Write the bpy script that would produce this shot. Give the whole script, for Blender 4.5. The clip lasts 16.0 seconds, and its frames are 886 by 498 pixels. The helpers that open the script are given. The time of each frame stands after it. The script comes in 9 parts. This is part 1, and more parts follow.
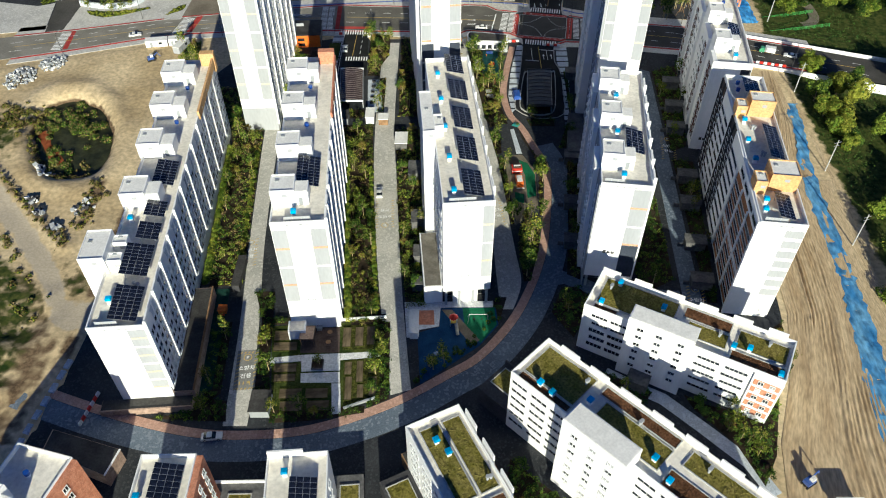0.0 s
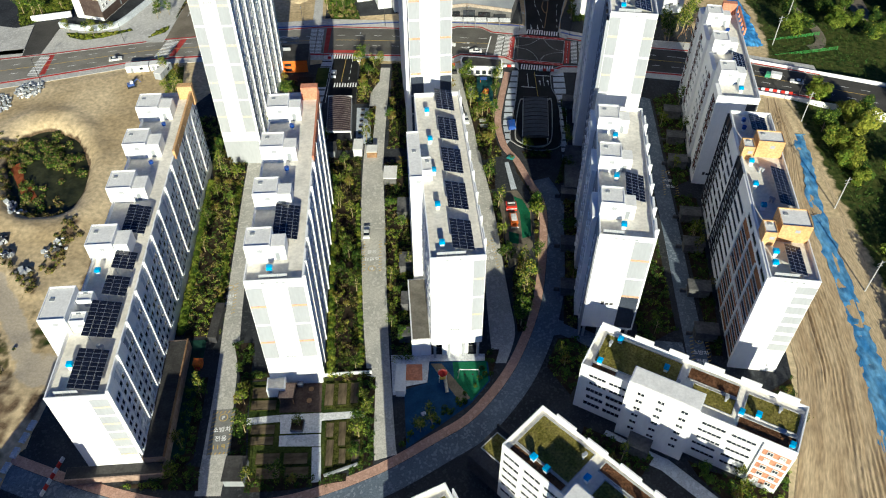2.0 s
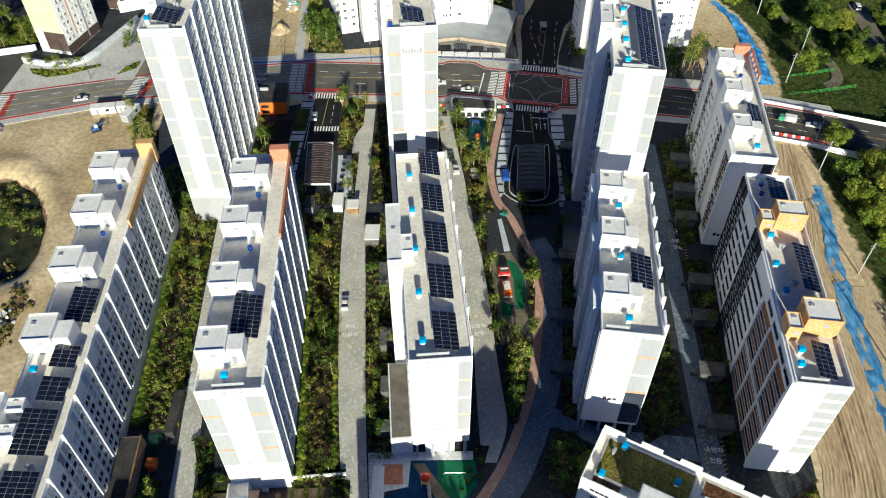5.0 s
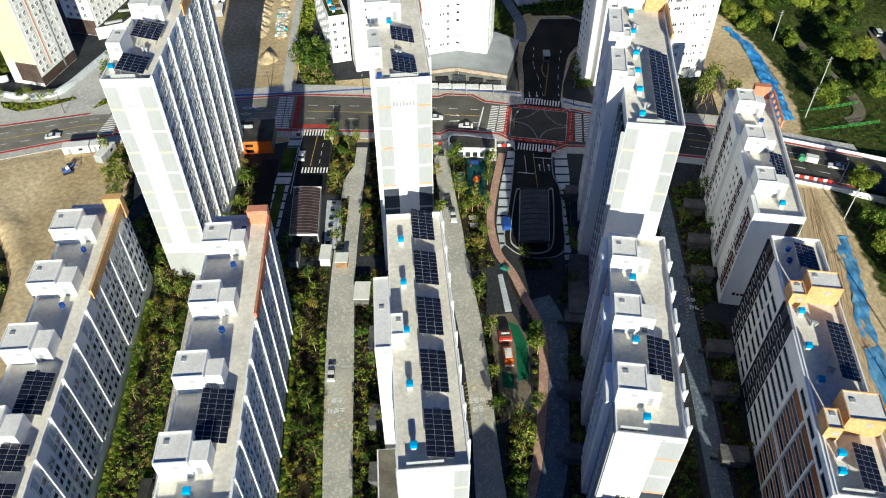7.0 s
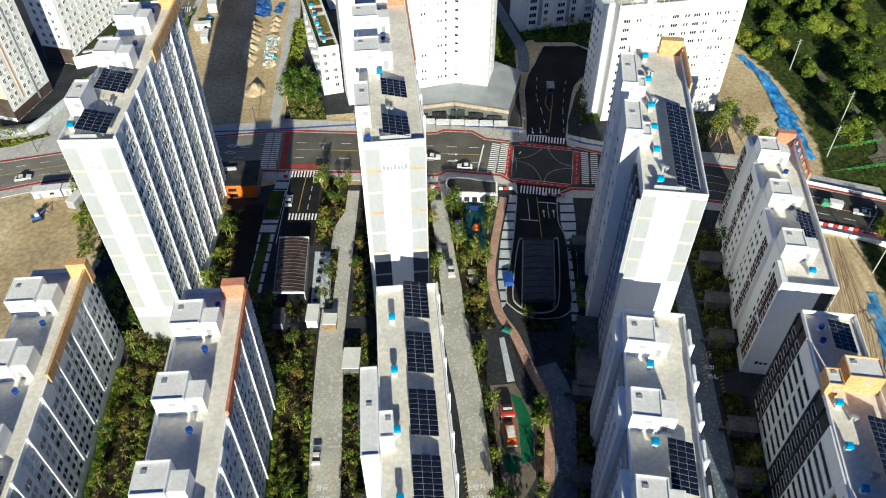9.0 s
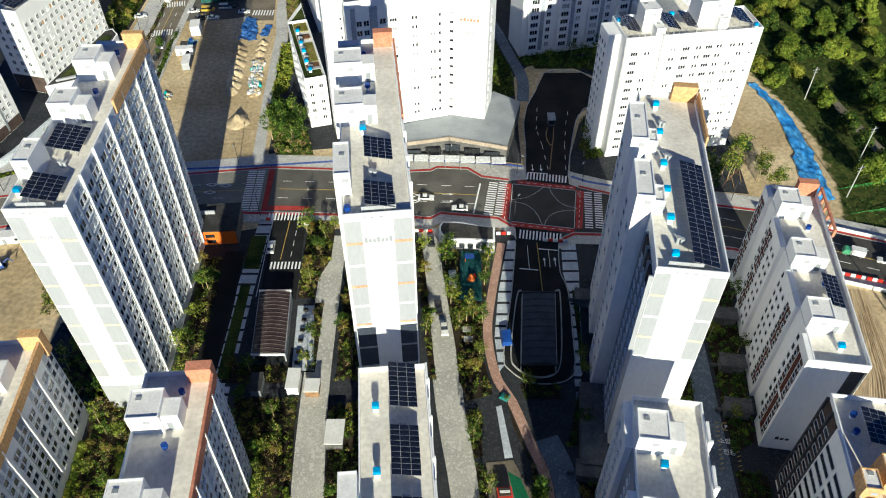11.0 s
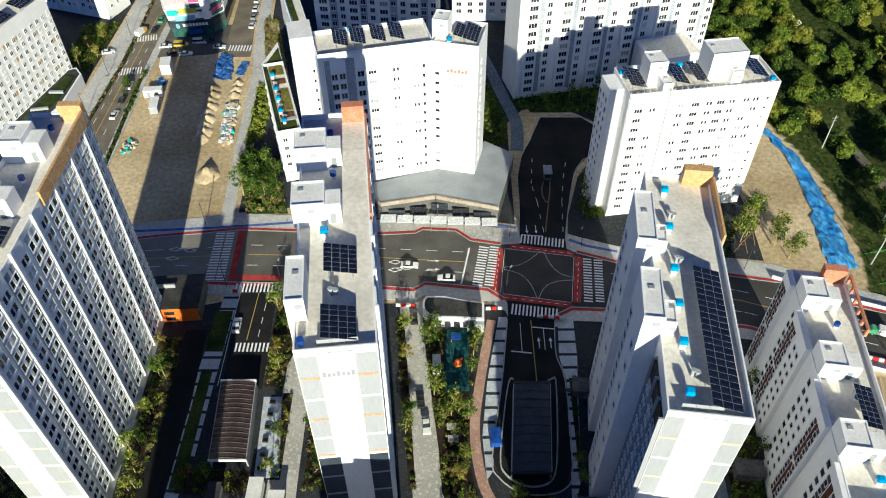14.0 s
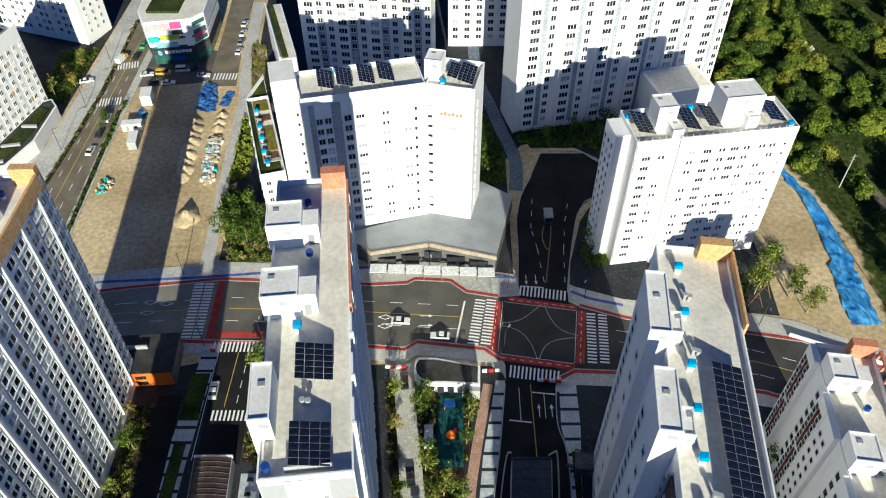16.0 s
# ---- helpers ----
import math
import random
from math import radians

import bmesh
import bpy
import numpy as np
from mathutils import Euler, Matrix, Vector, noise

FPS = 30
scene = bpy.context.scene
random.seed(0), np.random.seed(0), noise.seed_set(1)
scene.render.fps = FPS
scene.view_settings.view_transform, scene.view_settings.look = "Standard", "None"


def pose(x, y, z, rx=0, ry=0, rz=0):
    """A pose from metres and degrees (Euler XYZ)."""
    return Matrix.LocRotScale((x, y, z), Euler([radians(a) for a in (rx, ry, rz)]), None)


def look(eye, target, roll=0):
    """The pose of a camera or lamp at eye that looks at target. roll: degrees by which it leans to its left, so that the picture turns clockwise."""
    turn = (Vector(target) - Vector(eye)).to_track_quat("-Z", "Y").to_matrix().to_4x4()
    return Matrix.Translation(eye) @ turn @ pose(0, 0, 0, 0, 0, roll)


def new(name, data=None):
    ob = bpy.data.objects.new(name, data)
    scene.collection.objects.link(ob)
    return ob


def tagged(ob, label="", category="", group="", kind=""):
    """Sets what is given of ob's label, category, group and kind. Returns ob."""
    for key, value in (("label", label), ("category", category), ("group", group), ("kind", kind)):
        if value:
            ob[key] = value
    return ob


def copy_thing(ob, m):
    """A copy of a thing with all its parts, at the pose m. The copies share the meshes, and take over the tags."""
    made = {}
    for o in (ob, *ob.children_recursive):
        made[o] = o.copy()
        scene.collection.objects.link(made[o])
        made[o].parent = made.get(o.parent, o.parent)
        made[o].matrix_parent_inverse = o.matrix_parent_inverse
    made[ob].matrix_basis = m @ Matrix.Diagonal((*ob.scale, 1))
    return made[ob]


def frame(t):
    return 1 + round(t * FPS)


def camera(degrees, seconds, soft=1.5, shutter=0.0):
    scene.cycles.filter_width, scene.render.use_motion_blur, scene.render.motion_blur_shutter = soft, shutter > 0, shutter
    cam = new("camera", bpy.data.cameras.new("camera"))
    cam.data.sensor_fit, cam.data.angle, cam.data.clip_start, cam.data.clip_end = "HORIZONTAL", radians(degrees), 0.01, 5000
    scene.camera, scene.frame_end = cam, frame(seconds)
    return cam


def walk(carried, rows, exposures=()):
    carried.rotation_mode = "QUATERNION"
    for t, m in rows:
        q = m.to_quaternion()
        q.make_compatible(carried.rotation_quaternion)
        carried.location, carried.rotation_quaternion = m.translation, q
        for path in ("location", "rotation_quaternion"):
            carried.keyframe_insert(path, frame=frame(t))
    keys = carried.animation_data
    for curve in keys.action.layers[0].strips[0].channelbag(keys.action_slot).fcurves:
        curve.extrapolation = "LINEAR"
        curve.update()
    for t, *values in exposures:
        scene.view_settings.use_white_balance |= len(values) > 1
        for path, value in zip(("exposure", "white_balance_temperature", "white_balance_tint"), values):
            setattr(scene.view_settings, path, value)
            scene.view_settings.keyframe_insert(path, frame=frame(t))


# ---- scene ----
cam = camera(61.23, 16.0, soft=1.1)
# seconds, x, y, z, yaw, pitch, roll
ROWS = [
    (0.0, -0.00, -0.00, 145.00, -0.00, -45.31, 0.12),
    (0.5, 0.71, 4.03, 145.22, -0.00, -45.31, 0.12),
    (1.0, 1.40, 8.05, 145.43, -0.00, -45.31, 0.12),
    (1.5, 2.04, 12.05, 145.60, -0.01, -45.31, 0.12),
    (2.0, 2.65, 16.04, 145.74, -0.01, -45.31, 0.12),
    (2.5, 3.29, 20.03, 145.83, -0.01, -45.32, 0.12),
    (3.0, 3.97, 24.07, 145.87, -0.02, -45.32, 0.12),
    (3.5, 4.63, 28.20, 145.85, -0.02, -45.32, 0.11),
    (4.0, 5.24, 32.48, 145.77, -0.02, -45.32, 0.11),
    (6.5, 7.04, 58.91, 144.48, -0.02, -45.32, 0.10),
    (7.0, 7.23, 64.43, 144.41, -0.02, -45.32, 0.10),
    (7.5, 7.41, 69.86, 144.31, -0.02, -45.32, 0.10),
    (8.0, 7.59, 75.23, 144.20, -0.02, -45.32, 0.10),
    (8.5, 7.79, 80.54, 144.05, -0.02, -45.33, 0.10),
    (9.0, 8.03, 85.80, 143.85, -0.02, -45.33, 0.10),
    (11.5, 10.40, 110.58, 143.05, -0.01, -45.45, 0.09),
    (12.0, 11.01, 115.09, 142.99, -0.00, -45.45, 0.09),
    (12.5, 11.70, 119.54, 142.93, -0.00, -45.46, 0.09),
    (13.0, 12.42, 123.98, 142.89, 0.00, -45.46, 0.09),
    (13.5, 13.15, 128.46, 142.89, 0.00, -45.46, 0.09),
    (14.0, 13.79, 132.95, 142.88, 0.00, -45.47, 0.10),
    (14.5, 14.33, 137.49, 142.88, 0.01, -45.47, 0.10),
    (15.0, 14.79, 142.12, 142.89, 0.01, -45.47, 0.10),
    (15.5, 15.13, 146.83, 142.91, 0.01, -45.47, 0.10),
    (16.0, 15.42, 151.56, 142.93, 0.01, -45.47, 0.10),
]
walk(cam, [(t, pose(x, y, z, 90 + pitch, roll, yaw)) for t, x, y, z, yaw, pitch, roll in ROWS])

# ---- world, sun ----
SUN_EL, SUN_AZ = 19.5, 6.0      # elevation; turn of the shadows to the left of +y
world = bpy.data.worlds.new("sky")
scene.world = world
world.use_nodes = True
wn = world.node_tree.nodes
sky = wn.new("ShaderNodeTexSky")
sky.sky_type = "NISHITA"
sky.sun_disc = False
sky.air_density, sky.dust_density, sky.ozone_density = 0.9, 0.0, 8.0
sky.sun_elevation = radians(SUN_EL)
sky.sun_rotation = radians(180 - SUN_AZ)
clear = wn.new("ShaderNodeVectorMath")      # a deep blue autumn sky
clear.operation = "MULTIPLY"
clear.inputs[1].default_value = (0.74, 0.96, 1.26)
world.node_tree.links.new(sky.outputs[0], clear.inputs[0])
world.node_tree.links.new(clear.outputs[0], wn["Background"].inputs[0])
wn["Background"].inputs[1].default_value = 0.038
sun = new("sun", bpy.data.lights.new("sun", "SUN"))
sun.data.energy = 5.7
sun.data.angle = radians(0.5)
sun.data.color = (1.0, 0.876, 0.64)
to_sun = Vector((math.sin(radians(SUN_AZ)) * math.cos(radians(SUN_EL)), -math.cos(radians(SUN_AZ)) * math.cos(radians(SUN_EL)), math.sin(radians(SUN_EL))))
sun.matrix_world = look(to_sun * 300, (0, 0, 0))
scene.view_settings.exposure = 0.42
scene.view_settings.use_white_balance = True
scene.view_settings.white_balance_temperature = 5700
scene.view_settings.white_balance_tint = 3.0


# ---- materials ----
def mat(name, a, b, scale=0.3, rough=0.85, bump=0.15, fine=6.0, metal=0.0, spec=None, stretch=(1, 1, 1), vary=0.0, lo=0.38, hi=0.62, fine_amt=0.22):
    m = bpy.data.materials.new(name)
    m.use_nodes = True
    nt = m.node_tree
    n, l = nt.nodes, nt.links
    bsdf = n["Principled BSDF"]
    bsdf.inputs["Roughness"].default_value = rough
    bsdf.inputs["Metallic"].default_value = metal
    bsdf.inputs["Specular IOR Level"].default_value = spec if spec is not None else (0.08 if rough > 0.65 else 0.3)
    tc, mp = n.new("ShaderNodeTexCoord"), n.new("ShaderNodeMapping")
    mp.inputs["Scale"].default_value = stretch
    l.new(tc.outputs["Object"], mp.inputs[0])
    big, small = n.new("ShaderNodeTexNoise"), n.new("ShaderNodeTexNoise")
    for tex, s, d in ((big, scale, 5), (small, fine, 3)):
        tex.inputs["Scale"].default_value = s
        tex.inputs["Detail"].default_value = d
        l.new(mp.outputs[0], tex.inputs["Vector"])
    ramp = n.new("ShaderNodeValToRGB")
    ramp.color_ramp.elements[0].position, ramp.color_ramp.elements[1].position = lo, hi
    ramp.color_ramp.elements[0].color, ramp.color_ramp.elements[1].color = (*a, 1), (*b, 1)
    l.new(big.outputs[0], ramp.inputs[0])
    rng = n.new("ShaderNodeMapRange")
    rng.inputs[1].default_value, rng.inputs[2].default_value = 0.3, 0.7
    rng.inputs[3].default_value, rng.inputs[4].default_value = 1 - fine_amt, 1 + fine_amt
    l.new(small.outputs[0], rng.inputs[0])
    mul = n.new("ShaderNodeVectorMath")
    mul.operation = "SCALE"
    l.new(ramp.outputs[0], mul.inputs[0])
    l.new(rng.outputs[0], mul.inputs["Scale"])
    out = mul.outputs[0]
    if vary:
        oi, r2, m2 = n.new("ShaderNodeObjectInfo"), n.new("ShaderNodeMapRange"), n.new("ShaderNodeVectorMath")
        r2.inputs[3].default_value, r2.inputs[4].default_value = 1 - vary, 1 + vary
        m2.operation = "SCALE"
        l.new(oi.outputs["Random"], r2.inputs[0])
        l.new(out, m2.inputs[0])
        l.new(r2.outputs[0], m2.inputs["Scale"])
        out = m2.outputs[0]
    l.new(out, bsdf.inputs["Base Color"])
    if bump:
        bp = n.new("ShaderNodeBump")
        bp.inputs["Strength"].default_value = bump
        bp.inputs["Distance"].default_value = 0.1
        l.new(small.outputs[0], bp.inputs["Height"])
        l.new(bp.outputs[0], bsdf.inputs["Normal"])
    return m


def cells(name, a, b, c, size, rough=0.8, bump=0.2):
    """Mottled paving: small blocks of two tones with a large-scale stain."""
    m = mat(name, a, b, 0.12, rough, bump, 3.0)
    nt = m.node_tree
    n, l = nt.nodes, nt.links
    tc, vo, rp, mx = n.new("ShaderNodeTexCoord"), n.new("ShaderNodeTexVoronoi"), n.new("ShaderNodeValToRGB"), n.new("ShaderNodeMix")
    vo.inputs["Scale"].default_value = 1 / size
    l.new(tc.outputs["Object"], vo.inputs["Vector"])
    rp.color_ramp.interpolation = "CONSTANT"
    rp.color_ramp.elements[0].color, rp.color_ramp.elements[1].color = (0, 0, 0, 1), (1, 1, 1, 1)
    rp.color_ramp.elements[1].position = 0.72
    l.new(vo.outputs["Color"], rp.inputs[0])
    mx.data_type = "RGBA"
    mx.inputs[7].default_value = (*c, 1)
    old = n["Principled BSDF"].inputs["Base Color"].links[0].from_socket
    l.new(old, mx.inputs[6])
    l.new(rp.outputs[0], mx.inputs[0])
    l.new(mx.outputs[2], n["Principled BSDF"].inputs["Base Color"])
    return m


def earth(name):
    """Ground in three kinds, mixed by the sheet's own masks with a ragged noise edge: pale sand, dark soil, grass."""
    m = mat(name, (0.47, 0.36, 0.205), (0.66, 0.53, 0.33), 0.045, 0.98, 0.6, 0.8, fine_amt=0.25)
    n, l = m.node_tree.nodes, m.node_tree.links
    bsdf = n["Principled BSDF"]
    col = bsdf.inputs["Base Color"].links[0].from_socket
    tc = n.new("ShaderNodeTexCoord")
    for key, a, b, scale in (("dark_mask", (0.10, 0.068, 0.042), (0.22, 0.155, 0.095), 0.22), ("gravel_mask", (0.45, 0.385, 0.29), (0.55, 0.475, 0.365), 0.3), ("grass_mask", (0.022, 0.042, 0.010), (0.085, 0.095, 0.026), 0.10)):
        at, nz, nc, rp, ad, st, mx = (n.new("ShaderNode" + k) for k in ("Attribute", "TexNoise", "TexNoise", "ValToRGB", "Math", "MapRange", "Mix"))
        at.attribute_name = key
        nz.inputs["Scale"].default_value, nz.inputs["Detail"].default_value = 0.33, 6
        nc.inputs["Scale"].default_value, nc.inputs["Detail"].default_value = scale * 6, 6
        rp.color_ramp.elements[0].color, rp.color_ramp.elements[1].color = (*a, 1), (*b, 1)
        rp.color_ramp.elements[0].position, rp.color_ramp.elements[1].position = 0.35, 0.65
        ad.operation = "ADD"
        st.inputs[1].default_value, st.inputs[2].default_value = 0.88, 1.12
        mx.data_type = "RGBA"
        l.new(tc.outputs["Object"], nz.inputs["Vector"])
        l.new(tc.outputs["Object"], nc.inputs["Vector"])
        l.new(nc.outputs[0], rp.inputs[0])
        l.new(at.outputs["Fac"], ad.inputs[0])
        l.new(nz.outputs[0], ad.inputs[1])
        l.new(ad.outputs[0], st.inputs[0])
        l.new(st.outputs[0], mx.inputs[0])
        l.new(col, mx.inputs[6])
        l.new(rp.outputs[0], mx.inputs[7])
        col = mx.outputs[2]
    l.new(col, bsdf.inputs["Base Color"])
    return m


def streaks(name, a, b, scale, turn, rough=0.95):
    """Soil with long ruts."""
    m = mat(name, a, b, scale, rough, 0.9, 3.2, stretch=(1.0, 0.16, 1.0), fine_amt=0.28)
    for node in m.node_tree.nodes:
        if node.type == "TEX_NOISE":
            node.inputs["Distortion"].default_value = 0.5
    for node in m.node_tree.nodes:
        if node.type == "MAPPING":
            node.inputs["Rotation"].default_value = (0, 0, radians(turn))
    return m


WHITE = mat("white_paint", (0.86, 0.86, 0.86), (0.91, 0.91, 0.91), 0.15, 0.7, 0.05, 2.0, stretch=(1, 1, 0.25), fine_amt=0.04)
PALE = mat("pale_grey_paint", (0.365, 0.38, 0.405), (0.405, 0.42, 0.445), 0.15, 0.75, 0.05, 2.0, stretch=(1, 1, 0.25), fine_amt=0.05)
LTGREY = mat("light_grey_paint", (0.54, 0.555, 0.57), (0.60, 0.615, 0.63), 0.2, 0.75, 0.05, 2.0, stretch=(1, 1, 0.25), fine_amt=0.06)
SALMON = mat("salmon_panel", (0.56, 0.25, 0.15), (0.62, 0.29, 0.18), 0.3, 0.7, 0.03, 2.0)
GREY = mat("grey_paint", (0.27, 0.29, 0.31), (0.33, 0.35, 0.37), 0.2, 0.75, 0.05, 2.0, stretch=(1, 1, 0.25), fine_amt=0.06)
DARK = mat("dark_grey_paint", (0.05, 0.05, 0.055), (0.075, 0.075, 0.08), 0.2, 0.7, 0.05, 2.0)
STONE = mat("grey_stone_cladding", (0.10, 0.10, 0.102), (0.15, 0.148, 0.146), 0.4, 0.7, 0.1, 1.5)
BROWN = mat("brown_panel", (0.25, 0.11, 0.05), (0.32, 0.145, 0.068), 0.3, 0.7, 0.05, 2.0)
DKBROWN = mat("dark_brown_panel", (0.07, 0.05, 0.045), (0.10, 0.075, 0.065), 0.3, 0.7, 0.05, 2.0)
ORANGE = mat("orange_band_paint", (0.62, 0.33, 0.20), (0.68, 0.40, 0.25), 0.3, 0.7, 0.03, 2.0)
YELLOW = mat("pale_yellow_paint", (0.60, 0.54, 0.40), (0.64, 0.58, 0.44), 0.3, 0.7, 0.03, 2.0)
TERRA = mat("terracotta_paint", (0.55, 0.22, 0.13), (0.62, 0.27, 0.17), 0.3, 0.75, 0.05, 2.0)
TERRADK = mat("dull_red_panel", (0.085, 0.030, 0.024), (0.115, 0.042, 0.033), 0.3, 0.75, 0.05, 2.0)
OCHRE = mat("ochre_paint", (0.60, 0.36, 0.16), (0.66, 0.41, 0.20), 0.3, 0.75, 0.05, 2.0)
BRICK = mat("orange_brick", (0.48, 0.20, 0.12), (0.58, 0.27, 0.17), 0.8, 0.85, 0.2, 4.0)
DECK = mat("roof_concrete", (0.70, 0.665, 0.59), (0.82, 0.78, 0.70), 0.18, 0.9, 0.1, 1.3, fine_amt=0.12)
CAP = mat("grey_roof_cap", (0.78, 0.77, 0.745), (0.86, 0.85, 0.825), 0.4, 0.85, 0.08, 2.0, fine_amt=0.08)
DARKROOF = mat("dark_podium_roof", (0.045, 0.044, 0.044), (0.07, 0.068, 0.066), 0.3, 0.85, 0.1, 2.0)
FELT = mat("weathered_roof_felt", (0.15, 0.138, 0.115), (0.21, 0.195, 0.165), 0.3, 0.9, 0.1, 2.0, fine_amt=0.15)
GLASS = mat("window_glass", (0.02, 0.025, 0.03), (0.035, 0.04, 0.05), 0.5, 0.08, 0.0, 2.0, spec=0.6, vary=0.5)
BLIND = mat("drawn_blind", (0.36, 0.37, 0.38), (0.50, 0.51, 0.52), 0.5, 0.35, 0.0, 2.0, spec=0.5, vary=0.4)
FRAME = mat("window_frame", (0.76, 0.77, 0.78), (0.84, 0.85, 0.86), 0.5, 0.5, 0.0, 2.0)
RAIL = mat("rail_metal", (0.45, 0.46, 0.48), (0.55, 0.56, 0.58), 1.0, 0.4, 0.0, 3.0, metal=0.6)
PANEL = mat("solar_cell", (0.008, 0.011, 0.022), (0.014, 0.018, 0.035), 0.8, 0.22, 0.0, 3.0, spec=0.5, vary=0.2)
ALU = mat("aluminium", (0.55, 0.55, 0.56), (0.65, 0.65, 0.66), 1.0, 0.4, 0.0, 3.0, metal=0.7)
BLUE = mat("blue_hood", (0.01, 0.30, 0.62), (0.02, 0.36, 0.70), 1.0, 0.45, 0.0, 3.0, vary=0.3)
NAVY = mat("navy_plastic", (0.015, 0.06, 0.30), (0.02, 0.09, 0.38), 1.0, 0.4, 0.0, 3.0)
ASPHALT = mat("asphalt", (0.060, 0.058, 0.055), (0.085, 0.082, 0.077), 0.12, 0.9, 0.15, 5.0)
MIDASPH = mat("grey_asphalt", (0.105, 0.100, 0.090), (0.145, 0.138, 0.124), 0.12, 0.9, 0.15, 5.0)
BAYPAD = mat("grey_bay_asphalt", (0.20, 0.20, 0.19), (0.27, 0.265, 0.25), 0.3, 0.9, 0.15, 5.0)
WORNASPH = mat("worn_asphalt", (0.20, 0.19, 0.165), (0.275, 0.26, 0.23), 0.10, 0.9, 0.15, 5.0)
# Darker asphalt copy for lanes behind the blocks; their shade is in it.
DARKASPH = mat("shade_dark_asphalt", (0.016, 0.017, 0.018), (0.026, 0.026, 0.027), 0.15, 0.85, 0.15, 5.0)
REDROAD = mat("red_surfacing", (0.36, 0.045, 0.04), (0.46, 0.075, 0.065), 0.3, 0.85, 0.1, 5.0)
LINE = mat("road_paint", (0.84, 0.84, 0.83), (0.92, 0.92, 0.91), 0.8, 0.7, 0.0, 4.0, fine_amt=0.1)
YLINE = mat("yellow_road_paint", (0.62, 0.42, 0.08), (0.70, 0.50, 0.14), 0.8, 0.7, 0.0, 4.0, fine_amt=0.12)
# Courtyard shade is darkened into this base colour, below the pavers' own grey.
PAVER = cells("shaded_grey_pavers", (0.030, 0.033, 0.038), (0.046, 0.049, 0.055), (0.056, 0.060, 0.066), 0.45)
LITE = cells("light_pavers", (0.44, 0.43, 0.39), (0.55, 0.53, 0.48), (0.62, 0.60, 0.55), 0.5)
SIDEWALK = cells("sidewalk_pavers", (0.46, 0.45, 0.43), (0.55, 0.54, 0.51), (0.60, 0.59, 0.565), 0.7)
WALKSLAB = cells("white_paving_slabs", (0.62, 0.63, 0.64), (0.70, 0.71, 0.72), (0.76, 0.77, 0.78), 0.8)
SLABS = cells("pale_blue_grey_slabs", (0.48, 0.52, 0.57), (0.56, 0.60, 0.65), (0.62, 0.66, 0.71), 0.8)
PINK = cells("reddish_pavers", (0.42, 0.26, 0.20), (0.50, 0.32, 0.25), (0.56, 0.37, 0.29), 0.5)
# Pale bluish pavers, darkened and blued to hold the shade on the lanes.
LITEDARK = cells("shade_blue_pavers", (0.115, 0.145, 0.19), (0.155, 0.19, 0.24), (0.21, 0.245, 0.295), 0.5)
TERRAFLOOR = mat("grey_brown_rubber", (0.15, 0.13, 0.10), (0.20, 0.17, 0.13), 0.4, 0.9, 0.05, 4.0)
TEALFLOOR = mat("teal_rubber_floor", (0.015, 0.07, 0.075), (0.03, 0.12, 0.12), 0.5, 0.9, 0.05, 4.0)
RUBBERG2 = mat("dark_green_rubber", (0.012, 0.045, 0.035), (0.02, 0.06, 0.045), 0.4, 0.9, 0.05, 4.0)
KERB = mat("kerb_stone", (0.40, 0.40, 0.39), (0.50, 0.50, 0.49), 0.6, 0.8, 0.1, 3.0)
SOIL = mat("bare_soil", (0.42, 0.325, 0.20), (0.65, 0.53, 0.345), 0.05, 0.98, 0.6, 0.7, fine_amt=0.30)
RUTS = streaks("rutted_soil", (0.50, 0.385, 0.235), (0.57, 0.45, 0.285), 0.5, -6)
EARTH = earth("earth")
# Mulch soil lowered below its own tone to hold the beds' shade.
DKSOIL = mat("shade_dark_soil", (0.022, 0.017, 0.012), (0.050, 0.037, 0.025), 0.25, 0.98, 0.6, 1.2, fine_amt=0.3)
# Lawn green lowered almost to black, standing for grass in shade.
GRASS = mat("shaded_dry_grass", (0.024, 0.042, 0.010), (0.070, 0.085, 0.020), 0.15, 0.95, 0.6, 2.0, fine_amt=0.4)
WILD = mat("riverside_grass", (0.022, 0.040, 0.010), (0.065, 0.080, 0.022), 0.06, 0.95, 0.6, 0.9, fine_amt=0.4)
COVER = mat("ground_cover", (0.018, 0.026, 0.007), (0.090, 0.092, 0.020), 0.8, 0.95, 0.9, 3.2, lo=0.3, hi=0.7, fine_amt=0.5)
SEDUM = mat("sedum", (0.16, 0.145, 0.03), (0.24, 0.205, 0.06), 0.5, 0.95, 0.8, 2.2, fine_amt=0.45)
SEDUMRED = mat("brown_sedum", (0.10, 0.05, 0.025), (0.17, 0.085, 0.045), 0.5, 0.95, 0.8, 2.2, fine_amt=0.4)
LEAF = mat("leaf_green", (0.075, 0.128, 0.014), (0.190, 0.245, 0.032), 0.35, 0.75, 0.0, 2.0, vary=0.3, fine_amt=0.3)
LEAFDK = mat("leaf_dark", (0.020, 0.050, 0.010), (0.058, 0.100, 0.018), 0.3, 0.75, 0.0, 2.0, vary=0.35, fine_amt=0.3)
LEAFYEL = mat("leaf_olive", (0.165, 0.190, 0.022), (0.300, 0.300, 0.045), 0.35, 0.75, 0.0, 2.0, vary=0.3, fine_amt=0.3)
LEAFRED = mat("leaf_autumn", (0.13, 0.075, 0.025), (0.22, 0.14, 0.045), 0.35, 0.75, 0.0, 2.0, vary=0.3, fine_amt=0.35)
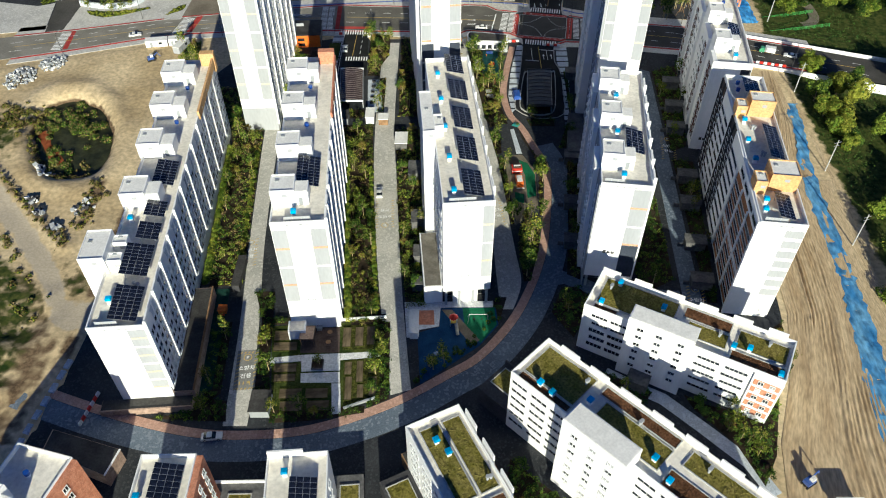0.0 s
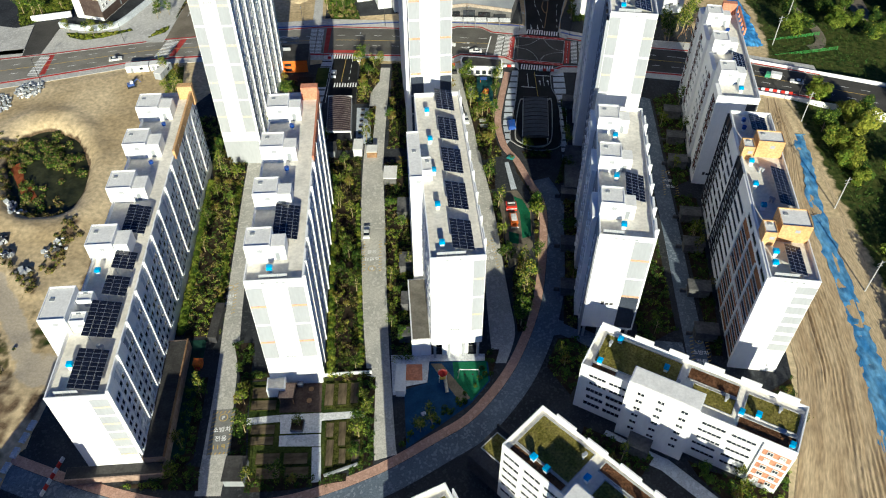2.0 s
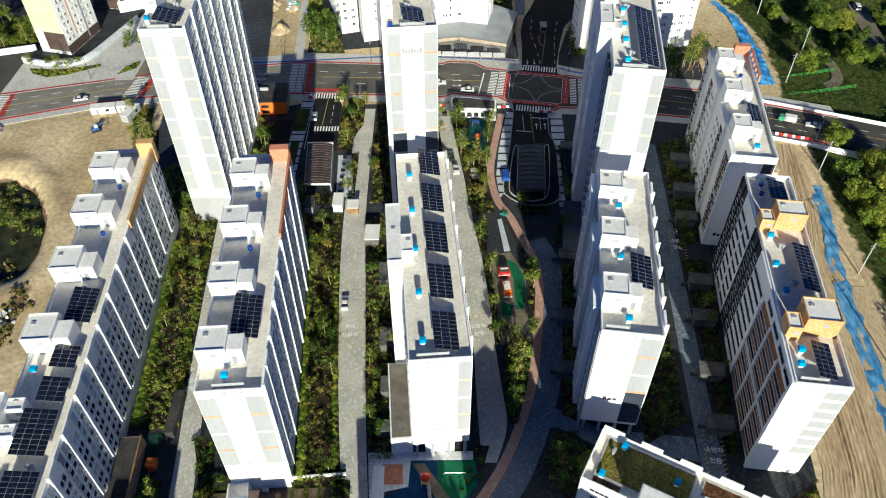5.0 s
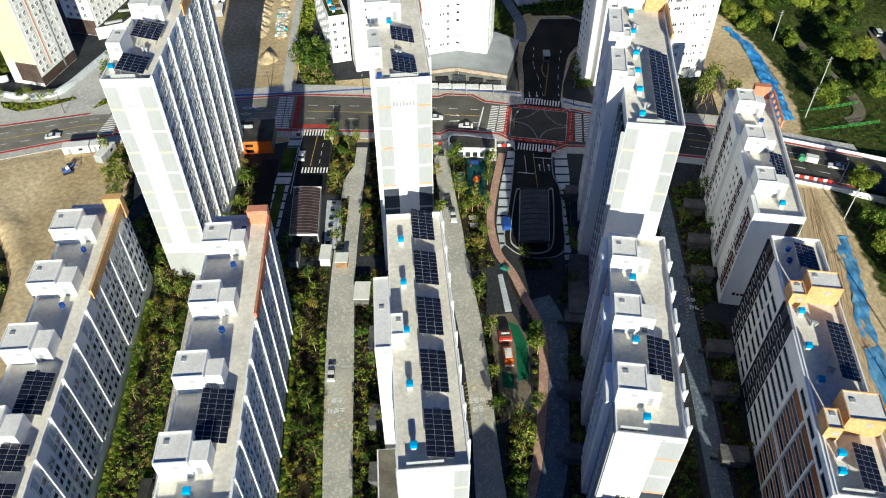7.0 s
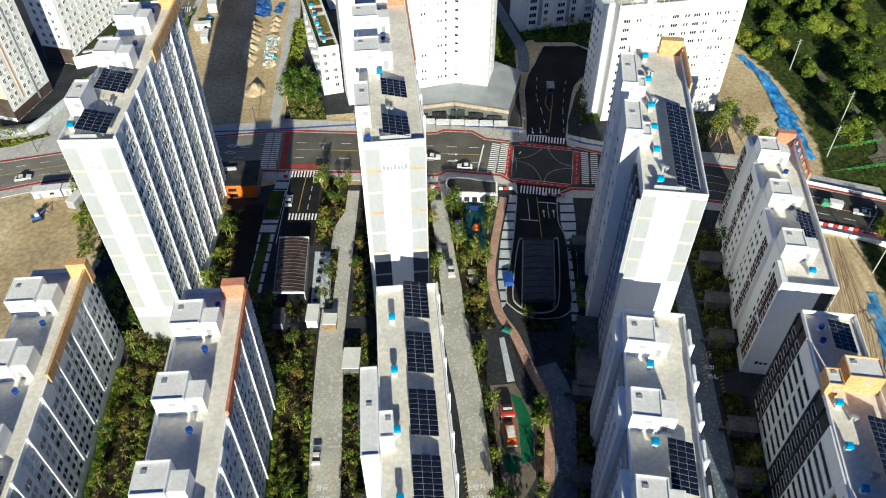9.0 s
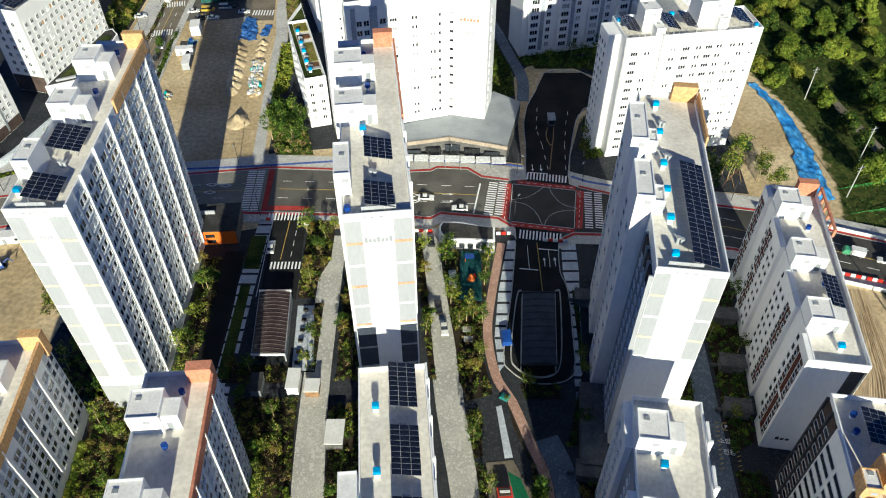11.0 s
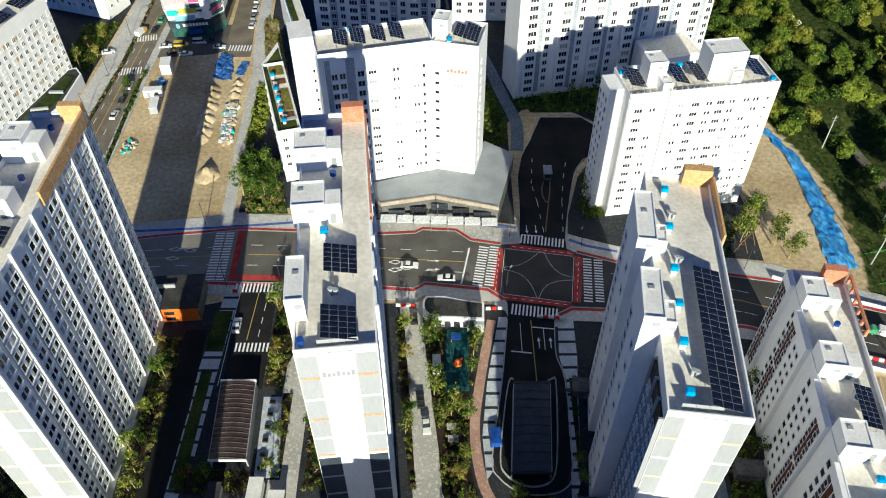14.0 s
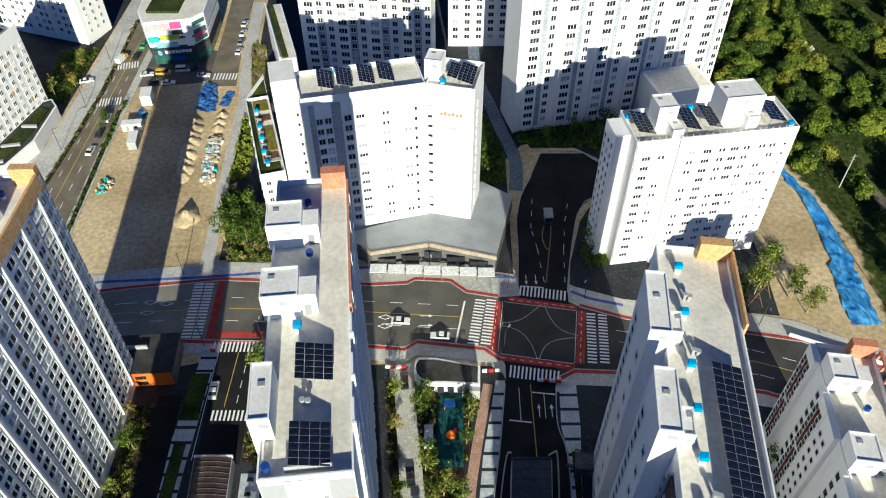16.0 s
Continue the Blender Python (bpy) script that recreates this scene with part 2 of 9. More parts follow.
DRY = mat("dry_reed", (0.17, 0.12, 0.05), (0.30, 0.225, 0.105), 0.35, 0.85, 0.0, 2.0, vary=0.3, fine_amt=0.35)
BEDSOIL = mat("garden_soil", (0.10, 0.078, 0.05), (0.165, 0.128, 0.082), 0.5, 0.98, 0.6, 2.5, fine_amt=0.35)
PINKSTONE = mat("pinkish_stone_cladding", (0.30, 0.215, 0.17), (0.38, 0.28, 0.225), 0.5, 0.7, 0.1, 2.0)
BARK = mat("bark", (0.12, 0.09, 0.065), (0.20, 0.16, 0.12), 1.0, 0.95, 0.4, 6.0)
PALEBARK = mat("pale_bark", (0.34, 0.27, 0.15), (0.48, 0.39, 0.23), 1.0, 0.95, 0.3, 6.0)
TARP = mat("blue_tarpaulin", (0.03, 0.19, 0.52), (0.10, 0.36, 0.72), 0.35, 0.5, 1.0, 0.9, stretch=(1, 0.4, 1), fine_amt=0.5)
TARPDK = mat("dark_blue_tarpaulin", (0.02, 0.075, 0.25), (0.06, 0.16, 0.42), 0.5, 0.5, 0.9, 1.2, fine_amt=0.5)
TARPOLD = mat("faded_tarpaulin", (0.05, 0.20, 0.44), (0.15, 0.35, 0.57), 0.35, 0.6, 0.9, 0.9, stretch=(1, 0.4, 1), fine_amt=0.4)
RUBBERG = mat("green_rubber_floor", (0.015, 0.11, 0.05), (0.02, 0.14, 0.07), 0.4, 0.9, 0.05, 4.0)
RUBBERB = mat("blue_rubber_floor", (0.012, 0.045, 0.11), (0.018, 0.062, 0.15), 0.4, 0.9, 0.05, 4.0)
RED = mat("red_plastic", (0.55, 0.03, 0.02), (0.62, 0.05, 0.03), 1.0, 0.4, 0.0, 3.0)
ORANGEP = mat("orange_plastic", (0.75, 0.16, 0.02), (0.80, 0.20, 0.03), 1.0, 0.4, 0.0, 3.0)
WHITEP = mat("white_plastic", (0.74, 0.74, 0.73), (0.80, 0.80, 0.79), 1.0, 0.4, 0.0, 3.0)
BLACKP = mat("black_rubber", (0.015, 0.015, 0.015), (0.03, 0.03, 0.03), 1.0, 0.6, 0.0, 3.0)
TIMBER = mat("timber", (0.22, 0.13, 0.07), (0.32, 0.20, 0.11), 0.6, 0.8, 0.2, 5.0)
# Dark olive for the pit floor: soil, greens and the plants' shadows together.
PITFLOOR = mat("shaded_pit_floor", (0.018, 0.022, 0.010), (0.045, 0.048, 0.022), 0.3, 0.5, 0.1, 1.0, spec=0.15)
SMOKE = mat("smoked_polycarbonate", (0.05, 0.035, 0.032), (0.075, 0.055, 0.05), 0.3, 0.25, 0.0, 2.0, spec=0.5)
SMOKERIB = mat("brown_grey_rib", (0.13, 0.10, 0.092), (0.17, 0.135, 0.125), 0.3, 0.6, 0.0, 2.0)
GREENP = mat("green_paint", (0.06, 0.30, 0.06), (0.09, 0.38, 0.09), 0.8, 0.6, 0.0, 3.0)
TEAL = mat("teal_paint", (0.03, 0.42, 0.40), (0.05, 0.50, 0.47), 0.8, 0.6, 0.0, 3.0)
TEALDK = mat("teal_sheeting", (0.02, 0.16, 0.16), (0.035, 0.22, 0.21), 0.8, 0.6, 0.3, 3.0)
PINKP = mat("magenta_print", (0.50, 0.05, 0.20), (0.58, 0.10, 0.28), 0.8, 0.6, 0.0, 3.0)
LIMEP = mat("lime_print", (0.40, 0.48, 0.05), (0.48, 0.55, 0.09), 0.8, 0.6, 0.0, 3.0)


# ---- mesh tools ----
class Build:
    """Gathers boxes, prisms and tubes into one mesh."""

    def __init__(self):
        self.v, self.f, self.m = [], [], []

    def add(self, verts, faces, m=0):
        k = len(self.v)
        self.v += [tuple(p) for p in verts]
        self.f += [tuple(k + i for i in q) for q in faces]
        self.m += [m] * len(faces)
        return self

    def box(self, x0, x1, y0, y1, z0, z1, m=0):
        return self.add([(x0, y0, z0), (x1, y0, z0), (x1, y1, z0), (x0, y1, z0), (x0, y0, z1), (x1, y0, z1), (x1, y1, z1), (x0, y1, z1)],
                        [(3, 2, 1, 0), (4, 5, 6, 7), (0, 1, 5, 4), (1, 2, 6, 5), (2, 3, 7, 6), (3, 0, 4, 7)], m)

    def ring(self, x0, x1, y0, y1, t, z0, z1, m=0):
        """A rectangular frame of wall thickness t."""
        o = [(x0, y0), (x1, y0), (x1, y1), (x0, y1)]
        i = [(x0 + t, y0 + t), (x1 - t, y0 + t), (x1 - t, y1 - t), (x0 + t, y1 - t)]
        v = [(*p, z) for z in (z0, z1) for p in o + i]
        f = []
        for k in range(4):
            n = (k + 1) % 4
            f += [(k, n, 8 + n, 8 + k), (4 + n, 4 + k, 12 + k, 12 + n), (8 + k, 8 + n, 12 + n, 12 + k), (n, k, 4 + k, 4 + n)]
        return self.add(v, f, m)

    def prism(self, poly, z0, z1, m=0):
        n = len(poly)
        area = sum(poly[i][0] * poly[(i + 1) % n][1] - poly[(i + 1) % n][0] * poly[i][1] for i in range(n))
        if area < 0:
            poly = poly[::-1]
        return self.add([(x, y, z0) for x, y in poly] + [(x, y, z1) for x, y in poly],
                        [tuple(range(n - 1, -1, -1)), tuple(range(n, 2 * n))] + [(i, (i + 1) % n, n + (i + 1) % n, n + i) for i in range(n)], m)

    def strip(self, left, right, z0, z1, m=0):
        return self.prism(list(left) + list(right)[::-1], z0, z1, m)

    def rod(self, p, q, r, n=6, m=0, r2=None):
        p, q = Vector(p), Vector(q)
        d = (q - p).normalized()
        a = d.orthogonal().normalized()
        b = d.cross(a)
        r2 = r if r2 is None else r2
        ring = [(math.cos(2 * math.pi * i / n), math.sin(2 * math.pi * i / n)) for i in range(n)]
        return self.add([p + r * (c * a + s * b) for c, s in ring] + [q + r2 * (c * a + s * b) for c, s in ring],
                        [tuple(range(n - 1, -1, -1)), tuple(range(n, 2 * n))] + [(i, (i + 1) % n, n + (i + 1) % n, n + i) for i in range(n)], m)

    def mesh(self, name, *mats):
        me = bpy.data.meshes.new(name)
        me.from_pydata(self.v, [], self.f)
        for k in mats:
            me.materials.append(k)
        if len(mats) > 1:
            me.polygons.foreach_set("material_index", self.m)
        me.update()
        return me


def put(name, mesh, parent=None, m=None, label=""):
    ob = new(name, mesh)
    if parent is not None:
        ob.parent = parent
    if m is not None:
        ob.matrix_basis = m
    if label:
        tagged(ob, label)
    return ob


def part(name, b, material, parent, label=""):
    mats = material if isinstance(material, (list, tuple)) else [material]
    return put(name, b.mesh(name, *mats), parent, None, label)


def thing(name, label, category, m=None, group="", kind=""):
    ob = new(name)
    ob.empty_display_size = 0.5
    if m is not None:
        ob.matrix_basis = m
    return tagged(ob, label, category, group, kind)


def flat(name, poly, z0, z1, material, label, category, kind="structure"):
    """A paved or planted area as a slab."""
    ob = put(name, Build().prism(poly, z0, z1).mesh(name, material))
    return tagged(ob, label, category, "", kind)


def offset_line(pts, d):
    """Points moved d to the left of a polyline's run."""
    out = []
    for i, p in enumerate(pts):
        a, b = Vector(pts[max(i - 1, 0)]), Vector(pts[min(i + 1, len(pts) - 1)])
        t = (b - a).normalized()
        out.append((p[0] - t.y * d, p[1] + t.x * d))
    return out


def smooth_line(pts, n=6):
    """Catmull-Rom through the points."""
    out = []
    q = [pts[0]] + list(pts) + [pts[-1]]
    for i in range(1, len(q) - 2):
        p0, p1, p2, p3 = (Vector(k) for k in q[i - 1:i + 3])
        for k in range(n):
            t = k / n
            v = 0.5 * (2 * p1 + (p2 - p0) * t + (2 * p0 - 5 * p1 + 4 * p2 - p3) * t * t + (3 * p1 - p0 - 3 * p2 + p3) * t ** 3)
            out.append((v.x, v.y))
    return out + [tuple(pts[-1])]


def inside(poly, x, y):
    r = np.zeros(np.shape(x), bool)
    n = len(poly)
    for i in range(n):
        (ax, ay), (bx, by) = poly[i], poly[(i + 1) % n]
        if ay != by:
            r ^= ((ay > y) != (by > y)) & (x < (bx - ax) * (y - ay) / (by - ay) + ax)
    return r


def leaf_mesh(name, centres, size, rng, mats, pick=None, outward=None):
    """Leaves as small four-sided blades at the given centres, each turned at random or roughly facing out of its clump."""
    n = len(centres)
    a = rng.normal(size=(n, 3))
    if outward is not None:
        face = outward / (np.linalg.norm(outward, axis=1)[:, None] + 1e-6) + 0.3 * rng.normal(size=(n, 3))
        a = np.cross(face, a)
    a /= np.linalg.norm(a, axis=1)[:, None]
    b = np.cross(a, rng.normal(size=(n, 3)) if outward is None else face)
    b /= np.linalg.norm(b, axis=1)[:, None]
    s = (size * rng.uniform(0.6, 1.4, n))[:, None]
    c = np.asarray(centres)
    v = np.stack([c - a * s * 0.5, c + b * s * 0.32, c + a * s * 0.5, c - b * s * 0.32], 1).reshape(-1, 3)
    me = bpy.data.meshes.new(name)
    me.from_pydata(v.tolist(), [], np.arange(4 * n).reshape(n, 4).tolist())
    for k in mats:
        me.materials.append(k)
    if len(mats) > 1:
        me.polygons.foreach_set("material_index", (rng.integers(0, len(mats), n) if pick is None else pick).astype(np.int32))
    me.update()
    return me


def ranges(a, b, step):
    return [a + step * k for k in range(int((b - a) / step + 1e-6) + 1)]


# ---- ground, roads and paving ----
LOT_NW = [(-230, 60), (-91.5, 84), (-88.5, 106), (-87, 131), (-86.2, 155), (-86.5, 192), (-84, 226), (-92, 246), (-110, 250), (-126, 244.6), (-141, 239.8), (-165, 232.6), (-230, 213.6)]
FAR_EDGE = [(-260, 236), (-163, 257), (-142.5, 261.4), (-104.5, 271.2), (-65, 278), (-42, 281), (-3, 279), (6, 279.6), (8, 281), (17, 280.4), (21, 276.6), (29, 275), (34, 275.5), (46.5, 273.5), (49, 272), (60, 268), (88, 263.5), (101, 261), (114, 254), (136, 246.5), (240, 205)]
NEAR_EDGE = [(-260, 214), (-158, 241.5), (-141, 246.5), (-112, 256.2), (-97, 259.4), (-63, 262.5), (-41, 261.5), (-6, 260.5), (6, 259.3), (9, 261.5), (25, 259.4), (29, 256), (30, 253), (42, 251), (45.5, 253), (56, 252.5), (88, 247), (105, 240), (114, 238), (130, 232.5), (240, 190)]
FOREST_W = [(92, 450), (98, 410), (107, 365), (115, 338), (124, 310), (126.5, 290), (124, 268), (121, 256), (121, 232), (119.5, 191), (118, 164), (117, 135), (108, 100), (100, 60), (96, 20)]


def lumps(x, y, size, seed):
    """Smooth value noise between -1 and 1."""
    r = np.random.default_rng(seed).uniform(-1, 1, (64, 64))
    u, v = np.asarray(x, float) / size, np.asarray(y, float) / size
    i, j = np.floor(u).astype(int), np.floor(v).astype(int)
    a, b = u - i, v - j
    a, b = a * a * (3 - 2 * a), b * b * (3 - 2 * b)
    q = lambda p, k: r[p % 64, k % 64]
    return (q(i, j) * (1 - a) + q(i + 1, j) * a) * (1 - b) + (q(i, j + 1) * (1 - a) + q(i + 1, j + 1) * a) * b


def pit_reach(x, y):
    """Reach from the middle of the long pit, 1 at its rim."""
    u, v = x + 119.5, y - 195.5
    return np.hypot((0.9 * u + 0.43 * v) / 12.6, (0.9 * v - 0.43 * u) / 23.4)


def ground_height(x, y):
    h = np.zeros_like(x)
    lot = inside(LOT_NW, x, y)
    wob = 0.30 * lumps(x, y, 11, 1) + 0.12 * lumps(x, y, 4.3, 2)
    rough = np.clip((135 - y) / 15, 0, 1) * np.clip((-93 - x) / 6, 0, 1)
    ridge = np.interp(x, [-160, -134, -104], [201, 174, 144])
    wob = wob + 1.3 * np.exp(-((y - ridge) / 1.8) ** 2) * (x < -103) * (x > -165)
    wob = wob + rough * (0.9 * lumps(x, y, 6, 3) + 0.7 * lumps(x, y, 3.6, 4))
    d = pit_reach(x, y) + 0.07 * lumps(x, y, 8, 5)
    pit = -3.2 * np.clip(1.08 - d, 0, 0.2) / 0.2 + 0.8 * np.exp(-((d - 1.3) / 0.16) ** 2)
    h = np.where(lot, 0.32 + 0.8 * wob + pit, h)
    far = np.clip((x - 122) / 25, 0, 1)
    h = np.where((x > 100) & (y < 330), h - 2.2 * far + 0.5 * wob * np.clip((x - 100) / 10, 0, 1), h)
    return h - 0.06


gx = np.concatenate([[-3000, -1200, -500, -300], np.arange(-234, 190, 1.7), [240, 400, 900, 3000]])
gy = np.concatenate([[-2500, -700, -100, 10], np.arange(40, 300, 1.7), np.arange(302, 480, 6), [700, 1500, 4000]])
X, Y = np.meshgrid(gx, gy)
Z = ground_height(X, Y)
nx, ny = len(gx), len(gy)
idx = np.arange(nx * ny).reshape(ny, nx)
quads = np.stack([idx[:-1, :-1], idx[:-1, 1:], idx[1:, 1:], idx[1:, :-1]], -1).reshape(-1, 4)
vx, vy = X.ravel(), Y.ravel()
edge = np.interp(vy, [p[1] for p in FOREST_W[::-1]], [p[0] for p in FOREST_W[::-1]])
grass = np.clip(((vx - edge) / 5 + 0.5), 0, 1)
grass = np.maximum(grass, np.clip((-240 - vx) / 10, 0, 1))
grass = np.maximum(grass, np.clip((vy - 430) / 20, 0, 1) * 0.6)
d = pit_reach(vx, vy) + 0.07 * lumps(vx, vy, 8, 5)
lot = inside(LOT_NW, vx, vy)
tuft = lot * np.maximum(np.exp(-((vx + 150) / 16) ** 2 - ((vy - 192) / 20) ** 2) * 0.9, 0.5 * np.exp(-((vy - 128) / 16) ** 2) * np.clip((-88 - vx) / 5, 0, 1))
# Dark soil; in the pit and the south the mask holds cast shadow too.
dark = lot * np.maximum(np.clip((1.06 - d) / 0.12, 0, 1), 0.56 * np.clip((146 - vy) / 14, 0, 1) * np.clip((-90 - vx) / 4, 0, 1))
dark = np.maximum(dark, lot * 0.75 * np.exp(-((vx + 90.5) / 3.0) ** 2) * np.clip((vy - 100) / 10, 0, 1) * np.clip((176 - vy) / 10, 0, 1))
way = np.interp(vx, [-175, -150, -131, -118, -104, -96], [214, 187, 165, 151, 134, 120])
gravel = lot * np.clip(1.35 - np.abs(vy - way) / 5.2, 0, 1)
strip = np.interp(vx, [-160, -134, -104], [201, 174, 144])
spoil = lot * np.exp(-((vy - strip) / 2.2) ** 2) * (vx < -103)
bank = np.exp(-((vx + 102.5) / 3.6) ** 2) * np.clip((vy - 146) / 8, 0, 1) * np.clip((178 - vy) / 8, 0, 1)
south = np.clip((way - 7 - vy) / 6, 0, 1) * np.clip((-97 - vx) / 6, 0, 1)
dark = np.maximum(dark * (1 - np.clip(gravel * 1.4, 0, 1)), lot * np.maximum(0.6 * bank, 0.6 * spoil))
tuft = np.maximum(tuft * (1 - gravel), lot * np.maximum(0.62 * south, 0.4 * spoil))
me = bpy.data.meshes.new("ground")
me.from_pydata(np.stack([X, Y, Z], -1).reshape(-1, 3).tolist(), [], quads.tolist())
me.materials.append(EARTH)
for key, mask in (("dark_mask", dark), ("gravel_mask", gravel), ("grass_mask", np.maximum(grass, tuft))):
    me.attributes.new(key, "FLOAT", "POINT").data.foreach_set("value", mask.astype(np.float32))
me.polygons.foreach_set("use_smooth", np.ones(len(quads), bool))
me.update()
tagged(put("ground", me), "bare sandy soil with a pit and riverside grass", "ground", "", "structure")

# A sheet in place of shadowed soil and greens; no open water here.
pit_outline = [(-119.5 + 0.9 * 12.2 * math.cos(a) - 0.43 * 22.6 * math.sin(a), 195.5 + 0.43 * 12.2 * math.cos(a) + 0.9 * 22.6 * math.sin(a)) for a in ranges(0, 6.2, 0.2)]
flat("water", pit_outline, -2.9, -1.75, PITFLOOR, "dark pit floor, plant shadows over soil and greens put into its colour", "water")

ESTATE = [(-91, 84), (-88, 106), (-86.6, 131), (-86, 155), (-86, 192), (-83.5, 226), (-72, 247), (-42, 255), (29, 254), (56, 250), (92, 244), (99, 232), (95, 200), (92, 180), (88, 150), (84, 118), (76, 100), (66, 71), (60, 20), (-104, 20)]
flat("courtyard", ESTATE, -0.3, 0.02, PAVER, "grey block paving, darkened for the shade between the apartment blocks", "pavement")
flat("sidewalk", [(x, y - 0.0) for x, y in NEAR_EDGE[1:20]] + [(x, y - 4.2) for x, y in NEAR_EDGE[1:20]][::-1], -0.3, 0.07, SIDEWALK, "pale paved sidewalk along the road", "pavement")
flat("sidewalk_north", [(x, y + 6.5) for x, y in FAR_EDGE[1:20]] + [(x, y) for x, y in FAR_EDGE[1:20]][::-1], -0.3, 0.07, SIDEWALK, "pale paved sidewalk across the road", "pavement")
flat("road", NEAR_EDGE[:7] + FAR_EDGE[:6][::-1], -0.3, 0.1, WORNASPH, "sun-bleached grey asphalt road with lane markings", "road")
flat("road", NEAR_EDGE[6:12] + FAR_EDGE[5:12][::-1], -0.3, 0.1, MIDASPH, "grey asphalt road with lane markings", "road")
flat("road", NEAR_EDGE[11:] + FAR_EDGE[11:][::-1], -0.3, 0.1, ASPHALT, "dark asphalt road and junction", "road")
for pts, d in ((NEAR_EDGE[1:12], -0.9), (NEAR_EDGE[13:20], -0.9), (FAR_EDGE[1:12], 0.9), (FAR_EDGE[14:20], 0.9)):
    off = offset_line(pts, d)
    flat("cycle_strip", pts + off[::-1], 0.0, 0.13, REDROAD, "red surfaced strip along the kerb", "pavement")
    k2 = offset_line(pts, -d * 0.3)
    flat("kerb", pts + k2[::-1], 0.0, 0.17, KERB, "pale stone kerb", "kerb")

N_ARM = [(34.3, 274), (34.5, 280.4), (35.3, 291.6), (35.7, 303.7), (37.5, 313), (41, 322), (45, 333), (58, 333), (66, 324), (66, 316), (57, 312), (54.5, 309), (52.1, 303.7), (48.8, 289.2), (46.8, 278.2), (46.5, 272)]
flat("side_road_north", N_ARM, -0.2, 0.115, DARKASPH, "asphalt side road with a gatehouse island, darkened for shade", "road")
DROP = [(29.7, 256), (29.5, 249), (27.1, 231), (24.0, 212), (25.2, 207.6), (29.2, 204.4), (34, 203.8), (38.4, 205.2), (40.4, 210), (41.3, 231), (40.0, 238.5), (40.6, 248), (41.9, 254)]
flat("side_road", DROP, -0.2, 0.115, DARKASPH, "asphalt access road to the car park ramp, darkened for shade", "road")
DUSTY = mat("dusty_asphalt", (0.165, 0.142, 0.110), (0.235, 0.205, 0.160), 0.15, 0.9, 0.15, 3.0)
W_LEFT, W_RIGHT = [(-103, 270), (-101.8, 300), (-101.2, 343), (-100.8, 367), (-101.4, 395), (-103, 500)], [(-86.5, 274), (-89.2, 300), (-91.0, 342), (-91.3, 363), (-91.8, 395), (-93.5, 500)]
flat("avenue", W_LEFT + W_RIGHT[::-1], -0.2, 0.105, DUSTY, "straight asphalt avenue with crossings", "road")
flat("avenue_walk", [(x - 6.6, y) for x, y in W_LEFT] + W_LEFT[::-1], -0.2, 0.16, SIDEWALK, "pale sidewalk beside the avenue", "pavement")
flat("avenue_walk", W_RIGHT + [(x + 2.6, y) for x, y in W_RIGHT][::-1], -0.2, 0.16, SIDEWALK, "pale sidewalk beside the building plot", "pavement")
flat("back_street", [(-65.4, 370), (-67, 405), (-69.5, 440), (-73, 500), (-63, 500), (-60.6, 440), (-59, 405), (-55.4, 370)], -0.2, 0.103, DUSTY, "narrow dusty back street", "road")
flat("shop_forecourt", [(-91.2, 369.4), (-91.4, 393), (-66.2, 393), (-65.5, 374), (-70, 372)], -0.2, 0.1, MIDASPH, "asphalt forecourt before the shops", "road")
flat("lane_walk", [(-48.4, 283), (-50.8, 320), (-52.8, 361), (-55.2, 375), (-60, 430), (-55.5, 430), (-52, 385), (-47.6, 353), (-48.4, 325), (-44.6, 283)], -0.2, 0.09, SIDEWALK, "pale sidewalk lane beside the building plot", "pavement")

# A see-through blue glow along the sidewalk, put in as painted colour.
blue = [(-100, 276.6), (-72, 280.4), (-49, 281.8), (-20, 284.6), (-4, 285.4), (16, 283.8), (29, 282.6), (33.6, 281.6)]
BLUEGLOW = mat("blue_glow_paint", (0.07, 0.11, 0.34), (0.12, 0.17, 0.46), 0.5, 0.8, 0.1, 4.0)
flat("blue_strip", offset_line(blue, 0.45) + offset_line(blue, -0.45)[::-1], 0.0, 0.082, BLUEGLOW, "blue strip along the sidewalk, painted in for a blue glow", "pavement")
blue = [(47.6, 277.0), (52, 274.6), (60, 272.4)]
flat("blue_strip", offset_line(blue, 0.45) + offset_line(blue, -0.45)[::-1], 0.0, 0.082, BLUEGLOW, "blue strip along the sidewalk, painted in for a blue glow", "pavement")

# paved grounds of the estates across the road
flat("west_court", [(-230, 248), (-146, 264.5), (-146, 282), (-124, 286), (-113, 314), (-109, 340), (-109, 470), (-230, 470)], -0.3, 0.03, PAVER, "grey paving, darkened for the shade between the far blocks", "pavement")
flat("corner_plaza", [(-146, 263.2), (-124, 269.6), (-104.8, 274.0), (-104.4, 300), (-108.6, 340), (-113, 314), (-122, 285), (-130, 280.4), (-146, 280.4)], -0.3, 0.075, SIDEWALK, "pale paved corner plaza before the far blocks", "pavement")
flat("west_plaza", [(-215, 251), (-153.2, 262.4), (-157, 283.6), (-163, 281), (-215, 292)], -0.3, 0.07, SIDEWALK, "pale paved forecourt beside the side street", "pavement")
flat("west_side_road", [(-152.6, 260.4), (-146.2, 262.0), (-145.8, 287.6), (-156.6, 285.0)], -0.2, 0.09, ASPHALT, "side street running north", "road")
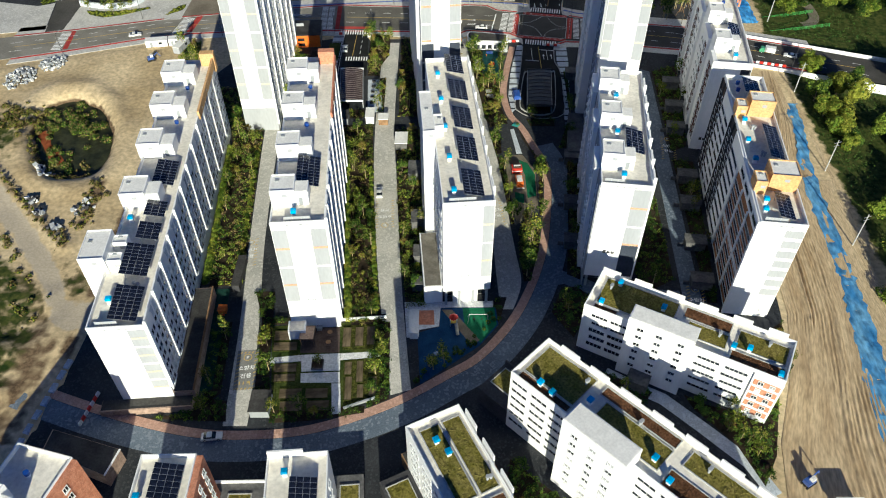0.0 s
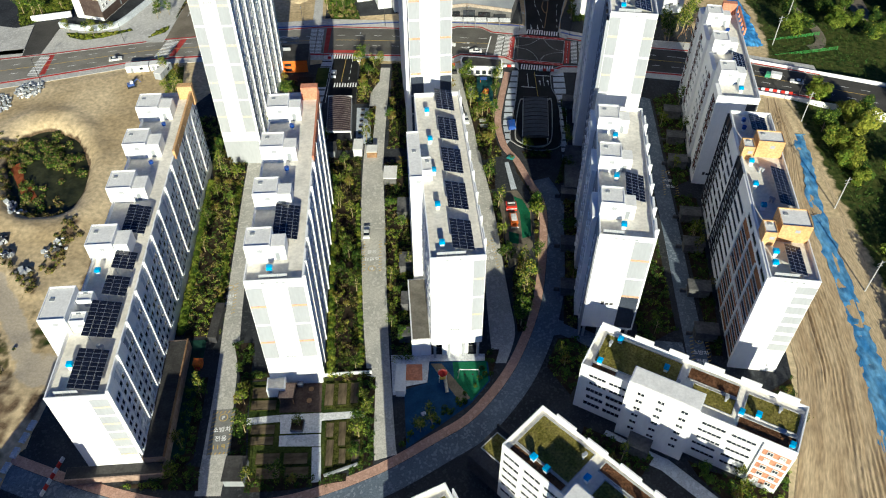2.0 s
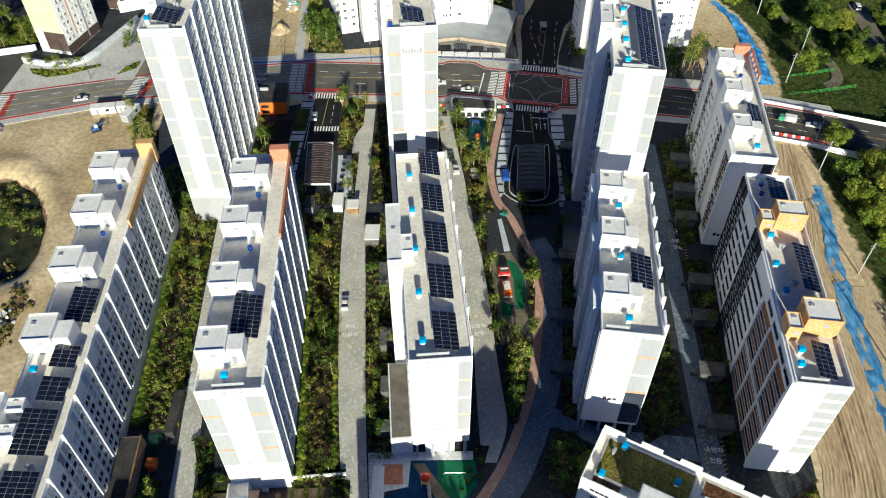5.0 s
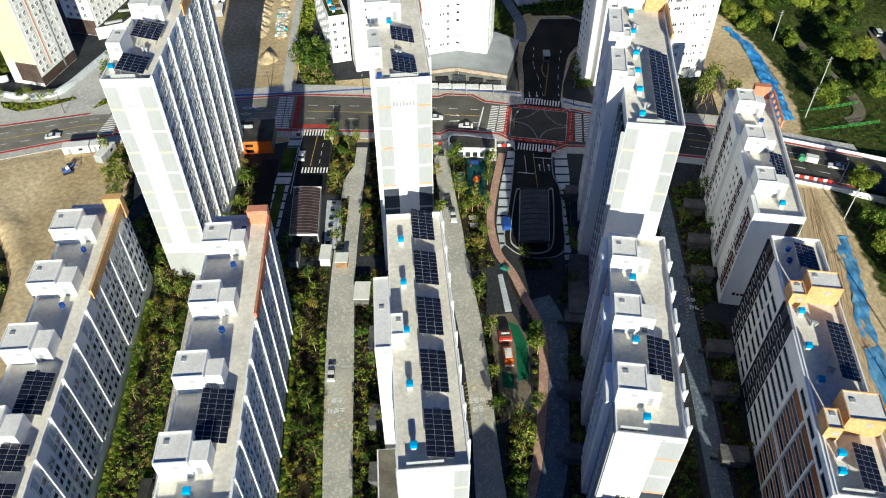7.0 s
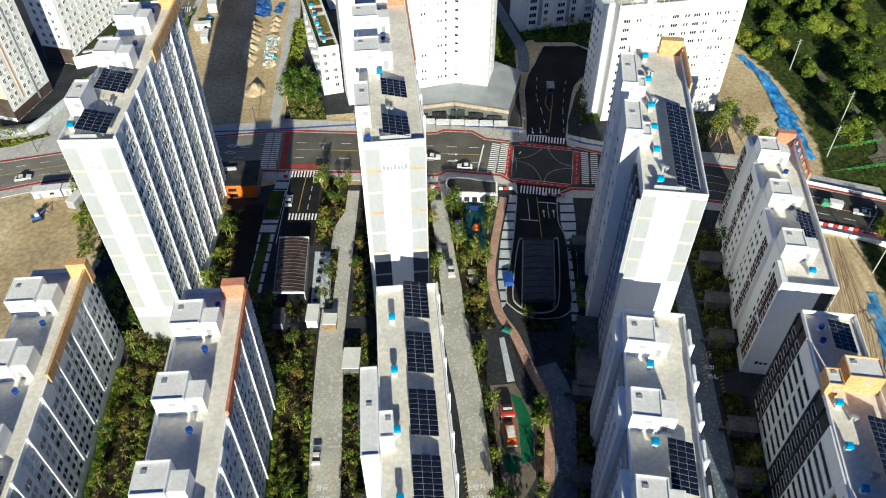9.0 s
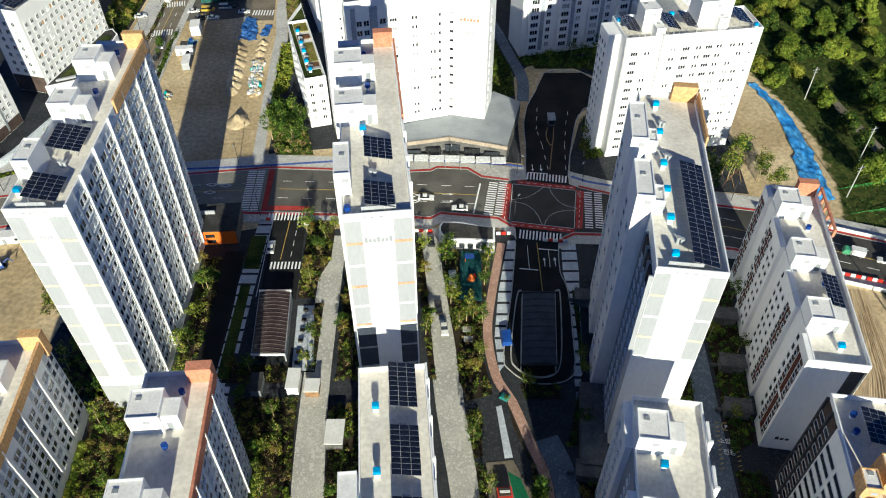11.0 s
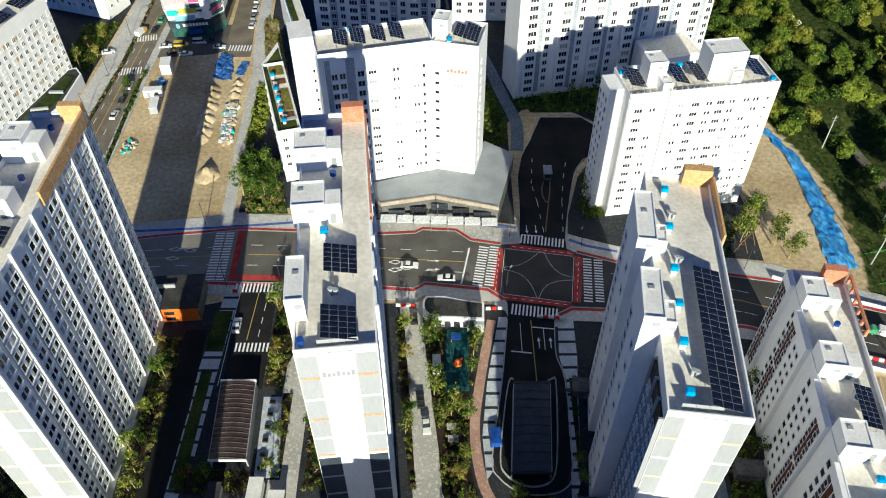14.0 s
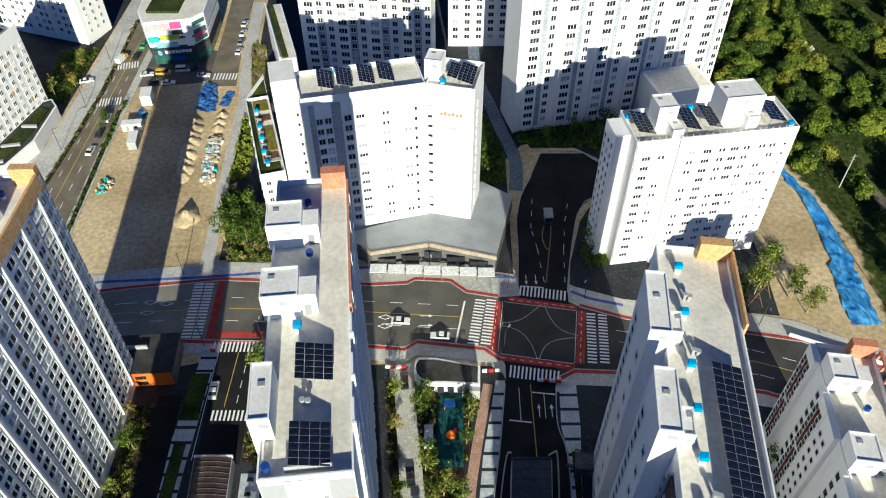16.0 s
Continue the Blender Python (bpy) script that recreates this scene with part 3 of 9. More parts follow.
flat("north_court", [(-44, 288), (-16, 292), (33.4, 283), (34, 330), (45, 345), (66.6, 327), (58, 311), (53.2, 303), (48.6, 287), (47.2, 276.5), (60, 274), (98, 269), (99, 284), (99, 305), (104, 345), (94, 390), (88, 450), (-56, 450), (-50, 375), (-46, 340)], -0.3, 0.03, PAVER, "grey paving of the northern estate, darkened for shade", "pavement")
walk_n = smooth_line([(36.2, 316), (37.0, 330), (33.6, 345), (30.6, 359), (27, 375), (26, 400)], 5)
flat("north_path", offset_line(walk_n, 2.0) + offset_line(walk_n, -2.0)[::-1], -0.1, 0.07, LITEDARK, "curved path between the far blocks, coloured for bluish shade", "pavement")

# ring lane south of the blocks, and its reddish strip
RING = smooth_line([(-96, 99.5), (-88.7, 96.6), (-77, 92.5), (-65.9, 89.2), (-55.3, 86.9), (-45.3, 86.2), (-33, 87), (-23.4, 89.5), (-11.1, 94.7), (0.5, 101.9), (8.4, 107.4), (16.2, 117.2), (21.6, 127.6), (26.2, 140.6), (29.0, 155), (31.0, 172), (30.7, 181), (28.3, 188.6), (25.2, 198.6), (21.8, 206), (20.4, 218), (22.0, 231), (25.4, 249)])
RING_S = [p for p in RING if p[1] < 190]
flat("ring_lane", offset_line(RING_S, -6.4) + offset_line(RING_S, -1.2)[::-1], -0.1, 0.05, LITEDARK, "paved lane round the blocks, coloured for bluish shade", "road")
flat("ring_strip", offset_line(RING, -1.1) + offset_line(RING, 1.1)[::-1], -0.1, 0.075, PINK, "reddish paved walking strip", "pavement")

# fire lanes of light paving between the blocks
P12 = (smooth_line([(-58.6, 214), (-57.7, 195.7), (-55.6, 169.8), (-53.3, 143.8), (-50.9, 119.9), (-49.4, 98), (-49, 88.5)]), smooth_line([(-54, 214), (-52.8, 195.7), (-51.2, 169.8), (-49.1, 143.8), (-46.2, 119.9), (-44, 98), (-43.6, 88.5)]))
P23 = (smooth_line([(-22.6, 252), (-22.5, 238.6), (-22.3, 200), (-20.8, 170), (-17.2, 132), (-13.3, 104.3), (-12.3, 96.5)]), smooth_line([(-16.6, 252), (-16.5, 238.6), (-16.1, 200), (-14.0, 170), (-11.2, 132), (-8.4, 104.3), (-7.6, 98)]))
P3 = (smooth_line([(2.6, 255), (4.0, 240), (7.9, 199), (11.0, 178), (13.1, 156.5), (13.6, 139), (14.2, 122)]), smooth_line([(8.4, 255), (9.4, 240), (13.3, 212), (14.4, 197.7), (17.1, 176.7), (18.6, 152.7), (19.4, 142.2), (20.1, 131.0), (17.4, 122)]))
for k, (a, b) in enumerate((P12, P23, P3)):
    flat("fire_lane", a + b[::-1], -0.1, 0.06, LITE, "light grey block-paved fire lane", "pavement")
for q in ([(-60, 182), (-52, 182), (-52, 197), (-60, 197)], [(-24, 203), (-10, 203), (-10, 212), (-24, 212)], [(-40, 203), (-24, 203), (-24, 212), (-40, 212)]):
    flat("cross_walk_paving", q, -0.1, 0.055, PAVER, "grey cross path", "pavement")

# pale slabs with dark joints beside the access road
for name, l0, r0 in (("slab_walk", [(27.2, 250), (23.6, 231), (22.0, 217), (22.6, 207)], [(29.3, 250), (26.9, 231), (24.4, 217), (24.0, 209)]),
                     ("slab_walk", [(41.6, 250), (40.8, 238), (41.7, 231), (39.6, 203)], [(45.4, 250), (45.0, 238), (44.2, 231), (41.6, 203)]),
                     ("slab_walk", [(-41.5, 258), (-43.2, 231), (-43.6, 205), (-42.6, 180)], [(-37.8, 258), (-38.6, 231), (-38.8, 205), (-38.3, 180)])):
    w = flat(name, l0 + r0[::-1], -0.1, 0.05, SLABS, "pale paving slabs with dark cross joints", "pavement")
    ya = sorted(p[1] for p in l0)
    for y in ranges(ya[0] + 2, ya[-1] - 1, 3.7):
        x0 = float(np.interp(y, ya, [p[0] for p in sorted(l0, key=lambda p: p[1])]))
        x1 = float(np.interp(y, sorted(p[1] for p in r0), [p[0] for p in sorted(r0, key=lambda p: p[1])]))
        part("joint_strip", Build().box(x0, x1, y, y + 0.75, 0.05, 0.056), PAVER, w)


def markings(name, label, boxes, material=None, z=0.118):
    """A road marking whose bars are parts: boxes of centre, length, width and turn."""
    e = thing(name, label, "road marking", None, "", "structure")
    for x, y, l, w, a in boxes:
        put("bar", BAR(l, w, material or LINE), e, pose(x, y, z, 0, 0, a))
    return e


BARS = {}


def BAR(l, w, material):
    key = (round(l, 2), round(w, 2), material.name)
    if key not in BARS:
        BARS[key] = Build().box(-l / 2, l / 2, -w / 2, w / 2, 0, 0.008).mesh("bar", material)
    return BARS[key]


def crossing(ax, ay, bx, by, width, n, label="white zebra crossing bars on asphalt"):
    """Zebra bars along the line a to b, each as long as width."""
    a = math.degrees(math.atan2(by - ay, bx - ax))
    markings("crosswalk", label, [(ax + (bx - ax) * (k + 0.5) / n, ay + (by - ay) * (k + 0.5) / n, width, math.hypot(bx - ax, by - ay) / n * 0.48, a + 90) for k in range(n)], z=0.13)


# red crossing carpets and zebra bars
for q in ([(25.7, 258.2), (27.8, 258.2), (29.8, 273.6), (27.8, 273.6)], [(28.6, 255.6), (45.6, 252.8), (45.9, 254.4), (28.6, 257.3)], [(31.4, 273.6), (48.2, 270.8), (48.5, 272.3), (31.6, 275.3)], [(46.1, 254.6), (48.0, 254.6), (50.5, 270.3), (48.5, 270.7)], [(-41.8, 262), (-40.2, 262), (-40.6, 281), (-42.4, 281)], [(-40, 262.4), (-28, 262.2), (-28, 264), (-40, 264.2)], [(-98.4, 260.0), (-96.4, 260.4), (-94.6, 272.6), (-97.0, 272.2)], [(-141.4, 247.6), (-139.6, 248.2), (-140.8, 261.4), (-142.6, 261.0)]):
    flat("red_carpet", q, 0.05, 0.122, REDROAD, "red surfaced band before the crossing", "road marking")
crossing(22.2, 260, 24.6, 274.5, 2.6, 15)
crossing(25.2, 260, 27.4, 274.5, 2.4, 15)
crossing(30.3, 252.6, 42, 250.8, 3.4, 13)
crossing(34.3, 277.3, 46.3, 275.4, 3.2, 13)
crossing(49.9, 254.5, 51.6, 270, 2.2, 16)
crossing(52.8, 254.5, 54.4, 269.6, 2.2, 16)
crossing(-46.5, 262, -47.2, 280, 2.4, 18)
crossing(-43.9, 262, -44.5, 280, 2.2, 18)
crossing(-39.6, 259.6, -28.6, 259.6, 3.0, 12)
crossing(-36.0, 240.8, -27.6, 240.8, 2.6, 9)
crossing(-100.6, 382, -92.4, 384, 4.2, 9)
crossing(-100.8, 360, -91.8, 361.5, 4.4, 10, "worn yellow crossing bars")
crossing(-101.6, 259.0, -99.6, 271.4, 4.4, 13)
crossing(-143.8, 247, -143.8, 260, 3.6, 13)
crossing(-64.6, 376, -56.0, 376, 4.0, 8)


def dashes(pts, length, gap, w, label, material=None, name="lane_line", z=0.118):
    """A broken line along a polyline."""
    out = []
    for (ax, ay), (bx, by) in zip(pts, pts[1:]):
        d = math.hypot(bx - ax, by - ay)
        a = math.degrees(math.atan2(by - ay, bx - ax))
        length_here = min(length, d)
        s = length_here / 2
        while s < d:
            out.append((ax + (bx - ax) * s / d, ay + (by - ay) * s / d, min(length_here, 2 * (d - s) + 0.1), w, a))
            s += length_here + gap + 0.01
    return markings(name, label, out, material, z)


MID = [(-230, 231), (-160, 249.5), (-141, 254.2), (-108, 264), (-64, 270), (-48, 271)]
dashes(MID, 60, 0.0, 0.18, "yellow centre line", YLINE)
dashes(offset_line(MID, 3.1), 3, 4, 0.16, "white broken lane line")
dashes(offset_line(MID, -3.1), 3, 4, 0.16, "white broken lane line")
dashes([(-38, 271.5), (-5, 270.4), (20, 268.6)], 60, 0, 0.18, "yellow centre line", YLINE)
dashes([(-38, 275), (-5, 273.8), (20, 272.2)], 3, 4, 0.16, "white broken lane line")
dashes([(-38, 267.6), (-5, 266.6), (20, 264.8)], 3, 4, 0.16, "white broken lane line")
dashes([(18.2, 260.8), (20.6, 273.8)], 30, 0, 0.45, "white stop line")
dashes([(57, 261), (88, 255.2), (114, 246), (150, 233)], 60, 0, 0.18, "yellow centre line", YLINE)
dashes([(57, 264.4), (88, 258.6), (114, 249.4), (150, 236)], 3, 4, 0.16, "white broken lane line")
dashes([(57, 257.4), (88, 251.4), (114, 242.2), (150, 229)], 3, 4, 0.16, "white broken lane line")
def arc(pts):
    """A dotted curve through three or four points."""
    line = smooth_line(pts, 8)
    boxes, d = [], 0.0
    for (ax, ay), (bx, by) in zip(line, line[1:]):
        boxes.append(((ax + bx) / 2, (ay + by) / 2, math.hypot(bx - ax, by - ay) * 0.55, 0.16, math.degrees(math.atan2(by - ay, bx - ax))))
    markings("turning_line", "white dotted turning line on the junction", boxes, z=0.124)


arc([(29.4, 266.6), (34.5, 268.0), (39.6, 272.6)])
arc([(29.4, 266.0), (33.6, 264.2), (36.0, 260.6), (37.2, 255.9)])
arc([(37.6, 255.9), (39.4, 259.6), (42.6, 261.6), (47.4, 262.2)])
arc([(40.4, 272.4), (41.6, 268.0), (43.8, 264.6), (47.6, 262.8)])
dashes([(26.8, 258.6), (28.8, 273.3)], 1.0, 1.1, 0.14, "white dashes on the red band", z=0.131)
dashes([(47.1, 255.0), (49.5, 270.3)], 1.0, 1.1, 0.14, "white dashes on the red band", z=0.131)
dashes([(29.0, 256.4), (45.4, 253.7)], 1.0, 1.1, 0.14, "white dashes on the red band", z=0.131)
dashes([(32.0, 274.3), (48.0, 271.6)], 1.0, 1.1, 0.14, "white dashes on the red band", z=0.131)
for pts in ([(28.1, 258.0), (30.1, 273.6)], [(45.8, 254.8), (48.2, 270.5)], [(28.8, 257.5), (45.6, 254.6)], [(30.4, 273.5), (48.0, 270.6)]):
    dashes(pts, 60, 0, 0.12, "white border line of the junction", z=0.131)
for pts in ([(-98.6, 290), (-98.6, 357), (-98.4, 395)], [(-93.2, 300), (-93.8, 357), (-94.2, 395)]):
    dashes(pts, 3, 5, 0.16, "white broken lane line")
dashes([(-95.6, 286), (-96.0, 320), (-96.2, 357), (-96.4, 400)], 50, 0, 0.18, "yellow centre line", YLINE)
dashes([(29.6, 239.6), (34.5, 239.0)], 20, 0, 0.3, "white stop line")
dashes([(35.2, 246.8), (40.3, 246.2)], 20, 0, 0.3, "white stop line")
dashes([(34.9, 230), (35.0, 249)], 40, 0, 0.16, "yellow centre line", YLINE)
dashes([(37.7, 240), (37.8, 246.4)], 20, 0, 0.14, "white lane line")
dashes([(32.2, 239.4), (32.3, 248)], 20, 0, 0.14, "white lane line")
dashes([(41.1, 280), (40.4, 292), (39.3, 300), (40.6, 312)], 2, 3, 0.14, "white broken lane line")
dashes([(46.4, 280), (47.4, 292), (49, 303), (50.5, 310)], 2, 3, 0.14, "white broken lane line")
dashes([(35.0, 278.8), (40.8, 278.2)], 20, 0, 0.3, "white stop line")
for x, y, a in ((36.4, 242, 90), (39.2, 242, 90), (36.5, 281, -90), (39.0, 281, -90), (11, 266, 0), (11, 269, 0), (2, 266.5, 0)):
    e = thing("arrow_marking", "white direction arrow painted on asphalt", "road marking", pose(x, y, 0.119, 0, 0, a), "lane arrows", "structure")
    part("shaft", Build().box(-1.6, 0.6, -0.1, 0.1, 0, 0.008), LINE, e)
    part("head", Build().prism([(0.6, -0.45), (1.7, 0), (0.6, 0.45)], 0, 0.008), LINE, e)
for x, y in ((-58, 273.4), (-58, 270), (-54, 273), (1, 268.6), (1, 265.8)):
    e = thing("diamond_marking", "white diamond painted on asphalt", "road marking", pose(x, y, 0.119), "diamond markings", "structure")
    for a, c in (((-1.7, 0), (0, 0.7)), ((0, 0.7), (1.7, 0)), ((1.7, 0), (0, -0.7)), ((0, -0.7), (-1.7, 0))):
        part("bar", Build().rod((*a, 0.0), (*c, 0.0), 0.09, 4), LINE, e)


def ground_text(words, x, y, turn, size, parent_label, z=0.07):
    cu = bpy.data.curves.new("text", "FONT")
    cu.body, cu.size, cu.align_x, cu.offset = words, size, "CENTER", size * 0.018
    tmp = bpy.data.objects.new("text_source", cu)
    me = bpy.data.meshes.new_from_object(tmp)
    bpy.data.objects.remove(tmp)
    me.materials.clear()
    me.materials.append(LINE)
    ob = put("painted_text", me, None, pose(x, y, z, 0, 0, turn))
    return tagged(ob, parent_label, "road marking", "", "structure")


def fire_bay(x, y, turn, w, l, p_at=0.82, number=False):
    """A fire-engine bay: hatched border, ring and two lines of Korean writing."""
    m = pose(x, y, 0, 0, 0, turn)
    e = thing("bay_marking", "yellow hatched border of a fire-engine bay", "road marking", m, "", "structure")
    for sx in (-1, 1):
        hatch = Build()
        for q in ranges(0.4, l - 0.6, 1.1):
            hatch.prism([(sx * (w / 2 - 0.45) + u, q + v) for u, v in ((-0.4, -0.28), (0.4, 0.12), (0.4, 0.30), (-0.4, -0.10))], 0.067, 0.072)
        part("hatching", hatch, YLINE, e)
    c = Vector((0, l * p_at, 0))
    ring = Build()
    for k in range(20):
        a, b = 2 * math.pi * k / 20, 2 * math.pi * (k + 1) / 20
        ring.add([(c.x + 1.0 * math.cos(a), c.y + 1.0 * math.sin(a), 0.07), (c.x + 1.0 * math.cos(b), c.y + 1.0 * math.sin(b), 0.07), (c.x + 0.85 * math.cos(b), c.y + 0.85 * math.sin(b), 0.07), (c.x + 0.85 * math.cos(a), c.y + 0.85 * math.sin(a), 0.07)], [(0, 1, 2, 3)])
    part("ring", ring, YLINE, e)
    if number:
        for q in (0.25, l - 0.6):
            hatch = Build()
            for u in ranges(-w / 2 + 0.9, w / 2 - 0.9, 0.9):
                hatch.prism([(u - 0.3, q - 0.25), (u - 0.05, q - 0.25), (u + 0.3, q + 0.25), (u + 0.05, q + 0.25)], 0.067, 0.072)
            part("hatching", hatch, YLINE, e)
        for u in (-1.3, -0.4):
            part("digit", Build().box(u - 0.09, u + 0.09, 1.3, 2.3, 0.067, 0.072), YLINE, e)
        part("digit", Build().ring(0.4, 1.1, 1.75, 2.35, 0.17, 0.067, 0.072).box(0.93, 1.1, 1.3, 1.75, 0.067, 0.072), YLINE, e)
    for words, q, s in (("P", l * p_at - 0.45, 1.2), ("소방차", l * 0.5, 1.45), ("전용", l * 0.3, 1.45)):
        p = m @ Vector((0, q, 0))
        ground_text(words, p.x, p.y, turn, s, "white Korean letters reading fire engines only" if words != "P" else "white letter P")


flat("bay_paving", [(-49.5, 109.1), (-44.5, 109.5), (-43.6, 98.2), (-48.6, 97.8)], 0.0, 0.064, BAYPAD, "grey paving of the fire-engine bay", "pavement")
fire_bay(-46.0, 98.0, 5, 5.0, 11.2, 0.82, True)
fire_bay(-17.2, 163.5, 183, 5.4, 13)
fire_bay(15.4, 152.6, 7, 4.6, 12)
fire_bay(-52.3, 137, 5, 4.2, 11)
fire_bay(63.5, 118, -7, 4.6, 13)
fire_bay(69.6, 182, -8, 4.6, 13)


# ---- apartment blocks ----
WINDOWS = {}
PICK = random.Random(17)


def window_mesh(w, h, split=1, sill=True, pane=None):
    """A window whose wall lies in y = 0 and whose outside is -y: frame, mullions, pane and sill."""
    key = (w, h, split, sill, pane)
    if key in WINDOWS:
        return WINDOWS[key]
    b, e, d = Build(), 0.09, 0.14
    x, z = w / 2, h / 2
    b.add([(-x, -0.05, -z), (x, -0.05, -z), (x, -0.05, z), (-x, -0.05, z)], [(0, 1, 2, 3)], 0)
    o = [(-x - e, -z - e), (x + e, -z - e), (x + e, z + e), (-x - e, z + e)]
    i = [(-x, -z), (x, -z), (x, z), (-x, z)]
    b.add([(p, -d, q) for p, q in o] + [(p, -d, q) for p, q in i] + [(p, -0.05, q) for p, q in i] + [(p, 0, q) for p, q in o],
          [(k, (k + 1) % 4, 4 + (k + 1) % 4, 4 + k) for k in range(4)] + [(4 + k, 4 + (k + 1) % 4, 8 + (k + 1) % 4, 8 + k) for k in range(4)]
          + [(12 + k, 12 + (k + 1) % 4, (k + 1) % 4, k) for k in range(4)], 1)
    for k in range(1, split + 1):
        c = -x + w * k / (split + 1)
        b.box(c - 0.05, c + 0.05, -d + 0.02, -0.04, -z, z, 1)
    if sill:
        b.box(-x - 0.12, x + 0.12, -0.34, 0, -z - 0.22, -z - e, 1)
    WINDOWS[key] = b.mesh("window", BLIND if pane else GLASS, FRAME)
    return WINDOWS[key]


def window_pair(w, h, gap, pane=None):
    """Two lights side by side in one white frame with a broad post between, a sill and a low rail."""
    key = (w, h, gap, "pair", pane)
    if key in WINDOWS:
        return WINDOWS[key]
    b, x, z = Build(), w + gap / 2, h / 2
    b.add([(-x, -0.04, -z), (x, -0.04, -z), (x, -0.04, z), (-x, -0.04, z)], [(0, 1, 2, 3)], 0)
    o = [(-x - 0.12, -z - 0.05), (x + 0.12, -z - 0.05), (x + 0.12, z + 0.12), (-x - 0.12, z + 0.12)]
    i = [(-x, -z), (x, -z), (x, z), (-x, z)]
    b.add([(p, -0.15, q) for p, q in o] + [(p, -0.15, q) for p, q in i] + [(p, -0.04, q) for p, q in i] + [(p, 0, q) for p, q in o],
          [(k, (k + 1) % 4, 4 + (k + 1) % 4, 4 + k) for k in range(4)] + [(4 + k, 4 + (k + 1) % 4, 8 + (k + 1) % 4, 8 + k) for k in range(4)]
          + [(12 + k, 12 + (k + 1) % 4, (k + 1) % 4, k) for k in range(4)], 1)
    b.box(-gap / 2, gap / 2, -0.12, -0.02, -z, z, 1)
    b.box(-x - 0.16, x + 0.16, -0.24, 0, -z - 0.3, -z - 0.06, 1)
    WINDOWS[key] = b.mesh("window", BLIND if pane else GLASS, FRAME)
    return WINDOWS[key]


class Block:
    """A slab block in its own axes: x across the south end, y along the block, z up."""

    def __init__(self, label, x, y, turn, w, l, z, wall=None, base=0.0, group="slab blocks", deck=True, category="apartment building", lift=0.0):
        self.w, self.l, self.z, self.base = w, l, z, base
        self.m = pose(x, y, 0, 0, 0, turn)
        self.e = thing("apartment_building", label, category, self.m, group)
        self.wall = wall or WHITE
        top = z - 1.1
        part("wall", Build().box(0, w, 0, l, lift, top), self.wall, self.e)
        if lift:
            part("ground_floor", Build().box(0.4, w - 0.4, 3.2, l - 0.1, 0, lift), STONE, self.e)
            for k in range(4):
                a = 0.5 + (w - 1.6) * k / 3
                part("pier", Build().box(a, a + 0.6, 0.15, 0.75, 0, lift), PALE, self.e)
            part("shop_window", Build().box(1.4, w - 1.4, 3.1, 3.2, 0.4, lift - 0.8), GLASS, self.e)
        if deck:
            part("roof_deck", Build().box(0.25, w - 0.25, 0.25, l - 0.25, top, top + 0.06), DECK, self.e)
        t = 0.25
        p = Build().ring(0, w, 0, l, t, top, z)
        part("parapet", p, self.wall, self.e)

    def spot(self, side, pos, z, out=0.0):
        return {"s": pose(pos, -out, z), "e": pose(self.w + out, pos, z, 0, 0, 90), "n": pose(pos, self.l + out, z, 0, 0, 180), "w": pose(-out, pos, z, 0, 0, -90)}[side]

    def windows(self, side, cols, w, h, z0, z1, dz=2.85, split=1, out=0.0, sill=True, blinds=0.2):
        kinds = [window_mesh(w, h, split, sill), window_mesh(w, h, split, sill, "blind")]
        for pos in cols:
            for k in range(int((z1 - z0) / dz + 0.01) + 1):
                put("window", kinds[PICK.random() < blinds], self.e, self.spot(side, pos, z0 + k * dz, out))

    def pairs(self, side, cols, w, h, gap, z0, z1, dz=2.85, out=0.0, blinds=0.22):
        kinds = [window_pair(w, h, gap), window_pair(w, h, gap, "blind")]
        for pos in cols:
            for k in range(int((z1 - z0) / dz + 0.01) + 1):
                put("window", kinds[PICK.random() < blinds], self.e, self.spot(side, pos, z0 + k * dz, out))

    def slab(self, name, side, a, b, z0, z1, out, material, back=0.0):
        """A piece of wall on a side, from a to b along it, standing out by out."""
        q = {"s": (a, b, -out, back), "e": (self.w - back, self.w + out, a, b), "n": (a, b, self.l - back, self.l + out), "w": (-out, back, a, b)}[side]
        return part(name, Build().box(*q, z0, z1), material, self.e)

    def box(self, name, x0, x1, y0, y1, z0, z1, material, label=""):
        return part(name, Build().box(x0, x1, y0, y1, z0, z1), material, self.e, label)

    def stair_house(self, x0, x1, y0, y1, h, ext=0.0, wall=None, z0=None):
        """A roof house with a lower wing towards the deck, a cap, a door and a hatch."""
        wall, d = wall or WHITE, self.z - 1.1 if z0 is None else z0
        top = self.z - 1.1 + h
        b = Build().box(x0, x1, y0, y1, d, top, 0)
        house = part("stair_house", b, wall, self.e)
        part("roof_cap", Build().box(x0 + 0.2, x1 - 0.2, y0 + 0.2, y1 - 0.2, top, top + 0.05), CAP, house)
        part("roof_rim", Build().ring(x0, x1, y0, y1, 0.2, top, top + 0.3), wall, house)
        c = (y0 + y1) / 2
        part("hatch", Build().box(x0 + 1.0, x0 + 1.9, c + 0.6, c + 1.3, top + 0.05, top + 0.25), GREY, house)
        part("louvre", Build().box((x0 + x1) / 2 - 0.1, (x0 + x1) / 2 + 1.0, y0 - 0.05, y0, top - 1.7, top - 0.9), PALE, house)
        if ext:
            e = Build().box(x1, x1 + ext, y0 + 0.5, y1 - 1.3, self.z - 1.1, top - 0.7, 0)
            part("lower_wing", e, wall, house)
            part("wing_cap", Build().box(x1 + 0.05, x1 + ext - 0.15, y0 + 0.65, y1 - 1.45, top - 0.7, top - 0.6), CAP, house)
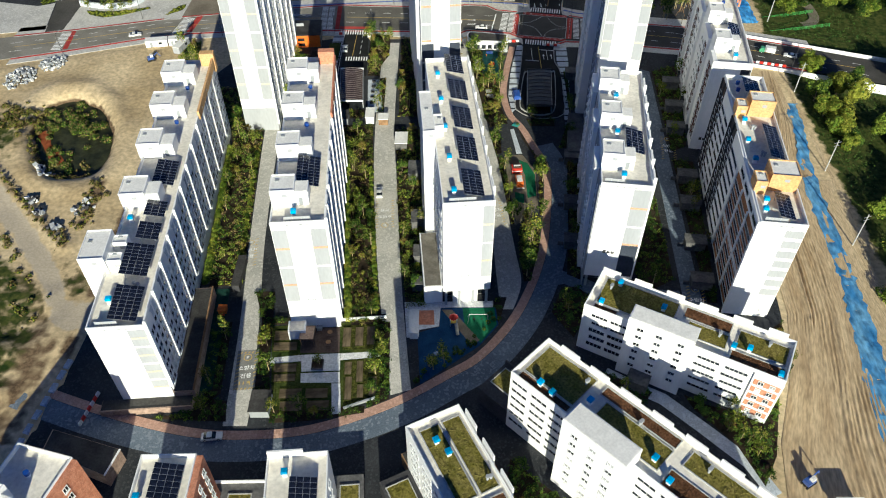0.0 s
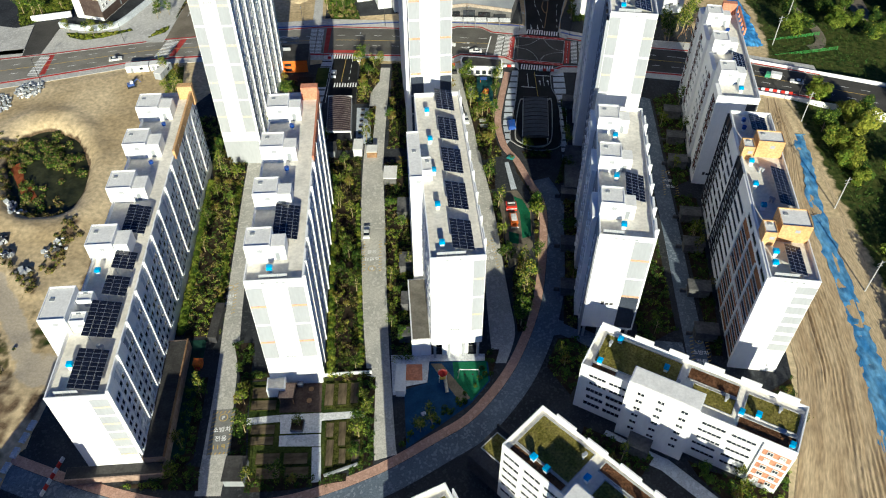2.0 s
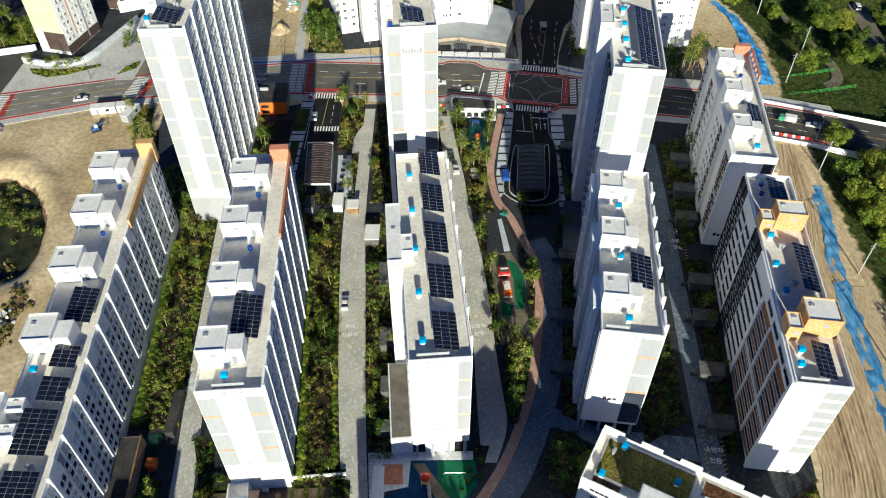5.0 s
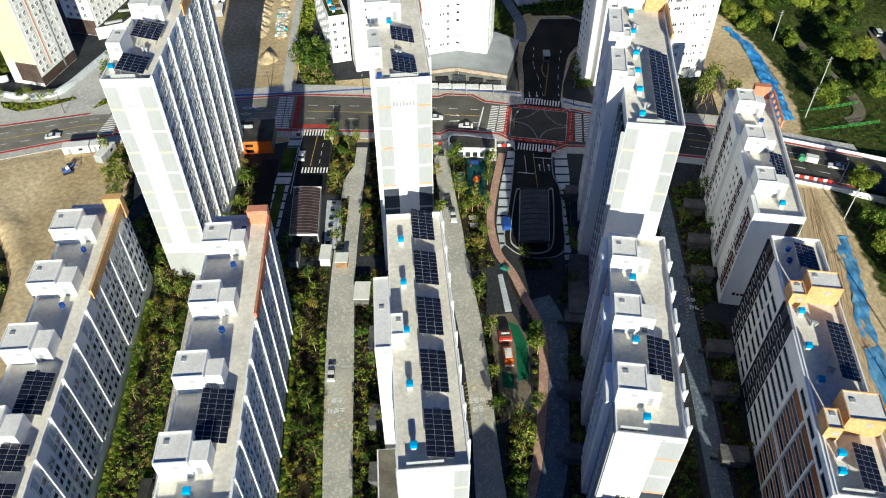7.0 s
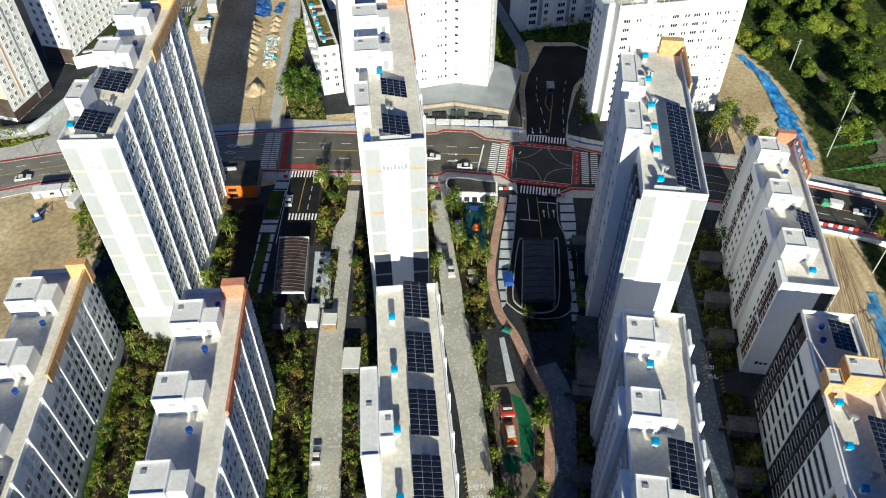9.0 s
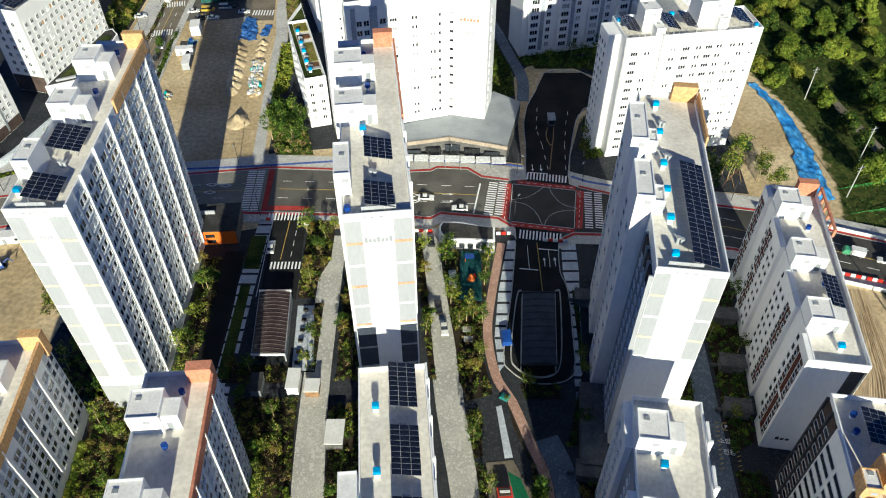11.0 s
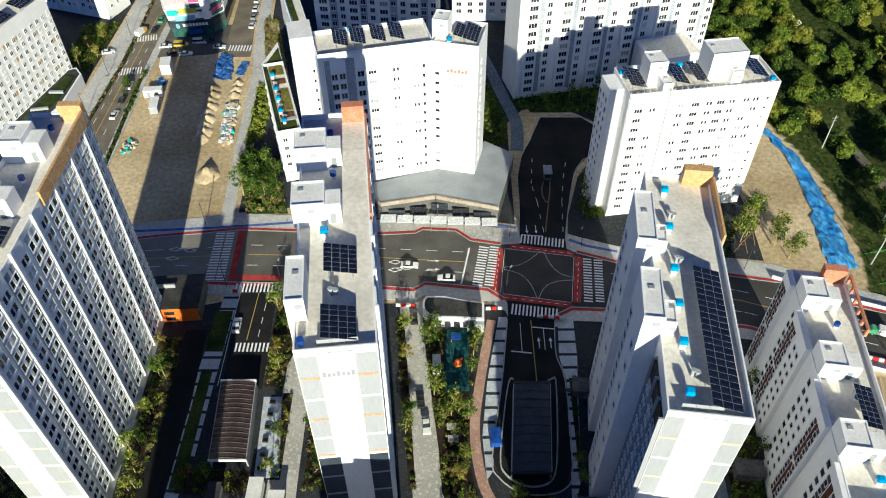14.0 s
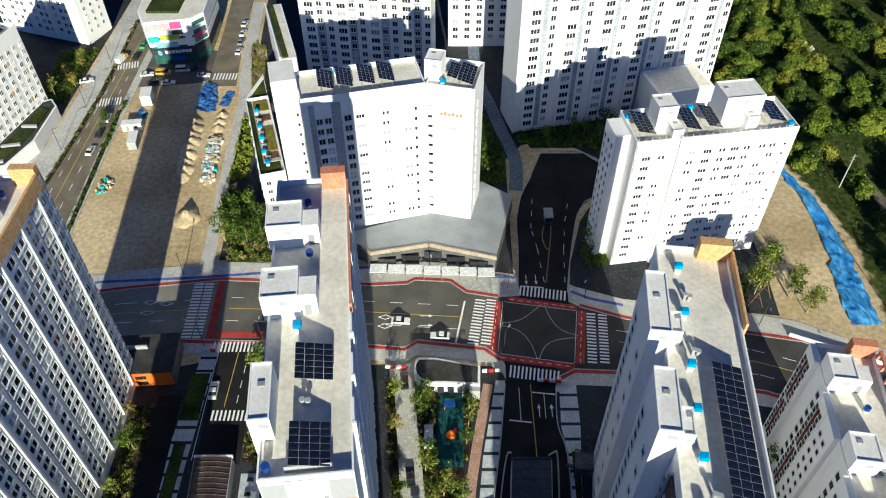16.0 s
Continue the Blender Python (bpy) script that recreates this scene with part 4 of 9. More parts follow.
            part("door", Build().box(x1 + 0.6, x1 + 1.5, y0 + 0.44, y0 + 0.5, self.z - 1.04, self.z + 0.95), GREY, house)
        return house

    def end_panels(self, spans, z0, z1, colours, step=5.7, dark_below=None):
        """The south end: pale panels in pairs of storeys with white and coloured bands between, lettering as bars."""
        for a, b in spans:
            z, k = z1, 0
            while z - step > z0 - 0.5:
                self.slab("wall_panel", "s", a, b, z - step + 0.55, z, 0.05, PALE)
                self.slab("wall_band", "s", a, b, z - step, z - step + 0.5, 0.07, colours[k % len(colours)])
                z -= step
                k += 1
            if dark_below:
                self.slab("lower_panel", "s", a, b, dark_below, z - 0.1, 0.05, DARKPANEL)
        for k in range(4):
            self.slab("lettering_bar", "s", self.w * (0.28 + 0.12 * k), self.w * (0.28 + 0.12 * k) + 0.75, self.z - 1.05, self.z - 0.8, 0.03, GREY)

    def logo_bars(self, x, z, n, w=0.55, h=0.9, material=None):
        for k in range(n):
            self.slab("lettering_bar", "s", x + k * w * 1.35, x + k * w * 1.35 + w, z, z + h * (1.0 if k % 3 == 0 else 0.7), 0.03, material or GREY)

    def fins(self, ys, depth, z0, z1, material=None, lip=7.0):
        """White fins on the east side, each with the stepped parapet of its bay."""
        for k, y in enumerate(ys):
            self.slab("fin", "e", y, y + 0.36, z0, z1 + 0.5, depth, material or WHITE)
            y2 = min(y + lip * 0.55, self.l - 0.3)
            self.slab("bay_parapet", "e", y + 0.43, y2, z1 - 1.6, z1 + 0.45, depth * 0.55, WHITE, 0.0)

    def east_bays(self, ys, z0, z1, depth=1.1, tone=None):
        """Bays between the fins: a balcony stack, windows and a grey wall."""
        ends = list(ys[1:]) + [self.l]
        for k, (a, b) in enumerate(zip(ys, ends)):
            w = b - a
            if w < 3.5:
                continue
            mid, low = a + w * 0.54, z0 - 1.6 + (z1 - z0) * 0.45
            self.slab("bay_wall", "e", a + 0.43, mid, z0 - 1.6, z1 - 1.61, depth * 0.4, WHITE)
            grey = k % 4 == 1
            self.slab("recess_wall", "e", mid + 0.01, b - 0.02, z0 - 1.6, z1 - 1.2, 0.04, SLATE if grey else RECESS)
            c = (mid + b) / 2
            self.slab("pilaster", "e", c - 0.3, c + 0.3, z0 - 1.6, z1 - 1.2, 0.09, WHITE)
            u = round(min(0.95, w * 0.115), 2)
            self.pairs("e", [(a + 0.43 + mid) / 2], u, 1.65, 0.3, z0, z1 - 2.8, out=depth * 0.4)
            self.pairs("e", [c], round((b - mid - 1.5) / 2, 2), 1.6, 0.62, z0, z1 - 2.8, out=0.05)


# Recess walls are white paint; their bluish sky-lit shade is put in the colour.
RECESS = mat("white_paint_in_blue_shade", (0.50, 0.54, 0.60), (0.57, 0.61, 0.67), 0.3, 0.7, 0.03, 2.0)
SLATE = mat("dark_slate_paint", (0.27, 0.30, 0.34), (0.33, 0.36, 0.40), 0.3, 0.7, 0.03, 2.0)
DARKPANEL = mat("navy_grey_panel", (0.035, 0.045, 0.065), (0.05, 0.06, 0.085), 0.3, 0.6, 0.03, 2.0)

# block with a podium on the west edge of the estate
b1 = Block("white ten-storey slab block with roof houses, beside bare soil", -72.2, 94.4, 4.3, 11.4, 101, 27, base=5)
ys = [0.3 + 8.4 * k for k in range(12)]
b1.fins(ys, 0.6, 5, 27)
b1.east_bays(ys, 5.0, 27, 0.6, GREY)
b1.end_panels([(7.8, 11.3)], 3, 25.6, [YELLOW, WHITE], 2.9)
b1.stair_house(-4.6, 0.8, 16, 25, 4.6, z0=0.0)
b1.stair_house(0.9, 4.0, 16.5, 19, 3.2)
b1.stair_house(0.9, 4.0, 22, 24.5, 3.2)
for y in (37, 56, 73, 89):
    b1.stair_house(-0.8, 5.0, y, y + 6.6, 4.4, 3.0)
b1.box("accent_wall", 8.2, 12.2, 99, 101, 24, 30, OCHRE, "ochre end wall")
b1.box("accent_parapet", 11.42, 12.0, 72, 98.9, 26, 28.6, OCHRE)
b1.box("podium", -4.5, 15.6, -3.2, -0.02, 0, 1.6, PINKSTONE)
b1.box("podium_wing", 11.42, 16.2, -0.02, 31, 0, 3.4, PINKSTONE)
b1.box("podium_roof", -4.4, 15.5, -2.89, -0.1, 1.6, 1.7, DARKROOF)
b1.box("podium_wing_roof", 11.6, 15.8, 0.1, 30.6, 3.4, 3.5, DARKROOF)
b1.box("podium_rim", -4.5, 15.6, -3.2, -2.9, 1.6, 2.0, PINKSTONE)
b1.box("podium_edge", 15.85, 16.2, -0.02, 31, 3.4, 3.9, TIMBER)

b2 = Block("white twelve-storey slab block with stepped grey balcony side", -37.2, 115.7, 4.0, 11.8, 66, 36)
ys = [0.1, 4.2, 11, 19.5, 27.3, 36, 43.5, 52.6, 60]
b2.fins(ys, 0.6, 2, 36)
b2.east_bays(ys, 4.6, 36, 0.6, LTGREY)
b2.end_panels([(0.1, 3.3), (8.4, 11.7)], 8, 33.6, [ORANGE, WHITE], 5.9)
b2.logo_bars(4.9, 10.5, 4, 0.4, 0.5)
for y in (6, 22, 38.5, 54.5):
    b2.stair_house(0.0, 5.3, y, y + 5.6, 4.5, 2.8)
b2.box("accent_wall", 7.6, 11.9, 64, 66, 34, 38.6, TERRA, "terracotta end wall")
b2.box("accent_parapet", 11.82, 12.3, 37, 63.9, 35, 37.6, TERRA)
b2.box("entrance_canopy", -0.6, 3.6, -3.4, -0.1, 0.0, 3.4, WHITE)
b2.box("entrance_canopy_roof", -0.3, 3.3, -3.1, -0.4, 3.4, 3.5, DECK)

b3 = Block("white twelve-storey slab block with five roof solar arrays", -0.3, 123.2, 4.7, 11.8, 60.4, 34.7, lift=5.4)
ys = [4, 11, 19, 26.5, 34, 41.5, 49, 56.5]
b3.fins(ys, 0.5, 2, 34.9)
b3.east_bays(ys, 6.6, 34.7, 0.9)
b3.end_panels([(9.2, 11.7)], 8, 33.2, [YELLOW, WHITE], 5.9)
b3.logo_bars(4.4, 10.5, 4, 0.4, 0.5)
b3.stair_house(-2.9, 0.05, 21.8, 38.7, 4.6, z0=0.0)
b3.stair_house(0.06, 2.4, 25.8, 30.8, 3.0)
b3.box("annex", -4.6, -0.02, 1.2, 20.5, 0, 6.2, WHITE)
b3.box("annex_roof", -4.3, -0.3, 1.5, 20.2, 6.2, 6.35, FELT)
b3.windows("w", [3, 7, 12, 17], 1.4, 1.3, 9.5, 30.6)
b3.box("ground_floor_wing", 2.6, 8.8, 0.9, 3.05, 0, 4.2, WHITE)
b3.box("wing_roof", 2.8, 8.6, 1.1, 2.9, 4.2, 4.28, CAP)

b4 = Block("white twelve-storey slab block with an orange-banded end wall", 35.7, 130.0, -7.3, 11.7, 48, 35, lift=4.2)
b4.end_panels([(7.6, 11.6)], 16.0, 33.6, [ORANGE, WHITE], 5.9, dark_below=5)
b4.logo_bars(3.4, 12.6, 3, 0.75, 1.1, DARK)
for y in (6.2, 22.2, 37.6):
    b4.stair_house(0.0, 5.0, y, y + 5.6, 4.4, 2.6)
ys = [2, 9, 17, 24, 32, 40]
b4.fins(ys, 0.8, 2, 35.2)
for k, (a, c) in enumerate(((0.4, 6.5), (6.6, 15.0), (15.1, 22.5), (22.6, 31.0), (31.1, 38.4), (38.5, 47.5))):
    b4.slab("bay_wall", "w", a, c, 0, 33.8, 1.3 if k % 2 else 0.25, WHITE if k % 2 else PALE)
    b4.windows("w", [a + (c - a) * q for q in ((0.3, 0.7) if k % 2 else (0.5,))], 1.1, 1.5, 4.6, 31, out=1.3 if k % 2 else 0.25)

b5 = Block("slab block with ribbon windows, brown panels and ochre roof houses", 70.2, 120.7, -7.4, 10.2, 60, 31.5)
for k in range(7):
    b5.slab("wall_panel", "s", 6.0 + 0.18 * (k % 2), 10.1, 8.0 + 3.2 * k, 10.2 + 3.2 * k, 0.05, PALE)
for k in range(4):
    b5.slab("lettering_bar", "s", 2.9 + 1.2 * k, 3.6 + 1.2 * k, 30.4, 30.7, 0.03, GREY)
b5.slab("corner_pier", "w", -0.02, 0.7, 0, 31.2, 0.62, WHITE)
b5.slab("top_band", "w", 0.72, 24.4, 27.3, 31.2, 0.5, WHITE)
b5.windows("w", [2.6, 7.8, 13.6, 19.4], 4.4, 1.3, 29.2, 29.3, 2.85, 0, 0.5, sill=False, blinds=0)
for a, c, tone, out, n in ((0.72, 24.4, BROWN, 0.12, 3), (24.5, 34.0, WHITE, 0.5, 1), (34.1, 41.8, DARK, 0.12, 2), (41.9, 53.0, WHITE, 0.5, 2), (53.1, 59.8, DKBROWN, 0.12, 2)):
    b5.slab("bay_wall", "w", a, c, 1, 31.2 if tone is WHITE else (26.4 if tone is BROWN else 30.4), out, tone)
    span = (c - a) / n
    b5.windows("w", [a + span * (k + 0.5) for k in range(n)], round(span - 0.9, 1), 1.3, 3.6, 24 if tone is BROWN else 29, 2.85, 0, out, sill=False, blinds=0)
    if tone in (BROWN, DARK, DKBROWN):
        for k in range(n + 1):
            q = min(max(a + span * k, a + 0.25), c - 0.25)
            b5.slab("mullion", "w", q - 0.22, q + 0.22, 1, 26.6 if tone is BROWN else 30.6, out + 0.4, WHITE if tone is BROWN else DARK)
        if tone is BROWN:
            b5.slab("storey_band", "w", a, c, 12.6, 13.2, out + 0.36, WHITE)
for x0, x1, y0, y1, h in ((-0.1, 2.6, 10.6, 14.6, 3.6), (3.4, 9.9, 12.2, 18.0, 4.6), (-0.1, 2.6, 40.6, 44.2, 3.6), (3.4, 9.6, 42.0, 46.6, 4.6)):
    b5.stair_house(x0, x1, y0, y1, h, wall=OCHRE)

b6 = Block("white and grey eleven-storey slab block stepping back in bays", 77.7, 187.6, -8.0, 10.2, 50, 31)
b6.logo_bars(1.2, 3.6, 3, 0.75, 1.0, DARK)
b6.slab("wall_panel", "s", 7.2, 10.1, 20, 29, 0.05, DARK)
b6.slab("wall_band", "s", 7.2, 10.1, 18.4, 19.4, 0.05, ORANGE)
for a, c, kind in ((0.1, 6.4, "panels"), (6.5, 12.8, "plain"), (12.9, 17.0, "panels"), (17.1, 22.9, "pairs"), (23.0, 29.4, "plain"), (29.5, 34.6, "pairs"), (34.7, 39.0, "panels"), (39.1, 45.4, "plain"), (45.5, 49.8, "panels")):
    out, mid = 0.15 if kind == "plain" else 0.95, (a + c) / 2
    b6.slab("bay_wall", "w", a, c, 1.0 if kind == "plain" else 0.0, 30.9, out, WHITE)
    if kind == "panels":
        for z0, z1 in ((3.0, 15.0), (16.2, 28.4)):
            for q, tone in ((a + (c - a) * 0.24, DKBROWN), (mid, TERRADK), (a + (c - a) * 0.76, DKBROWN)):
                b6.slab("wall_panel", "w", q - (c - a) * 0.11, q + (c - a) * 0.11, z0, z1, out + 0.04, tone)
        b6.windows("w", [a + (c - a) * 0.24, a + (c - a) * 0.76], 1.0, 1.3, 3.8, 27.0, 2.85, 0, out + 0.05, False, 0)
    elif kind == "pairs":
        b6.windows("w", [a + (c - a) * 0.3, a + (c - a) * 0.7], 1.0, 1.2, 3.8, 28.4, 2.85, 0, out, False, 0)
    else:
        b6.windows("w", [a + 1.5], 1.3, 1.6, 4.6, 28.4, 2.85, 0, out, False, 0)
for y in (7.5, 23.8, 39.8):
    b6.stair_house(0.0, 4.4, y, y + 5.4, 4.2, 2.6)
b6.box("accent_wall", 5.6, 9.9, 48.2, 50, 29, 33.6, TERRA, "terracotta end wall")
b6.box("accent_rail", 10.22, 10.7, 34, 48.1, 32.6, 33.1, TERRA)
for q in ranges(34.2, 47.8, 2.7):
    b6.box("accent_post", 10.22, 10.7, q - 0.22, q + 0.22, 30.9, 32.6, TERRA)

t1 = Block("white twenty-storey tower block with grey balcony side", -63.6, 197.6, 1.5, 10.4, 54, 59.5, group="tower blocks")
ys = [0.2, 8, 15.5, 24.5, 33.5, 42, 49.5]
t1.fins(ys, 0.5, 2, 59.5)
t1.east_bays(ys, 4.6, 59.5, 0.3)
t1.end_panels([(0.1, 2.9), (7.2, 10.3)], 9, 57.6, [YELLOW, WHITE], 5.8)
t1.logo_bars(3.9, 52.5, 4, 0.45, 0.8, PALE)
t1.slab("base_wall", "s", 0.0, 10.4, 0, 8.4, 0.12, PALE)
t1.stair_house(0.0, 3.0, 8.0, 14.5, 4.6)
t1.stair_house(0.2, 4.6, 25, 30.5, 4.6, 2.6)
t1.stair_house(0.2, 4.6, 40, 46, 4.6, 2.6)
t1.box("accent_wall", 6.2, 10.6, 52.4, 54, 57, 62, OCHRE, "ochre end wall")
t1.box("accent_parapet", 10.42, 10.9, 29, 52.3, 58, 61, OCHRE)

t2 = Block("white twenty-storey tower block with orange bands on its end", -6.5, 193.4, 6.2, 11.4, 54, 62, group="tower blocks")
ys = [6, 13, 20, 27.5, 35, 42, 48.5]
t2.fins(ys, 0.5, 2, 62.2)
t2.east_bays(ys, 4.6, 62, 0.8)
t2.end_panels([(0.1, 3.0), (8.2, 11.3)], 34, 60.4, [ORANGE, WHITE], 5.3)
# Below the shadow line the end panels turn navy, shade put into their colour.
t2.slab("lower_panel", "s", 0.1, 3.6, 2, 33.2, 0.05, DARKPANEL)
t2.slab("lower_panel", "s", 8.2, 11.3, 2, 33.2, 0.05, DARKPANEL)
for z in (27, 21, 15, 9):
    t2.slab("wall_band", "s", 0.1, 3.6, z, z + 0.5, 0.09, PALE)
    t2.slab("wall_band", "s", 8.2, 11.3, z, z + 0.5, 0.09, PALE)
t2.logo_bars(3.3, 55.4, 7, 0.5, 1.2)
t2.stair_house(-0.9, 1.8, 5.8, 14.2, 4.6, z0=0.0)
t2.stair_house(-0.6, 4.6, 25.0, 30.6, 4.6, 2.4)
t2.stair_house(-0.6, 4.8, 39.0, 44.6, 4.6, 2.4)
t2.box("accent_wall", 7.4, 11.4, 52.2, 54, 60, 64.4, TERRA, "terracotta end wall")
t2.box("accent_parapet", 11.42, 11.8, 25, 52.1, 61, 63, TERRA)

t3 = Block("white nineteen-storey tower block with stair towers and a long solar array", 44.2, 188.6, -7.1, 11.6, 51, 55, group="tower blocks")
t3.end_panels([(0.1, 2.7), (8.8, 11.5)], 27, 53.6, [YELLOW, WHITE], 5.6)
t3.stair_house(-3.0, 0.2, 13.3, 23.4, 4.4, z0=0.0)
t3.stair_house(-3.0, 0.2, 29.6, 41.4, 4.4, z0=0.0)
t3.stair_house(0.3, 2.2, 14.0, 18.4, 2.8)
t3.stair_house(0.3, 2.2, 31.0, 35.0, 2.8)
t3.windows("w", [21.0, 38.6], 1.7, 1.6, 4.6, 52, 2.85, 0, 3.01, False, 0)
t3.windows("w", [15.6, 32.2], 1.3, 1.6, 3.2, 50, 5.7, 0, 3.01, False, 0)
t3.windows("w", [12.2], 1.5, 1.6, 4.6, 50, 2.85, 0, 0.01, False, 0)
t3.slab("bay_wall", "w", 0.2, 11.0, 1, 52, 0.4, DKBROWN)
t3.windows("w", [2.0, 5.4, 9.0], 2.0, 1.5, 4.6, 50, out=0.4, split=1)
for q in (0.3, 3.7, 7.2, 10.8):
    t3.slab("mullion", "w", q - 0.15, q + 0.15, 1, 52.5, 0.75, PALE)
t3.windows("w", [25, 28, 44, 48], 1.1, 1.5, 4.6, 52)
t3.box("accent_wall", 6.6, 11.6, 49.2, 51, 53, 57.6, OCHRE, "ochre end wall")
t3.box("accent_parapet", 11.62, 12.0, 34, 49.1, 54, 56.6, OCHRE)
t3.box("podium", -5.5, -0.05, -7.5, 12.5, 0, 3.8, STONE)


# ---- low blocks with planted roofs ----
class LowBlock(Block):
    def sedum(self, x0, x1, y0, y1, material, z=None):
        z = self.z - 1.04 if z is None else z
        bed = part("planted_bed", Build().box(x0, x1, y0, y1, z, z + 0.16), material, self.e)
        part("bed_rim", Build().ring(x0 - 0.2, x1 + 0.2, y0 - 0.2, y1 + 0.2, 0.2, z, z + 0.3), KERB, self.e)
        rng = np.random.default_rng(int(abs(x0 * 31 + y0 * 17 + self.l)) + 5)
        n = int((x1 - x0) * (y1 - y0) * 14)
        c = np.stack([rng.uniform(x0, x1, n), rng.uniform(y0, y1, n), rng.uniform(z + 0.14, z + 0.30, n)], 1)
        c[:, 1] = np.round(c[:, 1] / 0.55) * 0.55 + rng.normal(0, 0.12, n)
        c[:, 1] = np.clip(c[:, 1], y0 + 0.1, y1 - 0.1)
        ob = put("sedum", leaf_mesh("sedum", c, 0.25, rng, [material]), self.e)
        tagged(ob, "low tufts", "", "", "stuff")


# local x: across, local y: along the block, away from the courtyard ring
l1 = LowBlock("white six-storey low block with planted roof beds and an orange end", 70.8, 89.3, 61.4, 11.9, 44.4, 15.6, group="low blocks")
for k in range(5):
    z, shift = 2.9 + 2.5 * k, 0.35 * (k % 2)
    l1.windows("w", [9.6 + shift, 15.6 + shift], 4.7, 0.85, z, z + 0.1, 2.5, 4, sill=False, blinds=0)
    l1.windows("w", [35.9 - shift, 40.4 - shift], 3.7, 0.85 if k > 2 else 1.15, z, z + 0.1, 2.5, 3, sill=False, blinds=0)
l1.slab("bay_wall", "w", -0.02, 6.2, 0, 14.8, 0.5, WHITE)
for k in range(5):
    l1.slab("orange_panel", "w", 0.4, 5.8, 1.7 + 2.5 * k, 3.4 + 2.5 * k, 0.56, SALMON)
l1.windows("w", [1.9, 4.3], 1.0, 1.0, 2.6, 12.8, 2.5, 1, 0.57)
l1.box("stair_core", -2.3, -0.02, 19.2, 33.8, 0, 19.2, WHITE)
l1.box("core_roof", -2.1, 2.0, 19.4, 33.6, 19.2, 19.3, CAP)
l1.box("core_back", 0.0, 2.2, 19.2, 33.8, 14.9, 19.2, WHITE)
l1.windows("w", [21.8, 26.6, 30.8], 1.3, 0.95, 4.2, 17.4, 2.5, 1, 2.3, sill=False, blinds=0)
for q in ((2.6, 10.8, 25.5, 42.4, SEDUM), (0.6, 2.0, 37.2, 42.4, SEDUMRED), (3.0, 7.0, 13.4, 22.0, SEDUM), (7.8, 10.8, 13.4, 23.6, SEDUMRED), (4.8, 9.8, 1.0, 11.4, SEDUM), (0.8, 3.6, 0.8, 11.8, SEDUMRED)):
    l1.sedum(*q)
for y in ranges(2, 40, 7.6):
    l1.box("roof_screen", 11.82, 12.1, y, y + 4.2, 14.0, 16.6, WHITE)
l1.box("entrance_canopy", -6.0, -2.32, 25.5, 30.5, 0, 3.2, STONE)

l2 = LowBlock("white six-storey low block with planted roof beds beside the ring lane", 57.6, 45.3, 45.3, 12.0, 62, 20.0, group="low blocks")
l2.windows("w", [49.6, 54.4, 59.4], 3.8, 0.95, 3.6, 18.0, 2.75, 2, sill=False, blinds=0.04)
l2.windows("w", [4, 9, 14, 19, 24, 29], 3.8, 0.95, 3.6, 18.0, 2.75, 2, sill=False, blinds=0.04)
l2.box("stair_core", -3.4, -0.02, 32.4, 46.6, 0, 23.4, WHITE)
l2.box("core_roof", -3.2, 1.6, 32.6, 46.4, 23.4, 23.5, CAP)
l2.box("core_back", 0.0, 1.8, 32.4, 46.6, 18.9, 23.4, WHITE)
l2.windows("w", [35.2, 39.2, 43.4], 1.3, 0.95, 4.2, 21, 2.75, 1, 3.4)
for q in ((2.8, 10.8, 48.5, 60.6, SEDUM), (0.6, 2.2, 48.5, 60.6, SEDUMRED), (2.6, 8.0, 29.0, 44.0, SEDUM), (8.8, 11.0, 29.0, 46.0, SEDUMRED), (6.8, 10.6, 4.0, 26.0, SEDUM), (0.8, 4.6, 4.0, 27.0, SEDUMRED)):
    l2.sedum(*q)
for y in ranges(2, 58, 7.4):
    l2.box("roof_screen", 11.62, 11.95, y, y + 4.6, 18, 21, WHITE)
l2.box("podium", -0.02, 9.0, 62.02, 70.5, 0, 5.4, DARK)
l2.sedum(3.2, 8.0, 63.4, 69.4, SEDUM, 5.4)
l2.box("podium_parapet", 9.02, 9.4, 60, 70.5, 0, 6.6, DARK)

l3 = LowBlock("white low block with a striped sedum roof", 12.5, 35.2, 26.0, 11.4, 45.5, 20.2, group="low blocks")
l3.windows("w", [20, 25, 30.5, 36, 41.5], 3.8, 0.95, 3.6, 18.0, 2.75, 2, sill=False, blinds=0.04)
for q in ((2.2, 6.0, 27.5, 43.6, SEDUM), (6.9, 10.4, 27.5, 43.6, SEDUM), (2.2, 10.4, 15.0, 26.0, SEDUMRED)):
    l3.sedum(*q)
l3.box("stair_core", -3.2, -0.02, 14, 25.0, 0, 22.6, WHITE)
for y in ranges(18, 40, 7.0):
    l3.box("roof_screen", 11.72, 12.0, y, y + 4.4, 18.4, 21.2, WHITE)
l3.box("podium", -6.6, -3.3, 24.8, 45.0, 0, 4.6, DARK)
l3.box("podium", -3.28, -0.04, 25.1, 45.0, 0, 4.6, DARK)
l3.sedum(-5.8, -1.2, 33.5, 43.0, SEDUM, 4.6)
l3.box("rear_podium", 11.74, 16.4, 26, 45.4, 0, 4.4, TIMBER)
l3.box("rear_podium_roof", 11.9, 16.2, 26.2, 45.2, 4.4, 4.5, DARKROOF)
l3.box("front_podium", 0.0, 11.7, 45.52, 49.0, 0, 4.4, TIMBER)
l3.box("front_podium_roof", 0.2, 11.5, 45.6, 48.8, 4.4, 4.5, DARKROOF)

